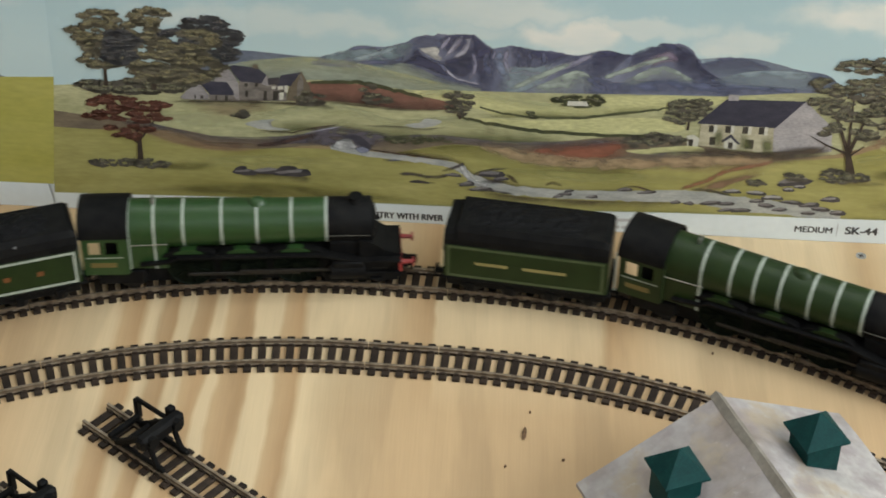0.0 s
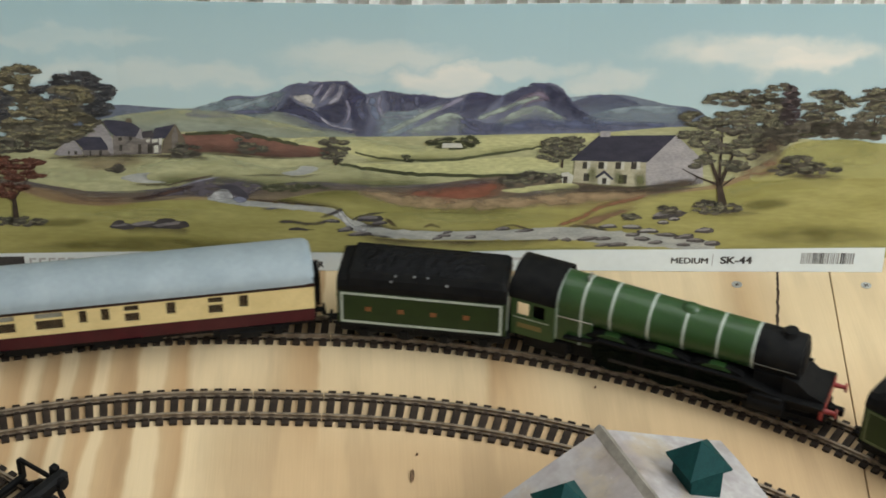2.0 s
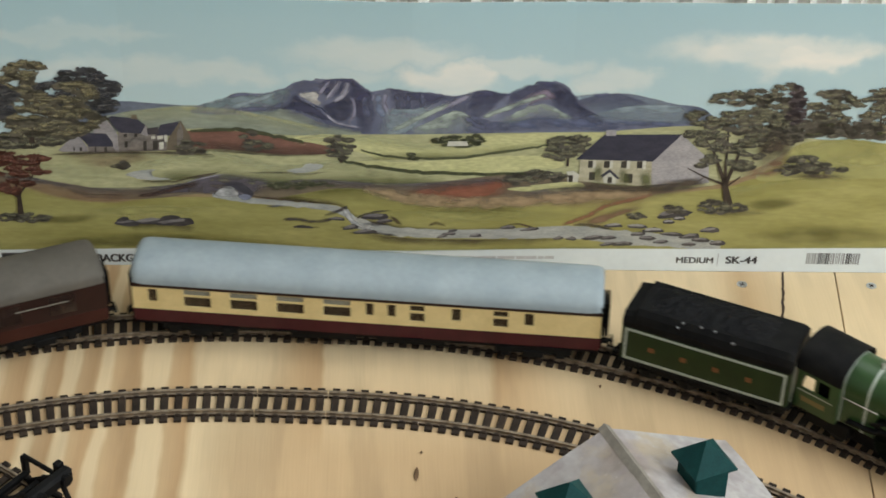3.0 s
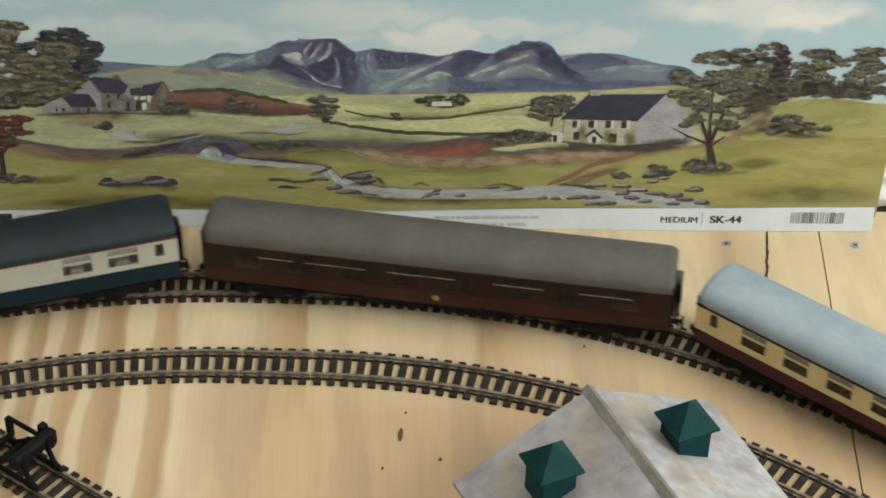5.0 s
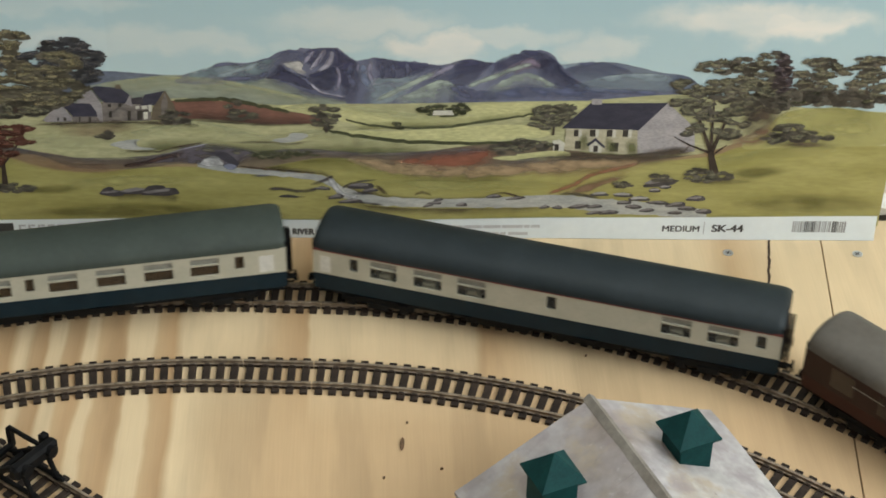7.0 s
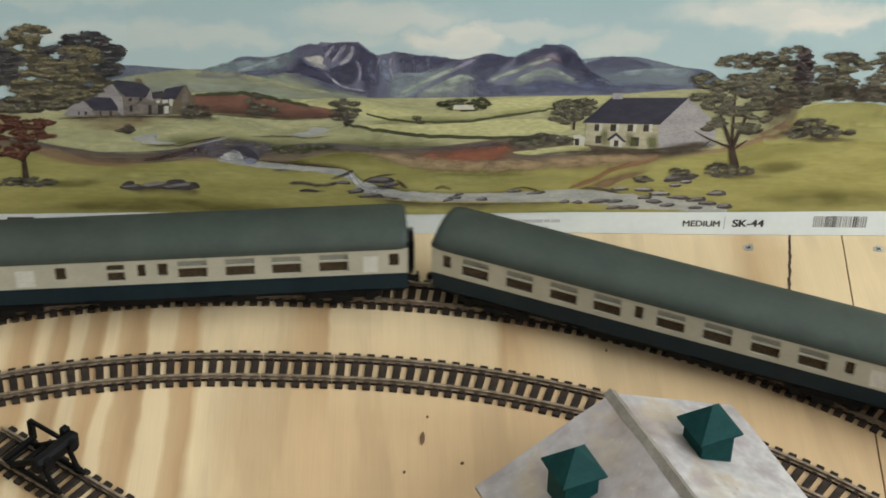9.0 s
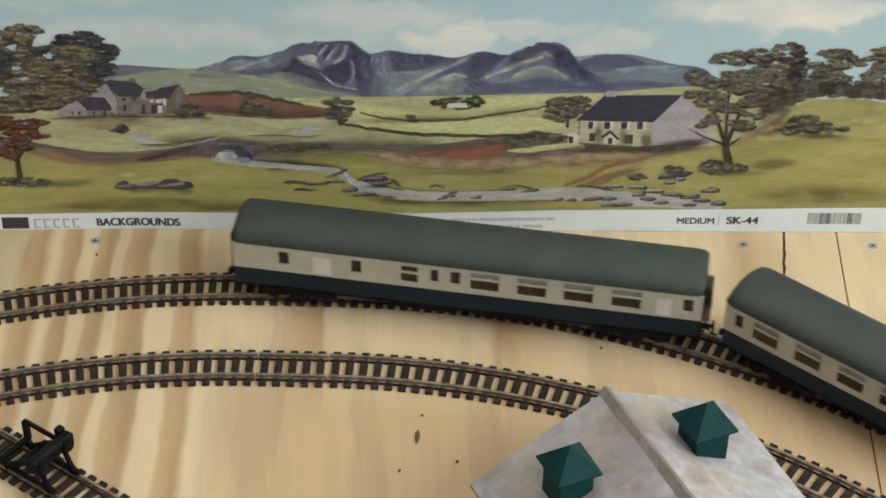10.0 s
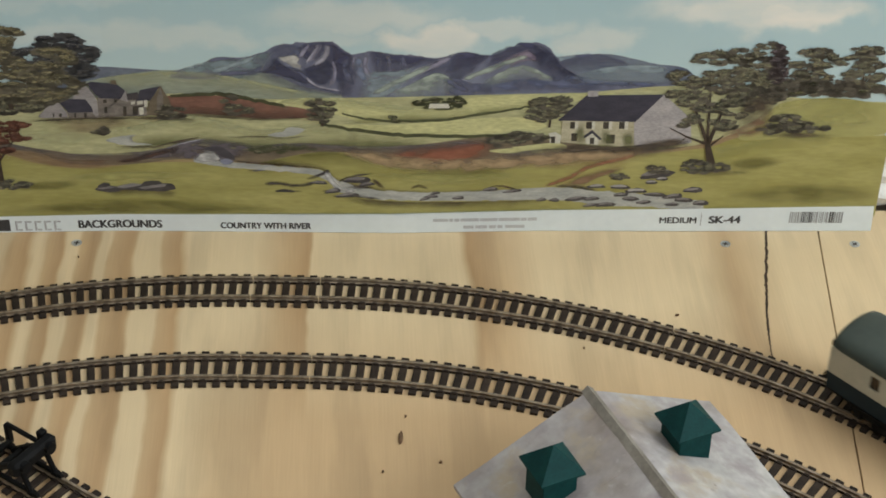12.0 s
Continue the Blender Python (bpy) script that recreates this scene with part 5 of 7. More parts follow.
stroke("printed_river_edge", [(241.1, 25.9), (253.2, 26.4), (269.9, 24.2)], 2.6, P_STONE)
stroke("printed_river_edge", [(238.2, 43.1), (241.3, 37.6), (245.8, 32), (255.5, 29.7)], 3.9, P_WATER)
stroke("printed_river_edge", [(370.6, 32.2), (382.4, 31.9), (395.7, 28.8)], 2.6, P_STONE)
stroke("printed_river_edge", [(264.7, 38.6), (271.9, 32.2)], 3.9, P_UMBER)
stroke("printed_river_edge", [(328.5, 30.3), (338.2, 32.8), (349.8, 29.7)], 1.7, P_UMBER)
stroke("printed_river_edge", [(286.9, 31.6), (292.4, 33.6), (297.4, 31.2)], 2.6, P_UMBER)
stroke("printed_river_edge", [(364.4, 31.8), (378.7, 38.7), (389.6, 46), (403.8, 50.8), (416.5, 54.5)], 3.9, P_RUST)
stroke("printed_river_edge", [(248.7, 57.4), (284.2, 49.8), (329.5, 48.2), (374.6, 52.2), (422.7, 57.3)], 10.3, P_TAN)
rocks([(112.1, 30.5, 6.9, 2.8, 0.3), (125.2, 31.8, 8.9, 2.8, 0.4), (140.2, 31.6, 11, 3.4, 0.6), (110.4, 32.9, 3.4, 2, 0), (137.8, 34.7, 5.8, 2, 0.1), (255.6, 38.1, 7.9, 3, 0.7), (261.5, 35, 4.5, 2, 0.3), (241.8, 30, 4.5, 2.4, 0.3), (250, 27.2, 6.9, 2, 0.2), (214.1, 29.8, 5.2, 1.4, 0.1), (233.8, 35.9, 5.2, 1.8, 0.2)], 3)
rocks([(394.5, 32.4, 5.2, 2, 0.8), (407.9, 32.1, 5.8, 2.2, 0.9), (417.6, 29.4, 6.2, 2.2, 0.9), (428.7, 41.5, 8.9, 4, 0.6), (425.9, 35.5, 3.4, 1.8, 1), (431.9, 38, 3.4, 1.8, 1), (439.3, 25.5, 5.8, 2.4, 0.6), (450.1, 30.1, 5.8, 2.4, 0.5), (455.6, 20.8, 4.5, 2.4, 0.3), (382.9, 23.5, 5.8, 2, 0.4), (370.5, 22.5, 3.1, 1.8, 0.2), (392.1, 23.5, 4.1, 2, 0.3), (400.3, 19.5, 5.8, 2.4, 0.5), (391.8, 19, 4.5, 1.8, 0.4), (414.5, 23.7, 4.8, 2, 0.6), (428.7, 26.7, 6.9, 2, 0.3), (299.1, 26.4, 3.8, 1.6, 0.3), (294.9, 24.4, 2.8, 1.4, 0.2), (314.5, 24.9, 3.4, 1.6, 0.3), (332.7, 30.7, 4.5, 1.8, 0.4), (345.9, 29.2, 5.2, 1.6, 0.5), (362.6, 22.9, 2.8, 1.6, 0.3), (445.5, 23.1, 5.2, 2, 0.4), (301.3, 28.5, 2.8, 1.2, 0.3), (422.6, 21.3, 4.5, 1.8, 0.5), (409, 26.5, 4.5, 1.8, 0.5), (439.2, 19.8, 4.1, 1.6, 0.3)], 4)


def printed_house():
    """Slate-roofed farmhouse with four upper windows and a porch."""
    ob = sheet("printed_farmhouse", [(372.5, 79.2), (413.5, 79.2), (414.7, 59.2), (396.5, 61.5), (372.2, 63)], HOUSEWALL)
    sheet("printed_gable", [(412.9, 77.7), (428.4, 95.4), (444.8, 79.2), (446.7, 63), (428.9, 59.9), (414.1, 59.2)], GABLE, ob)
    sheet("printed_roof", [(370, 77.7), (385.2, 94.6), (428.4, 95.4), (413.6, 76.9)], SLATE, ob)
    sheet("printed_chimney", [(385.9, 93.8), (385.7, 97.7), (391.4, 97.7), (391.6, 93.8)], GABLE, ob)
    for pane in [[(377.1, 72.3), (379.9, 72.3), (379.9, 76.9), (377.1, 76.9)], [(386.1, 72.3), (389.5, 72.3), (389.5, 76.9), (386.1, 76.9)], [(395.7, 72.3), (399.1, 72.3), (399.1, 76.9), (395.7, 76.9)], [(404.7, 72.3), (408.1, 72.3), (408.1, 76.9), (404.7, 76.9)], [(378.1, 63.8), (381.5, 63.8), (381.5, 69.2), (378.1, 69.2)], [(398.1, 62.3), (402.9, 62.3), (402.9, 68.4), (398.1, 68.4)]]:
        sheet("printed_window", pane, DOORINK, ob)
    for pane in [[(379.7, 71.9), (381.5, 71.9), (381.5, 77.3), (379.7, 77.3)], [(389.3, 71.9), (391.1, 71.9), (391.1, 77.3), (389.3, 77.3)], [(398.9, 71.9), (400.8, 71.9), (400.8, 77.3), (398.9, 77.3)], [(407.8, 71.9), (409.8, 71.9), (409.8, 77.3), (407.8, 77.3)]]:
        sheet("printed_white_frame", pane, PALEWALL, ob)
    sheet("printed_porch_roof", [(384.6, 66.9), (389.6, 71.5), (395.7, 65.3), (394.4, 64.6), (389.7, 69.2), (385.6, 65.7)], SLATE, ob)
    sheet("printed_porch", [(386.3, 65.7), (389.7, 69.2), (393.7, 64.9), (393.6, 61.1), (386.8, 61.9)], PALEWALL, ob)
    sheet("printed_door", [(388.8, 61.9), (391.3, 61.9), (391.3, 66.1), (388.8, 66.1)], DOORINK, ob)
    sheet("printed_outhouse", [(365.2, 69.2), (369.1, 70), (372.4, 67.6), (371.9, 62.3), (366.1, 62.3)], PALEWALL, ob)
    sheet("printed_door", [(366.6, 62.3), (369, 62.3), (369, 66.9), (366.6, 66.9)], DOORINK, ob)
    sheet("printed_garden_wall", [(344.9, 59.9), (364.2, 62.3), (372.3, 62.3), (372, 59.9), (348.2, 56.9)], FIELD, ob)
    ob = sheet("printed_cottage", [(113.1, 92.8), (126, 92.2), (129.5, 97.4), (130.9, 91.4), (130, 80.2), (111.9, 79.3)], COTTAGEWALL)
    sheet("printed_gable", [(96.5, 89.3), (101.9, 96), (106.2, 101.3), (109.3, 98.3), (112.7, 90.9), (112.5, 79.3), (97.7, 79.9)], COTTAGEGABLE, ob)
    sheet("printed_roof", [(107.8, 102), (110.7, 103.1), (124.3, 101.4), (128.9, 97.4), (125.9, 91.8), (114.6, 92.1), (111.8, 95)], SLATE, ob)
    sheet("printed_dormer", [(125.6, 91.4), (128.9, 97.4), (130.1, 92.9), (129.8, 89.9)], COTTAGEGABLE, ob)
    sheet("printed_chimney", [(121.4, 104), (124.5, 104), (124.5, 101), (121.1, 101.4)], GABLE2, ob)
    sheet("printed_wing", [(129.9, 91.1), (140, 91.5), (139.5, 80.6), (129.6, 80.2)], COTTAGEWALL, ob)
    sheet("printed_roof", [(134, 90.7), (137.1, 97.8), (145.4, 99.7), (148.2, 100.5), (142.2, 90.8)], SLATE, ob)
    sheet("printed_roof", [(129.3, 95.2), (135.7, 96.3), (135.9, 91.5), (129.6, 91.1)], DARKSLATE, ob)
    sheet("printed_gable", [(139.2, 81), (141.1, 89.3), (148.6, 100.9), (152.9, 91.6), (154.7, 81.1)], GABLE2, ob)
    sheet("printed_gable_light", [(145.3, 82.6), (146.1, 93.1), (148.5, 99.4), (149.6, 93.1), (148.2, 82.6)], COTTAGEWALL, ob)
    sheet("printed_barn", [(78.8, 80.5), (84.6, 86.9), (89.3, 92.2), (92.3, 88.1), (95.2, 82.9), (95.4, 79.5), (81.2, 79.4)], COTTAGEGABLE, ob)
    sheet("printed_barn_wall", [(95.2, 83.6), (108.8, 83.8), (111.5, 78.9), (95.7, 79.1)], COTTAGEWALL, ob)
    sheet("printed_roof", [(88.7, 92.6), (92.1, 92.2), (106.4, 91.6), (109.4, 86), (109.7, 83), (96.1, 82.9), (93.1, 87.4)], SLATE, ob)
    sheet("printed_white_frame", [(131.4, 90), (133.7, 90.4), (133.5, 88.5), (131.3, 88.1)], PALEWALL, ob)
    sheet("printed_white_frame", [(134.9, 90.4), (138.1, 90.8), (137.9, 88.5), (134.7, 88.1)], PALEWALL, ob)
    sheet("printed_white_frame", [(138.7, 91.1), (140.6, 91.2), (140.3, 86.7), (138.4, 86.6)], PALEWALL, ob)
    sheet("printed_white_frame", [(135.5, 86.2), (138.1, 87), (137.7, 81.7), (135.4, 81.3)], PALEWALL, ob)
    sheet("printed_window", [(116.1, 91.3), (118, 91.3), (117.8, 89.1), (115.9, 89.1)], DOORINK, ob)
    sheet("printed_window", [(122.1, 91.7), (123.7, 91.8), (123.5, 89.5), (121.9, 89.5)], DOORINK, ob)
    sheet("printed_window", [(116.3, 86.5), (117.9, 86.5), (117.5, 82.3), (115.9, 82.3)], DOORINK, ob)
    sheet("printed_window", [(126.8, 86.9), (128.6, 86.9), (128.1, 80.5), (126.2, 80.5)], DOORINK, ob)
    sheet("printed_window", [(132.1, 87), (135, 87.4), (134.5, 81.3), (131.6, 80.9)], DOORINK, ob)
    sheet("printed_window", [(87.2, 82.4), (88.2, 82.5), (87.9, 80.2), (87, 80.2)], DOORINK, ob)
    sheet("printed_window", [(90.7, 82.5), (92.3, 82.5), (92, 80.2), (90.5, 80.2)], DOORINK, ob)
    sheet("printed_window", [(99.2, 82.5), (100.2, 82.6), (99.9, 79.5), (98.9, 79.5)], DOORINK, ob)
    sheet("printed_window", [(104.6, 82.6), (106.2, 82.6), (105.9, 79.6), (104.3, 79.6)], DOORINK, ob)
    sheet("printed_window", [(133.4, 87), (138.8, 87.8), (138.4, 86.6), (133.9, 85.9)], DOORINK, ob)


COTTAGEWALL = ink("cottage_wall_ink", (0.145, 0.128, 0.118), (0.25, 0.22, 0.195), 150)
COTTAGEGABLE = ink("cottage_gable_ink", (0.26, 0.24, 0.245), (0.36, 0.335, 0.335), 70)
DARKSLATE = ink("dark_slate_ink", (0.05, 0.045, 0.055), (0.085, 0.075, 0.08), 120)
PALEWALL = ink("pale_wall_ink", (0.58, 0.56, 0.48), (0.66, 0.64, 0.55), 120)
GABLE2 = ink("brown_gable_ink", (0.13, 0.105, 0.075), (0.19, 0.155, 0.11), 120)
printed_house()

soft("printed_house_shade", [(344.9, 57.6), (373.8, 63), (412.7, 60.7), (447.9, 64.6), (435.7, 55.3), (377.4, 54.6)], G_BROWN, 0.7)
fade("printed_house_shade", [(75.5, 78.4), (98, 78.8), (126.8, 79.2), (152.5, 80.3), (166.7, 78.4)], 3.4, G_BROWN)
fade("printed_house_shade", [(68.9, 76.9), (97.9, 78.4), (126.8, 78.8), (166.7, 78.4)], -2.4, G_BROWN)
soft("printed_creeper", [(379.8, 73), (384.9, 75.3), (386.8, 62.3), (380.4, 61.5)], G_OLIVE, 0.6)
soft("printed_creeper", [(394.6, 73), (399.8, 71.5), (403, 60.7), (395.2, 61.5)], G_OLIVE, 0.6)
soft("printed_creeper", [(406.3, 70), (412.6, 72.3), (415.4, 59.2), (407.6, 59.2)], G_OLIVE, 0.6)
soft("printed_gable_shade", [(415.7, 63.8), (434.9, 66.9), (447.8, 66.1), (445, 59.9), (419.3, 57.6)], G_BROWN, 0.7)
# trees and bushes of the picture
T = printed_tree
T("printed_tree", [(236.5, 90, 6.4, 3.1), (237.6, 83.8, 8.3, 3.1), (235.6, 79.2, 5.1, 2.3)], [(237.4, 74.6, 237.7, 85.4) + (1.6,)], LEAFDARK, G_LEAF, 26, 1.8, 11, 0.3)
T("printed_bush", [(186.3, 90, 4.5, 4.6), (191.1, 84.6, 7.0, 3.1)], [], LEAFDARK, G_LEAF, 26, 1.8, 12, 0.2)
T("printed_bush", [(301.5, 90, 12.2, 3.9), (277.2, 80, 2.9, 2.3), (312.3, 90.7, 4.5, 3.1)], [], HEDGE, G_LEAF, 26, 1.6, 13, 0.2)
sheet("printed_far_house", [(297, 86.9), (297.6, 90), (307.8, 90), (309.1, 86.9)], PALEWALL)
T("printed_tree", [(365.2, 87.7, 10.9, 5.4), (360.3, 81.5, 7.7, 3.9), (371.4, 90.7, 5.8, 3.1)], [(365.4, 73, 365.9, 85.4) + (1.4,)], LEAFDARK, G_LEAF, 24, 2.0, 14, 0.45)
T("printed_bush", [(338.3, 63.8, 8.3, 3.5), (347.9, 66.1, 5.1, 3.9), (357.6, 66.1, 6.4, 3.1), (152.7, 83, 7.7, 4.6), (113.2, 70.7, 6.4, 2.3)], [], LEAFDARK, G_LEAF, 26, 1.8, 15, 0.15)
T("printed_bush", [(215.6, 59.9, 19.2, 1.9), (205.8, 57.6, 9.6, 1.5)], [], HEDGE, G_LEAF, 22, 1.5, 16, 0.3)
T("printed_grove", [(514.8, 100, 32.0, 5.4), (537.2, 97.7, 21.1, 4.2), (478.8, 112.3, 11.5, 8.5), (484, 123.1, 8.3, 5.4), (467.9, 120.8, 7.7, 4.6), (485, 96.9, 12.8, 9.2), (470.4, 100.8, 12.8, 7.7)], [], LEAFDARK, G_LEAF, 15, 2.4, 17, 0.3)
T("printed_tree", [(511.1, 121.5, 9.0, 3.9), (506.9, 113.8, 9.6, 3.5), (516, 116.9, 6.4, 3.5), (509.3, 106.9, 10.9, 3.5)], [(512.2, 100.8, 511.2, 120) + (1.2,)], LEAFDARK, G_LEAF, 20, 2.3, 18, 0.5)
T("printed_tree", [(537.7, 123.9, 8.3, 3.5), (531.7, 116.9, 9.0, 3.5), (541.3, 115.4, 7.0, 3.5), (535.3, 108.5, 7.7, 3.5), (545.5, 106.9, 4.5, 2.3)], [(538.9, 96.9, 537.4, 121.5) + (1.2,), (538.4, 100.8, 544.3, 116.2) + (0.9,)], LEAFDARK, G_LEAF, 19, 2.3, 19, 0.5)
T("printed_hedge", [(490.1, 96.8, 8, 3.2), (502.4, 99.5, 10, 4), (516.5, 100, 11, 4), (531, 98.3, 9, 4)], [], LEAFDARK, G_OLIVE, 26, 2.2, 32, -0.1)
T("printed_cypress", [(490.2, 126.1, 1.8, 2.6), (490.2, 121.8, 2.8, 3), (490.2, 117.4, 3.4, 3.4), (490.9, 112.3, 4, 4), (490.9, 107.2, 4.4, 4)], [], CYPRESS, G_ROSE, 60, 1.7, 31, 0.1)
T("printed_bush", [(499.6, 76.1, 9.6, 5.4), (511.4, 73, 10.9, 3.1), (489.1, 72.3, 6.4, 3.1)], [], LEAFDARK, G_LEAF, 24, 2.2, 20, 0.3)
T("printed_tree", [(453.7, 118.5, 10.9, 4.6), (445.3, 106.1, 14.1, 5.4), (463.1, 104.6, 14.1, 6.9), (440.2, 95.6, 8.9, 3.2), (455.4, 90.7, 16.6, 6.2), (468.6, 85.4, 10.9, 6.2), (450, 79.2, 8.9, 3.0), (438.6, 74.1, 3.1, 1.6), (460.5, 75.3, 8.3, 3.9)], [(459.7, 46.9, 455.3, 64.6) + (5.4,), (455.4, 63.8, 446.9, 85.4) + (2.4,), (456.4, 63, 461.8, 83) + (2.6,), (455.2, 62.3, 442.8, 67.6) + (1.8,), (443.5, 67.3, 433.8, 73) + (1.0,), (457.8, 61.5, 464.4, 67.6) + (1.2,), (455.7, 63.8, 453.9, 100.8) + (1.8,), (447, 84.6, 439, 96.9) + (1.2,), (443.5, 67.3, 438.5, 61.5) + (0.6,)], LEAFDARK, G_LEAF, 10, 2.5, 21, 0.7)
soft("printed_tree_shade", [(468.6, 85.4), (479.9, 100.8), (496.5, 93.1), (488.5, 77.7), (473.1, 71.5)], G_BROWN, 0.7)
soft("printed_bush_shade", [(483.1, 67.6), (498.9, 70.7), (521.4, 70), (530.8, 67.3), (505.9, 65.3)], G_BROWN, 0.6)
soft("printed_tree_shade", [(439.8, 43), (455.9, 46.1), (475.5, 44.5), (485.6, 41.5), (456.4, 39.2)], G_BROWN, 0.6)
T("printed_bush", [(451.3, 46.1, 9.0, 4.6), (429.9, 44.5, 5.8, 2.7), (406.8, 38.4, 5.1, 2.7), (463, 46.1, 6.4, 2.7)], [], LEAFDARK, G_LEAF, 26, 2.0, 22, 0.25)
T("printed_grove", [(77.4, 95.4, 14.7, 7.7), (51, 86.9, 28.8, 3.9)], [], LEAFDARK, G_LEAF, 16, 3.2, 23, 0.45)
T("printed_tree", [(96.7, 128.5, 10.9, 5.4), (105.3, 120.8, 9.0, 5.4), (107.4, 110.8, 6.4, 4.6), (98.2, 112.3, 12.8, 7.7), (79.7, 116.2, 12.8, 7.7)], [], LEAFBLUE, G_BLUELEAF, 20, 2.8, 24, 0.2)
T("printed_tree", [(91.3, 118.5, 9.6, 6.2), (86.4, 108.5, 11.5, 6.2), (90.7, 100.8, 12.8, 6.2), (83.7, 94.6, 10.9, 4.6)], [], LEAFMID, G_SUNLEAF, 13, 3.0, 25, 0.35)
T("printed_tree", [(66, 133.1, 9.0, 4.6), (61.8, 123.9, 11.5, 5.4), (64.4, 113.8, 13.4, 5.4), (60.7, 104.6, 14.7, 5.4), (62.8, 95.4, 10.9, 4.6)], [(64.8, 85.4, 65.3, 100.8) + (3,)], LEAFMID, G_SUNLEAF, 13, 3.0, 26, 0.4)
T("printed_tree", [(38.4, 130.8, 9.0, 4.6), (35.3, 122.3, 12.8, 5.4), (39.9, 113.8, 14.1, 6.2), (36, 103.8, 10.9, 4.6)], [(37.6, 86.9, 38.6, 104.6) + (2.4,)], LEAFMID, G_SUNLEAF, 13, 3.0, 27, 0.4)
T("printed_tree", [(49.9, 118.5, 7.7, 6.2), (47.2, 107.7, 8.3, 6.2)], [], LEAFBLUE, G_BLUELEAF, 20, 2.8, 28, 0.2)
T("printed_russet_tree", [(44, 77.5, 12.0, 2.2), (33, 75.3, 7.3, 1.6), (60, 74, 11.1, 2.6), (40.7, 66.6, 16.2, 2.6), (61, 65.8, 9.9, 2.4), (47.1, 58.1, 12.8, 2.2), (49.5, 71.2, 13.2, 2.4), (47.5, 53.1, 8.2, 1.7)], [(52.6, 36.8, 53.4, 54.6) + (3.6,), (53.1, 48.2, 42.6, 57.5) + (1.4,), (53.1, 50.2, 64.4, 66.6) + (1.4,), (53.3, 52, 50, 72) + (1.2,)], REDLEAF, G_RUSSET, 15, 2.7, 29, 0.4)
T("printed_bush", [(41.2, 34.5, 16.6, 2.3), (57.5, 34.5, 10.9, 2.7), (27.9, 33, 6.4, 1.2)], [], LEAFDARK, G_LEAF, 22, 2.0, 30, 0.2)
random.seed(0)

# the white margin and its captions
sheet("paper_margin", [(-1.5, 0.3), (559, 0.3), (558.3, 18.4), (420, 16.2), (280, 13.4), (150, 12.6), (-1.5, 11.4)], PAPER)


def caption(text, x, z, size, material, width=None, bold=2):
    cu = bpy.data.curves.new("caption", "FONT")
    cu.body, cu.size = text, size * K
    tmp = new("caption", cu)
    deps = bpy.context.evaluated_depsgraph_get()
    me = bpy.data.meshes.new_from_object(tmp.evaluated_get(deps))
    bpy.data.objects.remove(tmp)
    xs = [v.co.x for v in me.vertices]
    k = width * K / (max(xs) - min(xs)) if width else 1.0
    level[0] += 1
    for v in me.vertices:
        px = x * K + (v.co.x - min(xs)) * k
        v.co = (px, -fold(px * 1000) * 0.001 - 0.000003 * level[0] - 0.0001, z * K + v.co.y)
    # bold: the same strokes printed again a hair to the side
    bm = fresh()
    for i in range(bold):
        bm.from_mesh(me)
    n = len(me.vertices)
    for i, v in enumerate(bm.verts):
        v.co.x += (i // n) * 0.00017
        v.co.z += (i // n % 2) * 0.00022
        v.co.y -= (i // n) * 0.000004
    bpy.data.meshes.remove(me)
    # one part for each letter
    bm.verts.ensure_lookup_table()
    spans = []
    for f in bm.faces:
        lo, hi = min(v.co.x for v in f.verts), max(v.co.x for v in f.verts)
        inside = [s for s in spans if s[0] < hi and s[1] > lo]
        for s in inside:
            spans.remove(s)
        spans.append((min([lo] + [s[0] for s in inside]), max([hi] + [s[1] for s in inside])))
    for lo, hi in sorted(spans):
        one = bm.copy()
        bmesh.ops.delete(one, geom=[f for f in one.faces if not lo - 1e-7 <= f.calc_center_median().x <= hi + 1e-7], context="FACES")
        part("letter", one, material, poster)
    bm.free()


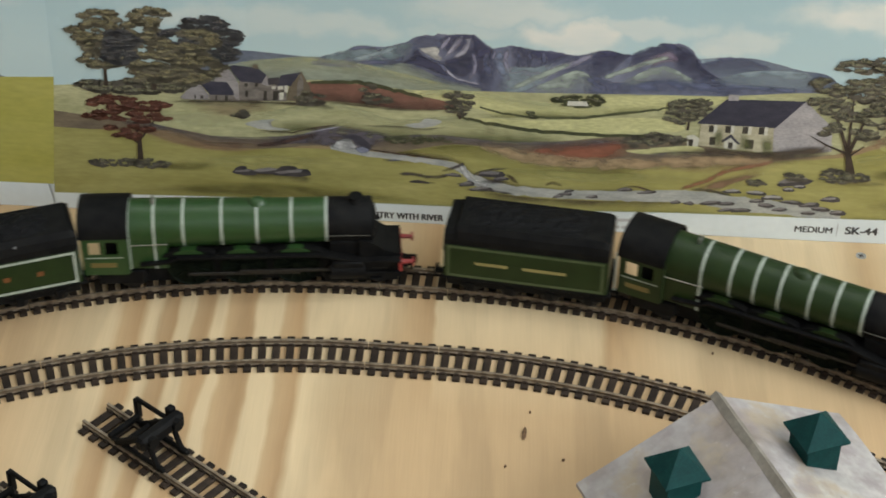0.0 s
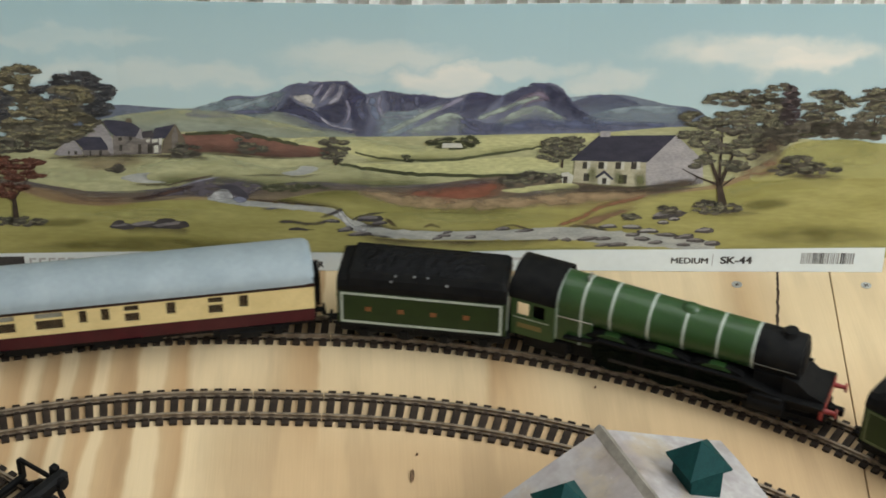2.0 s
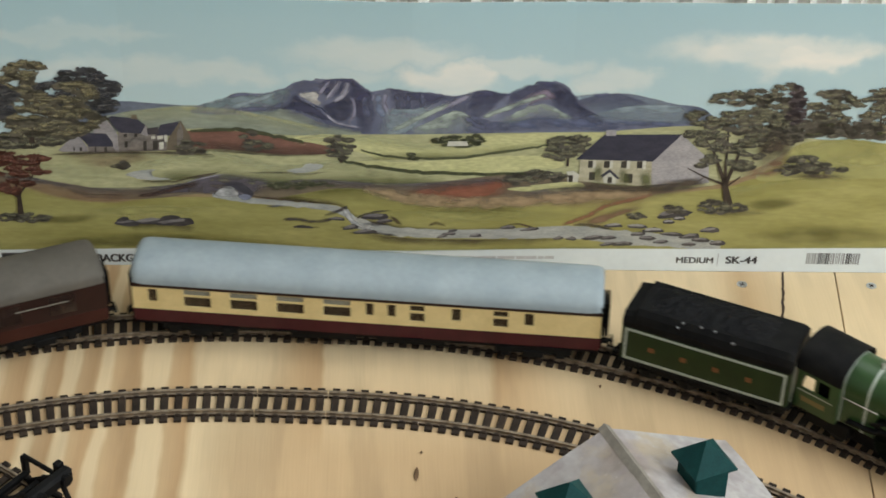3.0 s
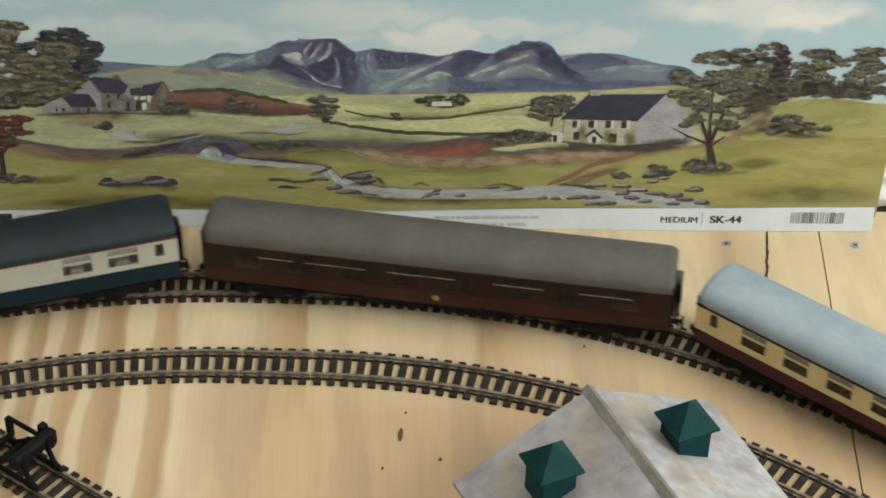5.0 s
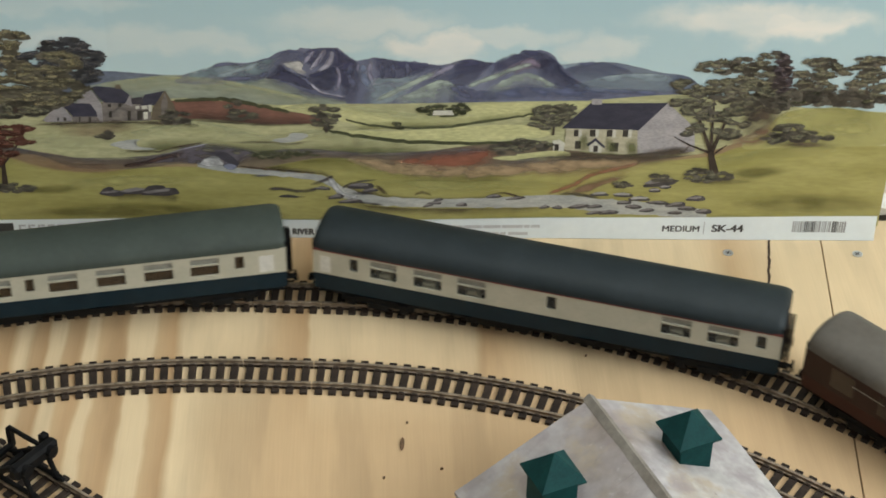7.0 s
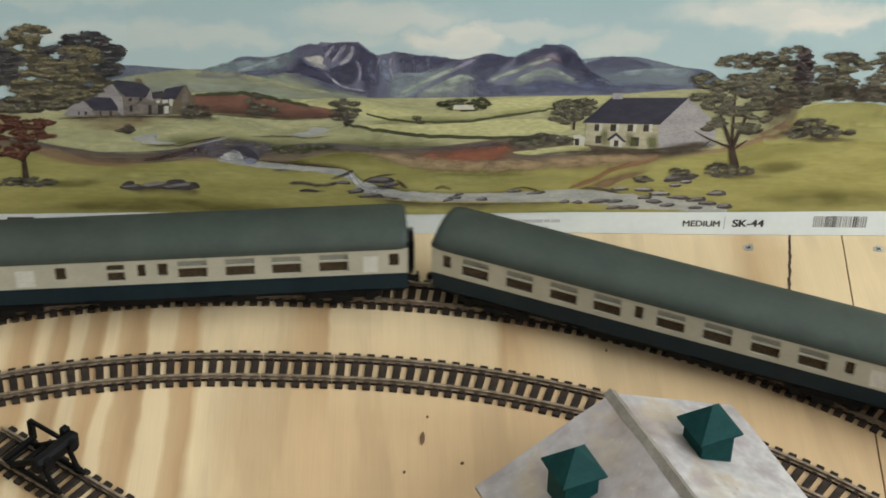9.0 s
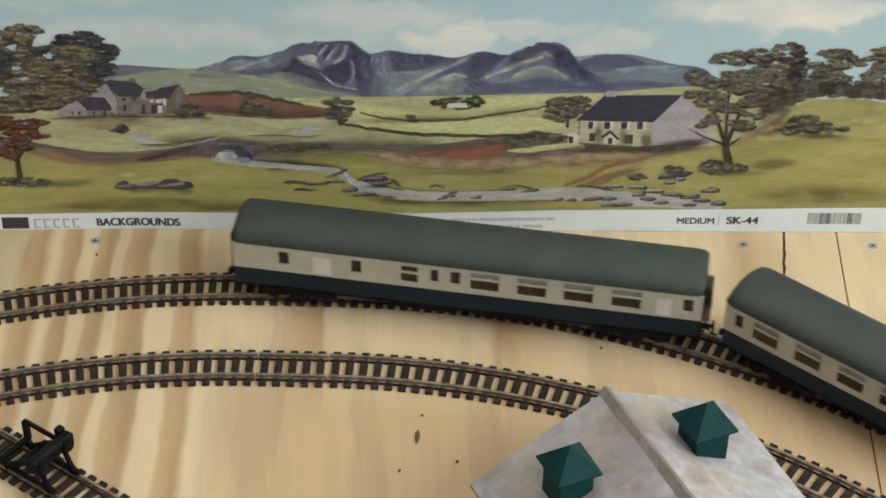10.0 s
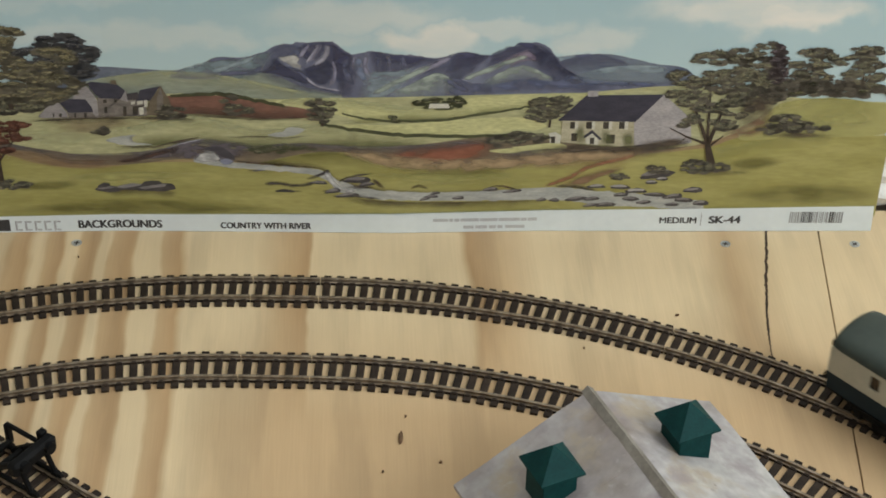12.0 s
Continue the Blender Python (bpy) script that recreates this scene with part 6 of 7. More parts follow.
caption("BACKGROUNDS", 93.0, 2.8, 7.7, INK, 48.2, 5)
caption("COUNTRY WITH RIVER", 175.8, 2.7, 6.0, INK, 52.6, 4)
caption("MEDIUM", 433.0, 6.2, 6.0, INK, 21.5, 3)
caption("SK-44", 462.0, 6.2, 7.2, INK, 18.2, 5)
sheet("rule", [(457.2, 4.4), (457.7, 4.4), (457.7, 13.4), (457.2, 13.4)], GREYINK)
sheet("maker_mark", [(38, 1.2), (53.5, 1.2), (53.5, 9.4), (38, 9.4)], INK, label="black maker's mark block")
sheet("maker_mark", [[(56.5, 1.4), (57.7, 1.4), (57.7, 8.2), (56.5, 8.2)], [(57.9, 7), (60.5, 7), (60.5, 8.2), (57.9, 8.2)], [(57.9, 1.4), (60.5, 1.4), (60.5, 2.4), (57.9, 2.4)], [(62.1, 1.4), (63.3, 1.4), (63.3, 8.2), (62.1, 8.2)], [(63.5, 7), (66.1, 7), (66.1, 8.2), (63.5, 8.2)], [(63.5, 1.4), (66.1, 1.4), (66.1, 2.4), (63.5, 2.4)], [(67.7, 1.4), (68.9, 1.4), (68.9, 8.2), (67.7, 8.2)], [(69.1, 7), (71.7, 7), (71.7, 8.2), (69.1, 8.2)], [(69.1, 1.4), (71.7, 1.4), (71.7, 2.4), (69.1, 2.4)], [(73.3, 1.4), (74.5, 1.4), (74.5, 8.2), (73.3, 8.2)], [(74.7, 7), (77.3, 7), (77.3, 8.2), (74.7, 8.2)], [(74.7, 1.4), (77.3, 1.4), (77.3, 2.4), (74.7, 2.4)], [(78.9, 1.4), (80.1, 1.4), (80.1, 8.2), (78.9, 8.2)], [(80.3, 7), (82.9, 7), (82.9, 8.2), (80.3, 8.2)], [(80.3, 1.4), (82.9, 1.4), (82.9, 2.4), (80.3, 2.4)]], GREYINK, label="grey lettering, drawn as plain shapes")
SMALLINK = mat("small_grey_ink", (0.42, 0.435, 0.45), (0.58, 0.595, 0.61), 1600, rough=0.5, fine=0.3)
sheet("small_print", [[(300 + a, 7.9), (300 + b, 7.9), (300 + b, 10.1), (300 + a, 10.1)] for a, b in ((0, 9), (9.6, 12), (12.6, 15.6), (16.2, 27), (27.6, 38), (38.6, 51), (51.6, 55), (55.6, 61))], SMALLINK, label="small grey print, unreadable")
sheet("small_print", [[(318 + a, 2.7), (318 + b, 2.7), (318 + b, 4.9), (318 + a, 4.9)] for a, b in ((0, 6), (7, 14), (15, 19), (20, 23), (24.5, 36))], SMALLINK, label="small grey print, unreadable")
BARINK = mat("faded_bar_ink", (0.07, 0.072, 0.078), (0.11, 0.112, 0.118), 900, rough=0.5)
PALEBAR = mat("pale_bar_ink", (0.26, 0.27, 0.28), (0.36, 0.37, 0.38), 900, rough=0.5)
random.seed(7)
bars, pale, bx = [], [], 509.5
while bx < 540:
    bw = random.choice((0.5, 0.8, 1.1))
    bold = 516 < bx < 523 or 532 < bx < 536
    (bars if bold else pale).append([(bx, 6.2), (bx + bw, 6.2), (bx + bw, 14.2), (bx, 14.2)])
    bx += bw + (0.25 if bold else random.choice((0.4, 0.7)))
for bar in bars:
    sheet("code_bar", bar, BARINK)
for bar in pale:
    sheet("code_bar", bar, PALEBAR)
random.seed(0)

# ---- the neighbouring poster ----
FOLDS_1, level[0] = FOLDS, 0
FOLDS = [(-560, 0.7), (-90, 0.6), (4.2, 0.7)]
next_poster = tagged(empty("poster"), "second landscape backdrop poster with a yellow-green meadow", "poster")
poster = next_poster
sheet("paper", [(-560, 0.3), (-1.4, 0.3), (-1.3, 17), (-4, 17), (9.0, 177.4), (-560, 177.8)], PAPER, lift=0.0)
sheet("printed_sky", [(-560, 17), (-1.25, 17), (8.4, 91), (10.4, 177.65), (-560, 177.8)], SKY2)
hill("printed_far_hill", [(-200, 80), (-120, 92), (-70, 102), (-45, 100), (-28, 94), (-14, 88)], 40, MOUNT, 0.3)
sheet("printed_meadow", [(-560, 84), (-300, 78), (-120, 85), (-60, 87), (-30, 90), (8.4, 91.6), (-0.6, 17.2), (-560, 17.2)], YELLOWGRASS)


# ---- rolling stock: each one stands on the rails at its own origin, its front towards +x ----
WHEELS = []  # (object, radius, place on its parent)


def wheelset(parent, x, r, spokes=0, material=None, z=None):
    """One axle with its two wheels."""
    bm = fresh()
    rod(bm, (0, -7.6, 0), (0, 7.6, 0), 1.1, 8)
    for s in (-1, 1):
        rod(bm, (0, s * 6.4, 0), (0, s * 7.2, 0), r + 0.9, 20)
        if spokes:
            for i in range(spokes):
                a = math.tau * i / spokes
                rod(bm, (0, s * 8.0, 0), (math.cos(a) * (r - 1), s * 8.0, math.sin(a) * (r - 1)), 0.55, 5)
            rod(bm, (0, s * 7.2, 0), (0, s * 9.2, 0), 2.2, 10)
            rod(bm, (0, s * 7.2, 0), (0, s * 7.5, 0), r, 24)
            for i in range(24):
                a, b = math.tau * i / 24, math.tau * (i + 1) / 24
                rod(bm, (math.cos(a) * (r - 0.7), s * 8.2, math.sin(a) * (r - 0.7)), (math.cos(b) * (r - 0.7), s * 8.2, math.sin(b) * (r - 0.7)), 0.7, 4)
        else:
            rod(bm, (0, s * 7.2, 0), (0, s * 9.4, 0), r, 20)
    m = pose(x * K, 0, (r if z is None else z) * K)
    ob = part("wheelset", bm, material or DARKSTEEL, parent, at=m)
    WHEELS.append((ob, r, m))
    return ob


def bogie(root, x, half=15.0, r=6.3):
    bm = fresh()
    box(bm, -5, 5, -12, 12, 6.5, 9.5, 0.3)
    box(bm, -half - 8, half + 8, -6.1, 6.1, 2.4, 9.5, 0.3)
    ob = part("bogie", bm, BLACK, root, "black sprung bogie", at=pose(x * K, 0, 0))
    for s in (-1, 1):
        bm = fresh()
        box(bm, -half - 6, half + 6, s * 14.4 - 0.9, s * 14.4 + 0.9, 4.6, 9.6, 0.3)
        for d in (-half, half):
            box(bm, d - 2.6, d + 2.6, s * 14.8 - 1.4, s * 14.8 + 1.4, 2.6, 8.8, 0.3)
        box(bm, -6, 6, s * 14.8 - 1.2, s * 14.8 + 1.2, 2.2, 6.6, 0.4)
        part("side_frame", bm, BLACK, ob)
    for d in (-half, half):
        wheelset(ob, d, r)
    return ob


def coupling(root, x, sign):
    bm = fresh()
    box(bm, min(x, x + sign * 9), max(x, x + sign * 9), -1.2, 1.2, 5.0, 6.0)
    box(bm, x + sign * 9 - 0.7, x + sign * 9 + 0.7, -4.2, 4.2, 3.8, 6.6, 0.2)
    rod(bm, (x + sign * 9, -2, 6.6), (x + sign * 4, -2, 9.0), 0.45, 6)
    part("coupling", bm, BLACK, root)


def coach(label, windows, upper, lower, roof, cantrail=None, seats=None, dashes=(), crest=None, patches=(), glazing=None, rise=0.0):
    """Corridor coach. windows: (start, end, kind), in mm from its middle; kind b(ig), s(mall) or d(ivided)."""
    root = tagged(empty("coach"), label, "coach", "train coaches")
    L, B, Z0, ZM, Z1 = 127.8, 18.4, 11.5, 21.0 + 1.1 * rise, 38.2 + 0.9 * rise
    top = 50.2 - Z1  # rise of the roof over the sides
    holes = []
    windows = [(a * 0.983, b * 0.983, kind) for a, b, kind in windows]
    for a, b, kind in windows:
        if kind == "b":
            holes += [(a, b, 24.2 + rise, 31.0 + rise, "window"), (a, b, 31.9 + rise, 35.8 + 1.1 * rise, "vent")]
        elif kind == "d":
            holes += [(a, b, 24.2 + rise, 30.2 + rise, "window"), (a, b, 31.4 + rise, 35.4 + rise, "window")]
        else:
            holes.append((a, b, 26.4 + rise, 35.0 + rise, "window"))
    cut = [] if glazing else [h[:4] for h in holes]
    for s in (-1, 1):
        y0, y1 = sorted((s * B, s * (B - 1.0)))
        part("lower_side", box(fresh(), -L, L, min(s * B, s * (B - 1.2)), max(s * B, s * (B - 1.2)), Z0, ZM, 0.15), lower, root)
        part("upper_side", grid_panel(fresh(), -L, L, ZM, Z1, y0, y1, cut), upper, root)
        yi = s * (B - 0.2) if glazing else s * (B - 1.6)
        for a, b, c, d, kind in holes:
            part("window" if kind == "window" else "ventilator", box(fresh(), a - 0.4, b + 0.4, yi - 0.25, yi + 0.25, c - 0.4, d + 0.4), (glazing or (CLEARGLASS if seats else GLASS)) if kind == "window" else (glazing or FROST), root)
        if cantrail:
            part("cantrail_stripe", box(fresh(), -L, L, min(s * (B + 0.25), s * (B - 0.5)), max(s * (B + 0.25), s * (B - 0.5)), Z1 - (1.9 if cantrail is UMBER else 0.9), Z1 + 0.3), cantrail, root)
        # pale strips put on the side for reflections off the window ventilators
        for a, b, z in dashes:
            part("lining_dash", box(fresh(), a, b, min(s * B, s * (B + 0.12)), max(s * B, s * (B + 0.12)), z, z + 0.55), FROST, root)
        for a, b in patches:
            part("door_panel", box(fresh(), a, b, min(s * B, s * (B + 0.15)), max(s * B, s * (B + 0.15)), ZM + 1.5, ZM + 12.5), PATCH, root, "paler door panel")
        if crest is not None:
            part("crest", rod(fresh(), (crest, s * B, 17.0), (crest, s * (B + 0.2), 17.0), 2.1, 14), GOLD, root, "round gold crest")
        for d in (-104, -50, 20, 96):
            part("step_board", box(fresh(), d, d + 12, min(s * (B + 0.8), s * (B - 1)), max(s * (B + 0.8), s * (B - 1)), Z0 - 0.9, Z0 - 0.3), BLACK, root)
    # roof, its ends drawn in a little
    arc = [(math.cos(math.pi * i / 18), math.sin(math.pi * i / 18)) for i in range(19)]
    prof = [(c * (B + 0.35) if abs(c) < 0.999 else c * (B + 0.35), Z1 + top * s ** 0.86) for c, s in ((c, max(s, 0.0)) for c, s in arc)]
    bm = fresh()
    rings = []
    for x, f in ((-L - 0.4, 0.80), (-L + 1.0, 0.93), (-L + 3.5, 0.985), (-L + 7.0, 1.0), (L - 7.0, 1.0), (L - 3.5, 0.985), (L - 1.0, 0.93), (L + 0.4, 0.80)):
        rings.append([(x, y * (0.4 + 0.6 * f), Z1 + (z - Z1) * f) for y, z in prof])
    part("roof", loft(bm, rings), roof, root, smooth=True)
    for sgn in (-1, 1):
        end = part("end_wall", box(fresh(), sgn * L - 0.8, sgn * L + 0.8, -B + 1.2, B - 1.2, Z0, Z1 + 3, 0.3), BLACK, root)
        bm = fresh()
        for i in range(3):
            x = sgn * (L + 1.4 + 1.3 * i)
            box(bm, x - 0.5, x + 0.5, -6.5, 6.5, 13, 36, 0.2)
        part("gangway", bm, BLACK, end, "black corridor bellows")
        for s in (-1, 1):
            bm = fresh()
            rod(bm, (sgn * L, s * 11.5, 13.0), (sgn * (L + 4.5), s * 11.5, 13.0), 1.1, 8)
            rod(bm, (sgn * (L + 4.3), s * 11.5, 13.0), (sgn * (L + 5.2), s * 11.5, 13.0), 2.4, 10)
            part("buffer", bm, BLACK, root)
        coupling(root, sgn * (L - 2), sgn)
    part("floor_pan", box(fresh(), -L + 1, L - 1, -B + 1.4, B - 1.4, Z0 - 0.5, Z0 + 1.2), BLACK, root)
    part("solebar", box(fresh(), -L + 1, L - 1, -15.8, 15.8, 7.4, Z0 - 0.4), BLACK, root)
    part("corridor_partition", box(fresh(), -L + 3, L - 3, 3.0, 4.0, Z0 + 1.2, Z1), INTERIOR, root)
    if seats:
        for a, b, kind in windows:
            if kind == "b":
                part("seat", box(fresh(), (a + b) / 2 - 3.6, (a + b) / 2 + 3.6, -B + 2.2, -B + 9, Z0 + 1.2, 28.0, 0.8), TABLEWHITE, root, "white seat behind the window")
    else:
        for a, b, kind in windows:
            if kind == "b":
                part("seat", box(fresh(), a + 1, b - 1, -6, 2.9, Z0 + 1.2, 27.0, 0.8), INTERIOR, root)
    for d, w in ((-42, 36), (6, 38)):
        part("battery_box", box(fresh(), d, d + w, -15.4, 15.4, 3.6, 9.3, 0.4), BLACK, root)
    for d in (-92, 92):
        bogie(root, d)
    return root


PATCH = mat("pale_door_patch", (0.56, 0.55, 0.50), (0.62, 0.61, 0.56), 120, rough=0.4)


RUSTLETTER = mat("worn_red_gilt", (0.14, 0.045, 0.012), (0.20, 0.075, 0.02), 900, rough=0.5)


def tender(label, side, lining, letters, coal_high, cut):
    root = tagged(empty("tender"), label, "tender", "steam tenders")
    A, B = 47.5, 16.8
    F = A - cut  # front end
    body = part("tank", box(fresh(), -A, F, -B, B, 13.6, 35.4, 0.7), side, root)
    bm = fresh()
    prof = [(-B, 35.2), (B, 35.2), (B, 39.0), (B - 1.2, 43.0), (B - 3.4, 46.0), (-B + 3.4, 46.0), (-B + 1.2, 43.0), (-B, 39.0)]
    loft(bm, [[(x, y, 35.2 + (z - 35.2) * f) for y, z in prof] for x, f in ((-A, 0.72), (-A + 6, 0.80), (-A + 7, 1.0), (F - 12, 1.0), (F - 3, 1.0), (F, 0.86))])
    part("coal_rail", bm, BLACK, root, "black curved coal rails")
    bm = fresh()
    nx, ny = 26, 10
    vs = [[bm.verts.new(((-A + 10 + 70 * i / nx) * K, (-12.0 + 24.0 * j / ny) * K, (45.6 + coal_high * (1 - (j / ny * 2 - 1) ** 2) * min(1, i / 4, (nx - i) / 4) + random.uniform(-0.5, 0.7)) * K)) for j in range(ny + 1)] for i in range(nx + 1)]
    for a, b in zip(vs, vs[1:]):
        for j in range(ny):
            bm.faces.new((a[j], a[j + 1], b[j + 1], b[j]))
    ext = bmesh.ops.extrude_face_region(bm, geom=bm.faces[:])
    bmesh.ops.translate(bm, verts=[v for v in ext["geom"] if isinstance(v, bmesh.types.BMVert)], vec=(0, 0, -2 * K))
    part("coal_load", bm, COALY, root, "heap of black moulded coal")
    for s in (-1, 1):
        for a0, a1, z0, z1 in ((-A + 2, F - 2.2, 33.0, 34.4), (-A + 2, F - 2.2, 14.8, 16.2), (-A + 2, -A + 3.4, 16.2, 33.0), (F - 3.6, F - 2.2, 16.2, 33.0)):
            part("lining", box(fresh(), a0, a1, min(s * B, s * (B + 0.15)), max(s * B, s * (B + 0.15)), z0, z1), lining, body)
        for a0, a1, z0, z1, m in letters:
            part("lettering", box(fresh(), a0, a1, min(s * B, s * (B + 0.12)), max(s * B, s * (B + 0.12)), z0, z1), m, body, "worn gilt lettering, unreadable")
        bm = fresh()
        box(bm, -A + 1, F - 1, min(s * 13.4, s * 12.2), max(s * 13.4, s * 12.2), 6.5, 14.0, 0.3)
        for x in (-33, -11, 11, 33):
            box(bm, x - 2.4, x + 2.4, min(s * 12.5, s * 15.0), max(s * 12.5, s * 15.0), 4.5, 9.5, 0.4)
            box(bm, x - 6.0, x + 6.0, min(s * 12.5, s * 14.4), max(s * 12.5, s * 14.4), 9.6, 11.2, 0.3)
        part("side_frame", bm, BLACK, root)
    part("footplate", box(fresh(), -A - 0.5, F + 2.0, -B - 0.4, B + 0.4, 12.8, 14.2, 0.2), BLACK, root)
    part("well_tank", box(fresh(), -A + 3, F - 3, -6.1, 6.1, 1.6, 13.0, 0.4), BLACK, root)
    part("front_bulkhead", box(fresh(), F - 2, F - 0.4, -B + 1, B - 1, 35, 43, 0.3), BLACK, root)
    for x in (-33, -11, 11, 33):
        wheelset(root, x, 6.6)
    for s in (-1, 1):
        bm = fresh()
        rod(bm, (-A, s * 11.5, 13.0), (-A - 4.5, s * 11.5, 13.0), 1.2, 8)
        rod(bm, (-A - 4.3, s * 11.5, 13.0), (-A - 5.2, s * 11.5, 13.0), 2.6, 10)
        part("buffer", bm, BLACK, root)
    coupling(root, -A + 2, -1)
    coupling(root, F - 4, 1)
    return root


def ring(x, r, z, n=28, squash=1.0):
    return [(x, r * math.cos(math.tau * i / n), z + r * squash * math.sin(math.tau * i / n)) for i in range(n)]


DULLRAIL = mat("tarnished_handrail", (0.06, 0.06, 0.05), (0.11, 0.105, 0.09), 400, rough=0.4, metal=0.5)
# wheel green taken almost to black for the shade under the engine
DARKGREEN = mat("grimy_green_wheel", (0.0025, 0.005, 0.0025), (0.005, 0.008, 0.004), 200, rough=0.7, spec=0.1)


def loco(label, green, band, bands):
    """Pacific express engine: cab at the back, tapered banded boiler, black smokebox."""
    root = tagged(empty("steam_locomotive"), label, "locomotive", "steam locomotives")
    zc = 36.6
    bm = fresh()
    loft(bm, [ring(-66.5, 13.7, zc), ring(-34, 13.3, zc), ring(-14, 12.9, zc), ring(20, 12.3, zc), ring(42, 12.2, zc)])
    boiler = part("boiler", bm, green, root, "glossy green boiler cladding", smooth=True)
    for x in bands:
        r = np.interp(x, (-62, -34, -14, 20, 42), (13.6, 13.3, 12.9, 12.3, 12.2)) + 0.18
        bm = fresh()
        w = 0.75
        loft(bm, [ring(x - w, r - 0.5, zc), ring(x - w, r, zc), ring(x + w, r, zc), ring(x + w, r - 0.5, zc)])
        part("boiler_band", bm, band, boiler, "white-lined boiler band", smooth=True)
    bm = fresh()
    loft(bm, [ring(42.4, 12.3, zc), ring(66.5, 12.3, zc), ring(67.5, 11.6, zc)])
    box_ = part("smokebox", bm, BLACK, root, smooth=True)
    bm = fresh()
    loft(bm, [ring(67.5, 9.6, zc), ring(68.6, 8.6, zc), ring(69.4, 5.0, zc), ring(69.8, 1.0, zc)])
    rod(bm, (69, 0, zc), (72, 0, zc), 0.9, 8)
    part("smokebox_door", bm, BLACK, box_, smooth=True)
    bm = fresh()
    loft(bm, [[(58.5 + r * math.cos(math.tau * i / 16), r * math.sin(math.tau * i / 16), z) for i in range(16)] for r, z in ((4.8, 47.6), (3.6, 49.2), (3.3, 51.0), (3.9, 51.8), (2.8, 52.0))])
    part("chimney", bm, BLACK, box_, smooth=True)
    bm = fresh()
    loft(bm, [[(4.8 + 1.25 * r * math.cos(math.tau * i / 18), r * math.sin(math.tau * i / 18), z) for i in range(18)] for r, z in ((5.0, 47.4), (4.2, 49.0), (3.4, 50.4), (1.8, 51.2), (0.5, 51.4))])
    part("dome", bm, green, boiler, smooth=True)
    for y in (-3.5, 3.5):
        part("safety_valve", rod(fresh(), (-52, y * 0.5, 49.5), (-52, y * 0.5, 53.0), 0.9, 8), STEEL, boiler)
    # firebox sides down to the footplate
    part("firebox", box(fresh(), -66.5, -45, -13.4, 13.4, 15.5, 36.0, 0.6), green, root)
    for s in (-1, 1):
        for x in bands[:2] if bands[0] < -60 else bands[:1]:
            part("firebox_band", box(fresh(), x - 0.7, x + 0.7, min(s * 12.9, s * 13.75), max(s * 12.9, s * 13.75), 15.8, 36.0), band, root)
        part("handrail", rod(fresh(), (-66, s * 14.6, 32.0), (-44, s * 14.4, 32.4), 0.3, 6), STEEL, root)
        part("handrail", rod(fresh(), (43, s * 12.9, 34.5), (66, s * 12.9, 34.5), 0.26, 6), DULLRAIL, root)
    # cab
    B = 16.6
    cab = part("cab", box(fresh(), -67.1, -65.5, -B, B, 15.0, 40.0, 0.2), green, root)
    for s in (-1, 1):
        y0, y1 = sorted((s * B, s * (B - 1.0)))
        part("cab_side", grid_panel(fresh(), -90.5, -66.5, 14.5, 39.0, y0, y1, [(-87, -80, 27.5, 36.0), (-78, -71, 27.5, 36.0)]), green, cab)
        part("cab_lining", box(fresh(), -89, -68.5, min(s * B, s * (B + 0.12)), max(s * B, s * (B + 0.12)), 25.6, 26.1), band, cab)
        part("number_plate", box(fresh(), -86.5, -72.5, min(s * B, s * (B + 0.12)), max(s * B, s * (B + 0.12)), 19.5, 22.5), DULLGOLD, cab, "worn gilt number panel, unreadable")
        part("cab_pillar", box(fresh(), -93, -92, min(s * B, s * (B - 0.8)), max(s * B, s * (B - 0.8)), 14.5, 39.5), band if band is LINING else BLACK, cab)
    prof = [((B + 0.5) * math.cos(math.pi * i / 14), 38.2 + 13.2 * max(0.0, math.sin(math.pi * i / 14)) ** 0.8) for i in range(15)]
    inner = [((B - 0.8) * math.cos(math.pi * i / 14), 38.2 + 12.0 * max(0.0, math.sin(math.pi * i / 14)) ** 0.8) for i in range(14, -1, -1)]
    part("cab_roof", prism(fresh(), prof + inner, -92, -65.1), BLACK, cab, "black curved cab roof", smooth=True)
    part("backhead", box(fresh(), -82, -67.1, -10, 10, 15, 38, 0.5), BLACK, cab)
    # running plate, splashers and front end
    bm = fresh()
    side = [(-60, 19.0), (-44, 20.5), (-40, 23.0), (38, 23.0), (46, 21.0), (56, 19.0), (62, 18.2), (83, 18.2)]
    rings = [[(x, y, z + dz) for y, dz in ((-16.4, 0), (16.4, 0), (16.4, 1.4), (-16.4, 1.4))] for x, z in side]
    part("running_plate", loft(bm, rings), BLACK, root)
    for x in (-33.5, -4.3, 24.9):
        for s in (-1, 1):
            pts = [(x + 14.6 * math.cos(math.pi * i / 12), 23.6 + 4.2 * math.sin(math.pi * i / 12)) for i in range(13)]
            bm = fresh()
            ya, yb = sorted((s * 14.3, s * 10.0))
            loft(bm, [[(px, ya, pz) for px, pz in pts], [(px, yb, pz) for px, pz in pts]])
            guard = part("splasher", bm, BLACK, root)
            bm = fresh()
            ya, yb = sorted((s * 14.35, s * 10.2))
            loft(bm, [[(x + (px - x) * 0.55, yy, 25.4 + (pz - 23.6) * 0.62) for px, pz in pts] for yy in (ya, yb)])
            part("splasher_top", bm, green, guard, "green splasher top")
    bm = fresh()
    prism(bm, [(-10.5, 9), (10.5, 9), (10.5, 28), (8, 30), (-8, 30), (-10.5, 28)], 44, 66)
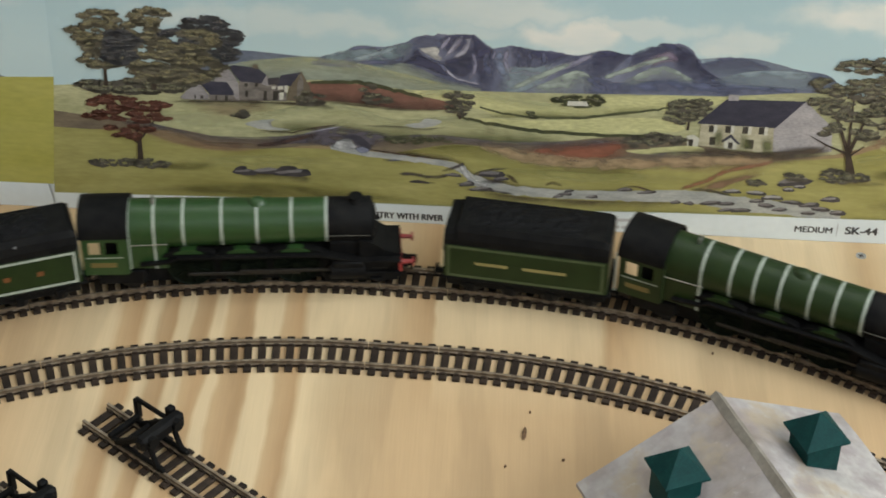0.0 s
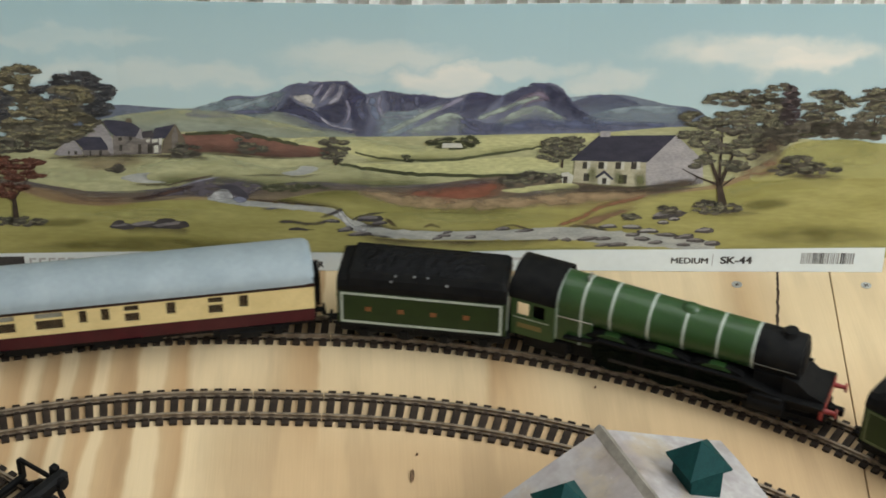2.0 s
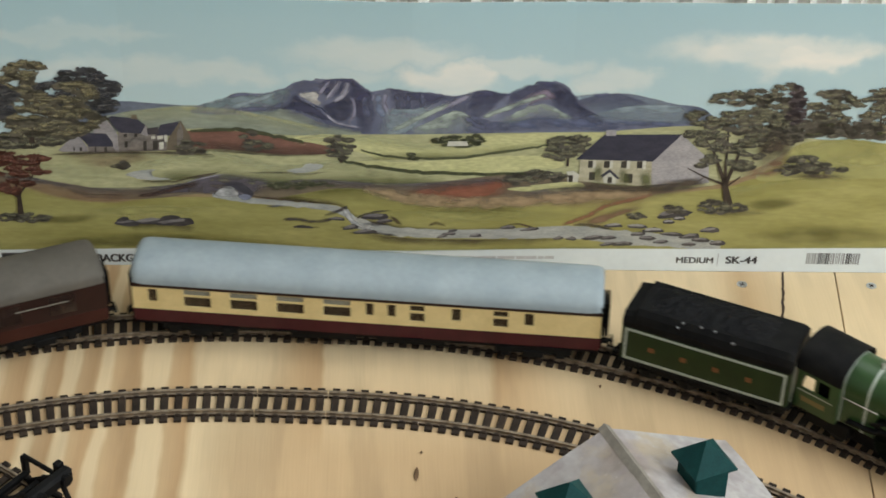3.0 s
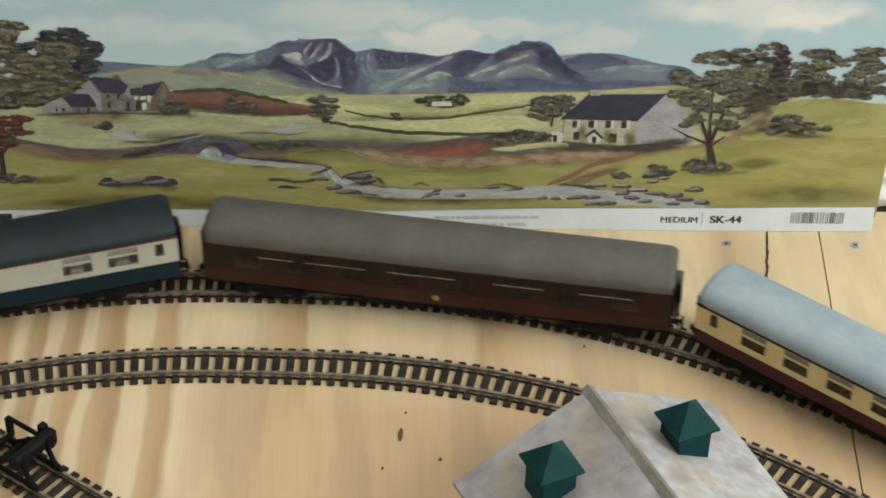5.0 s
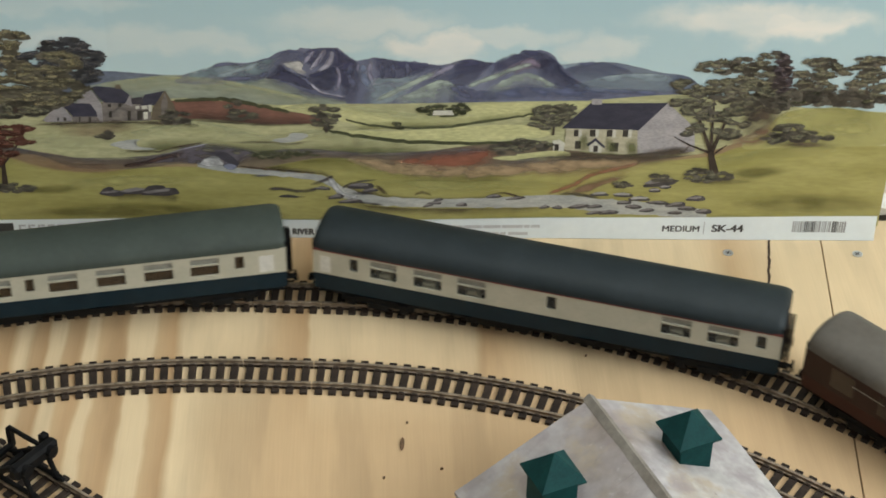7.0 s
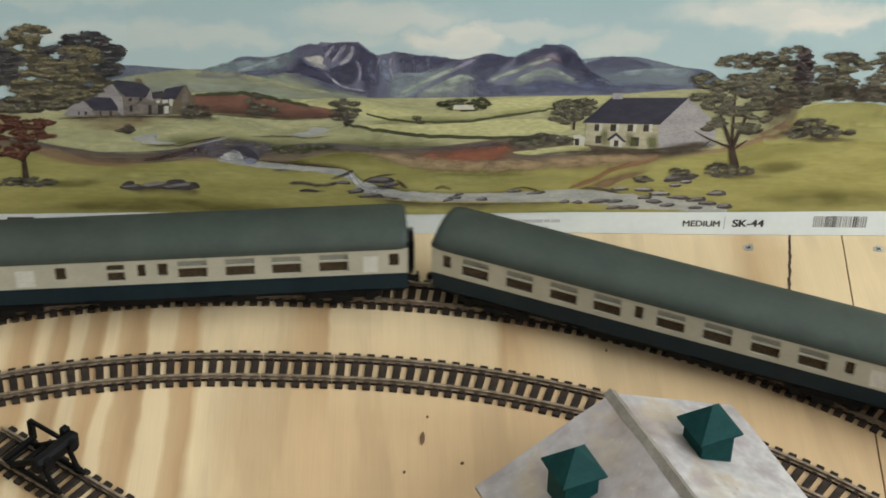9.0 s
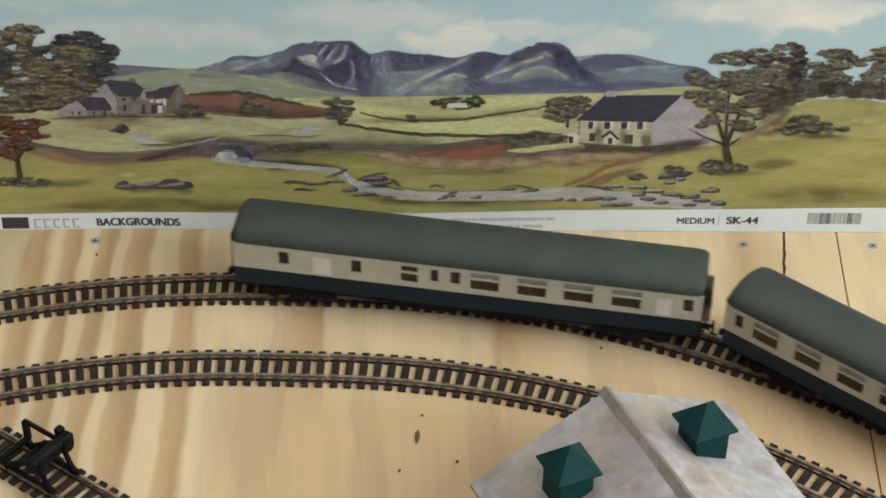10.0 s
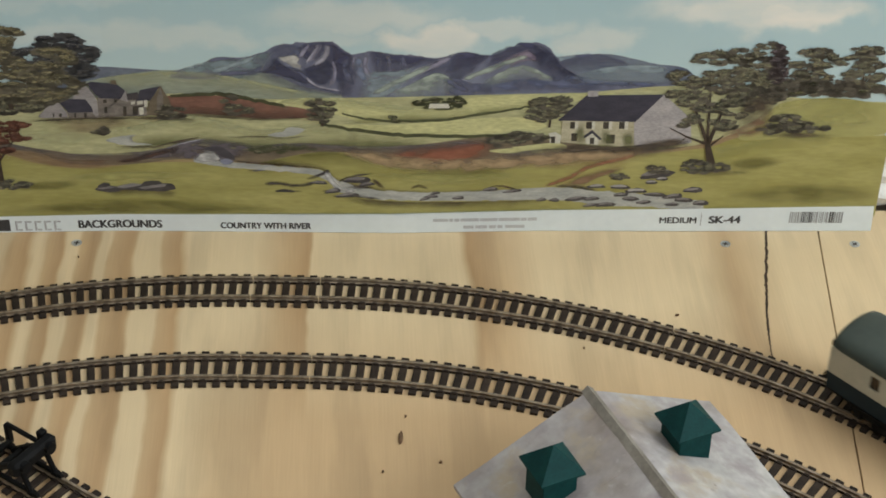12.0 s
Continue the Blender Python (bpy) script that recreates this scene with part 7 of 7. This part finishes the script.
    box(bm, 62, 80, -9, 9, 12, 20, 0.6)
    loft(bm, [[(x, -w, 12), (x, w, 12), (x, w, z), (x, -w, z)] for x, w, z in ((60, 12.5, 31), (68, 12, 28), (74, 12, 23.5), (82, 11.5, 20.5))])
    box(bm, -58, 62, -7.4, 7.4, 9.0, 23.0)
    box(bm, -62, 78, -6.1, 6.1, 1.6, 9.2, 0.4)
    part("frames", bm, BLACK, root)
    for s in (-1, 1):
        bm = fresh()
        rod(bm, (44, s * 13.2, 12.6), (63, s * 13.2, 12.6), 5.4, 16)
        box(bm, 45, 62, min(s * 9, s * 17.4), max(s * 9, s * 17.4), 14.5, 19.5, 0.8)
        part("cylinder", bm, BLACK, root, smooth=True)
        part("connecting_rod", box(fresh(), -6, 44, min(s * 12.0, s * 13.0), max(s * 12.0, s * 13.0), 11.0, 12.8, 0.2), DARKSTEEL, root)
        part("coupling_rod", box(fresh(), -35, 27, min(s * 10.2, s * 11.2), max(s * 10.2, s * 11.2), 8.2, 10.2, 0.3), DARKSTEEL, root)
        bm = fresh()
        rod(bm, (83, s * 11.5, 15.4), (89, s * 11.5, 15.4), 1.5, 10, 1.1)
        rod(bm, (89, s * 11.5, 15.4), (90.2, s * 11.5, 15.4), 2.6, 14)
        part("buffer", bm, REDPAINT, root, "red buffer")
        part("guard_iron", box(fresh(), 78, 80, min(s * 8, s * 9.4), max(s * 8, s * 9.4), 2.2, 11), BLACK, root)
        part("front_step", box(fresh(), 66, 72, min(s * 14, s * 16.4), max(s * 14, s * 16.4), 7, 8, 0.2), BLACK, root)
    part("buffer_beam", box(fresh(), 81.5, 83.4, -16.0, 16.0, 12.0, 18.2, 0.3), REDPAINT, root, "red front buffer beam")
    bm = fresh()
    box(bm, 42, 84, -9.6, 9.6, 3.2, 9.8, 0.6)
    for s in (-1, 1):
        box(bm, 40, 82, min(s * 9.8, s * 11.4), max(s * 9.8, s * 11.4), 2.6, 8.2, 0.4)
        rod(bm, (76, s * 6, 9), (86, s * 4, 7.5), 1.3, 8)
    part("front_bogie", bm, BLACK, root, "black leading bogie frame")
    part("drawhook", box(fresh(), 83, 92, -2.2, 2.2, 6.5, 10.5, 0.6), BLACK, root)
    part("lamp_bracket", box(fresh(), 79, 80.5, -1, 1, 16, 21), BLACK, root)
    coupling(root, 80, 1)
    coupling(root, -84, -1)
    for x in (-33.5, -4.3, 24.9):
        wheelset(root, x, 13.0, 12, DARKGREEN)
    for x, r in ((46, 6.2), (71, 6.2), (-66, 7.2)):
        wheelset(root, x, r)
    part("trailing_frame", box(fresh(), -84, -58, -14.2, 14.2, 6.0, 14.8, 0.6), BLACK, root)
    return root


DARKGLAZE = mat("smoked_glazing", (0.016, 0.009, 0.008), (0.024, 0.012, 0.010), 200, rough=0.15)


def tall(root, f):
    """Body height over the rails, its wheels left as they are."""
    for o in root.children_recursive:
        if o.type == "MESH" and o.name.split(".")[0] != "wheelset":
            for v in o.data.vertices:
                v.co.z *= f
                # coach sides curve in towards the sill
                if root.name.startswith("coach") and v.co.z < 0.0205 and o.parent is root:
                    v.co.y *= 1 - 7.5 * (0.0205 - v.co.z)


DULLRED = mat("dull_red_stripe", (0.10, 0.018, 0.018), (0.15, 0.028, 0.024), 300, rough=0.4)
locomotive_1 = loco("dark green express steam locomotive with white boiler bands", BRUNSWICK, LINING, (-46, -30, -17, -3.5, 12.5, 26, 41))
tender_1 = tender("dark green tender with black coal bunker and gilt lettering", BRUNSWICK, OLDLINE, [(-30, -12, 23.6, 25.4, GOLD), (-4, 20, 23.6, 25.4, GOLD)], 1.5, 4.8)
locomotive_2 = loco("apple green express steam locomotive with white boiler bands", APPLE, LINING, (-65.4, -51.4, -35.5, -14.7, 4.5, 23.2, 42.2))
tender_2 = tender("apple green tender with white lining and black coal load", BRUNSWICK, LINING, [(-32 + 18 * i, -28.5 + 18 * i, 23.0, 25.8, RUSTLETTER) for i in range(4)], 3.0, 2.0)
coach_1 = coach("cream and crimson coach with a pale grey roof", [(88, 93, "s"), (71, 79, "d"), (48, 53, "s"), (25, 33, "d"), (12.5, 17, "s"), (0.5, 4.8, "s"), (-23, -8, "b"), (-49, -34, "b"), (-75, -60, "b"), (-101, -86, "b"), (-121, -116, "s")], CREAM, CRIMSON, ROOFSILVER, UMBER, None)
coach_2 = coach("dark maroon coach with a warm grey roof and a round crest", [(a, a + 14, "b") for a in (-112, -82, -52, -22, 8, 38, 68, 98)], UMBER, MAROON, ROOFBROWN, None, None, [(-97, -78, 31.3), (-71, -38, 31.3), (-26, 11, 31.3), (32, 59, 31.3), (78, 107, 31.3)], 1, (), DARKGLAZE)
coach_3 = coach("blue and grey restaurant coach with red stripe and dark roof", [(-109, -104, "s"), (-97, -81.5, "b"), (-72, -56, "b"), (-47, -31, "b"), (3, 8.5, "s"), (66, 82, "b"), (91, 107.5, "b"), (117, 122, "s")], STONEGREY, RAILBLUE, ROOFNAVY, DULLRED, True, (), None, [(-124, -118)], rise=2.1)
coach_4 = coach("blue and grey passenger coach with a grey-green roof", [(-123.5, -118.5, "s"), *[(a, a + 15.6, "b") for a in (-112, -86, -60.5, -35.6)], (-12.4, -7.6, "s"), *[(a, a + 15.6, "b") for a in (0, 25.8, 51.7, 77)], (101.5, 106.5, "s")], STONEGREY, RAILBLUE, ROOFGREEN, None, None, (), None, [(113, 121)], rise=2.1)
coach_5 = coach("blue and grey brake coach with few windows, last in the train", [(-104, -98, "s"), (-63, -57, "s"), (-35, -25.5, "d"), (-18.5, -14, "s"), (-7.5, -2, "s"), (3.5, 19.5, "b"), (29.5, 45.5, "b"), (55, 71, "b"), (81, 97, "b"), (119.5, 125, "s")], STONEGREY, RAILBLUE, ROOFGREEN, None, None, (), None, [(-83, -73), (103.5, 111.5)], rise=2.1)

for vehicle, f in ((locomotive_1, 1.03), (locomotive_2, 1.03), (tender_1, 1.05), (tender_2, 1.05), (coach_1, 0.98), (coach_2, 0.98), (coach_3, 0.98), (coach_4, 0.98), (coach_5, 0.98)):
    tall(vehicle, f)

# small pale flecks along the tender's coal rail
FLECK = mat("bare_white_fleck", (0.16, 0.165, 0.165), (0.26, 0.26, 0.26), 900, rough=0.4)
for fx, fz, fw in ((-18, 45.0, 1.1), (-16, 47.6, 1.3), (-6, 48.0, 1.4), (1.5, 48.0, 1.2), (12, 45.2, 1.5)):
    fy = -15.6 + (fz - 45.15) * 0.7
    part("paint_fleck", box(fresh(), fx, fx + fw, fy - 0.7, fy + 0.5, fz - 0.5, fz + 0.5, 0.2), FLECK, tender_2, "small dull white fleck")

# middle of each vehicle, mm ahead of the first coach's front, and half the distance between its pivots
TRAIN = [(locomotive_1, 503, 46), (tender_1, 361, 30), (locomotive_2, 203.5, 46), (tender_2, 62, 30), (coach_1, -131, 92), (coach_2, -408, 92), (coach_3, -685, 92), (coach_4, -963, 92), (coach_5, -1239, 92)]
RUN = [(0.0, -295), (1.0, -143), (1.5, -66), (2.5, 89), (5.0, 495), (5.5, 580), (6.5, 749), (9.5, 1249), (10.5, 1419), (12.0, 1678.5)]


def travelled(t):
    """Smooth running position of the first coach's front, mm past the short straight's middle."""
    ts, ss = [r[0] for r in RUN], [r[1] for r in RUN]
    k = max(0, min(len(ts) - 2, sum(x <= t for x in ts) - 1))
    tan = [(ss[min(i + 1, len(ss) - 1)] - ss[max(i - 1, 0)]) / (ts[min(i + 1, len(ts) - 1)] - ts[max(i - 1, 0)]) for i in range(len(ts))]
    h = ts[k + 1] - ts[k]
    u = (t - ts[k]) / h
    return (2 * u**3 - 3 * u**2 + 1) * ss[k] + (u**3 - 2 * u**2 + u) * h * tan[k] + (3 * u**2 - 2 * u**3) * ss[k + 1] + (u**3 - u**2) * h * tan[k + 1]


def motions():
    for ob, ahead, half in TRAIN:
        rows = []
        for i in range(121):
            s = travelled(i / 10) + ahead
            xa, ya, _ = along(s - half, OUTER)
            xb, yb, _ = along(s + half, OUTER)
            m = ORIGIN @ pose((xa + xb) / 2 * K, (ya + yb) / 2 * K, RAILTOP * K, 0, 0, math.degrees(math.atan2(yb - ya, xb - xa)))
            rows.append((i / 10, m))
        walk(ob, rows)
    for ob, r, m in WHEELS:
        step = 3 if r > 10 else 1
        walk(ob, [(i / 30, m @ pose(0, 0, 0, 0, math.degrees(travelled(i / 30) / r) % 360, 0)) for i in range(0, 361, step)])


motions()
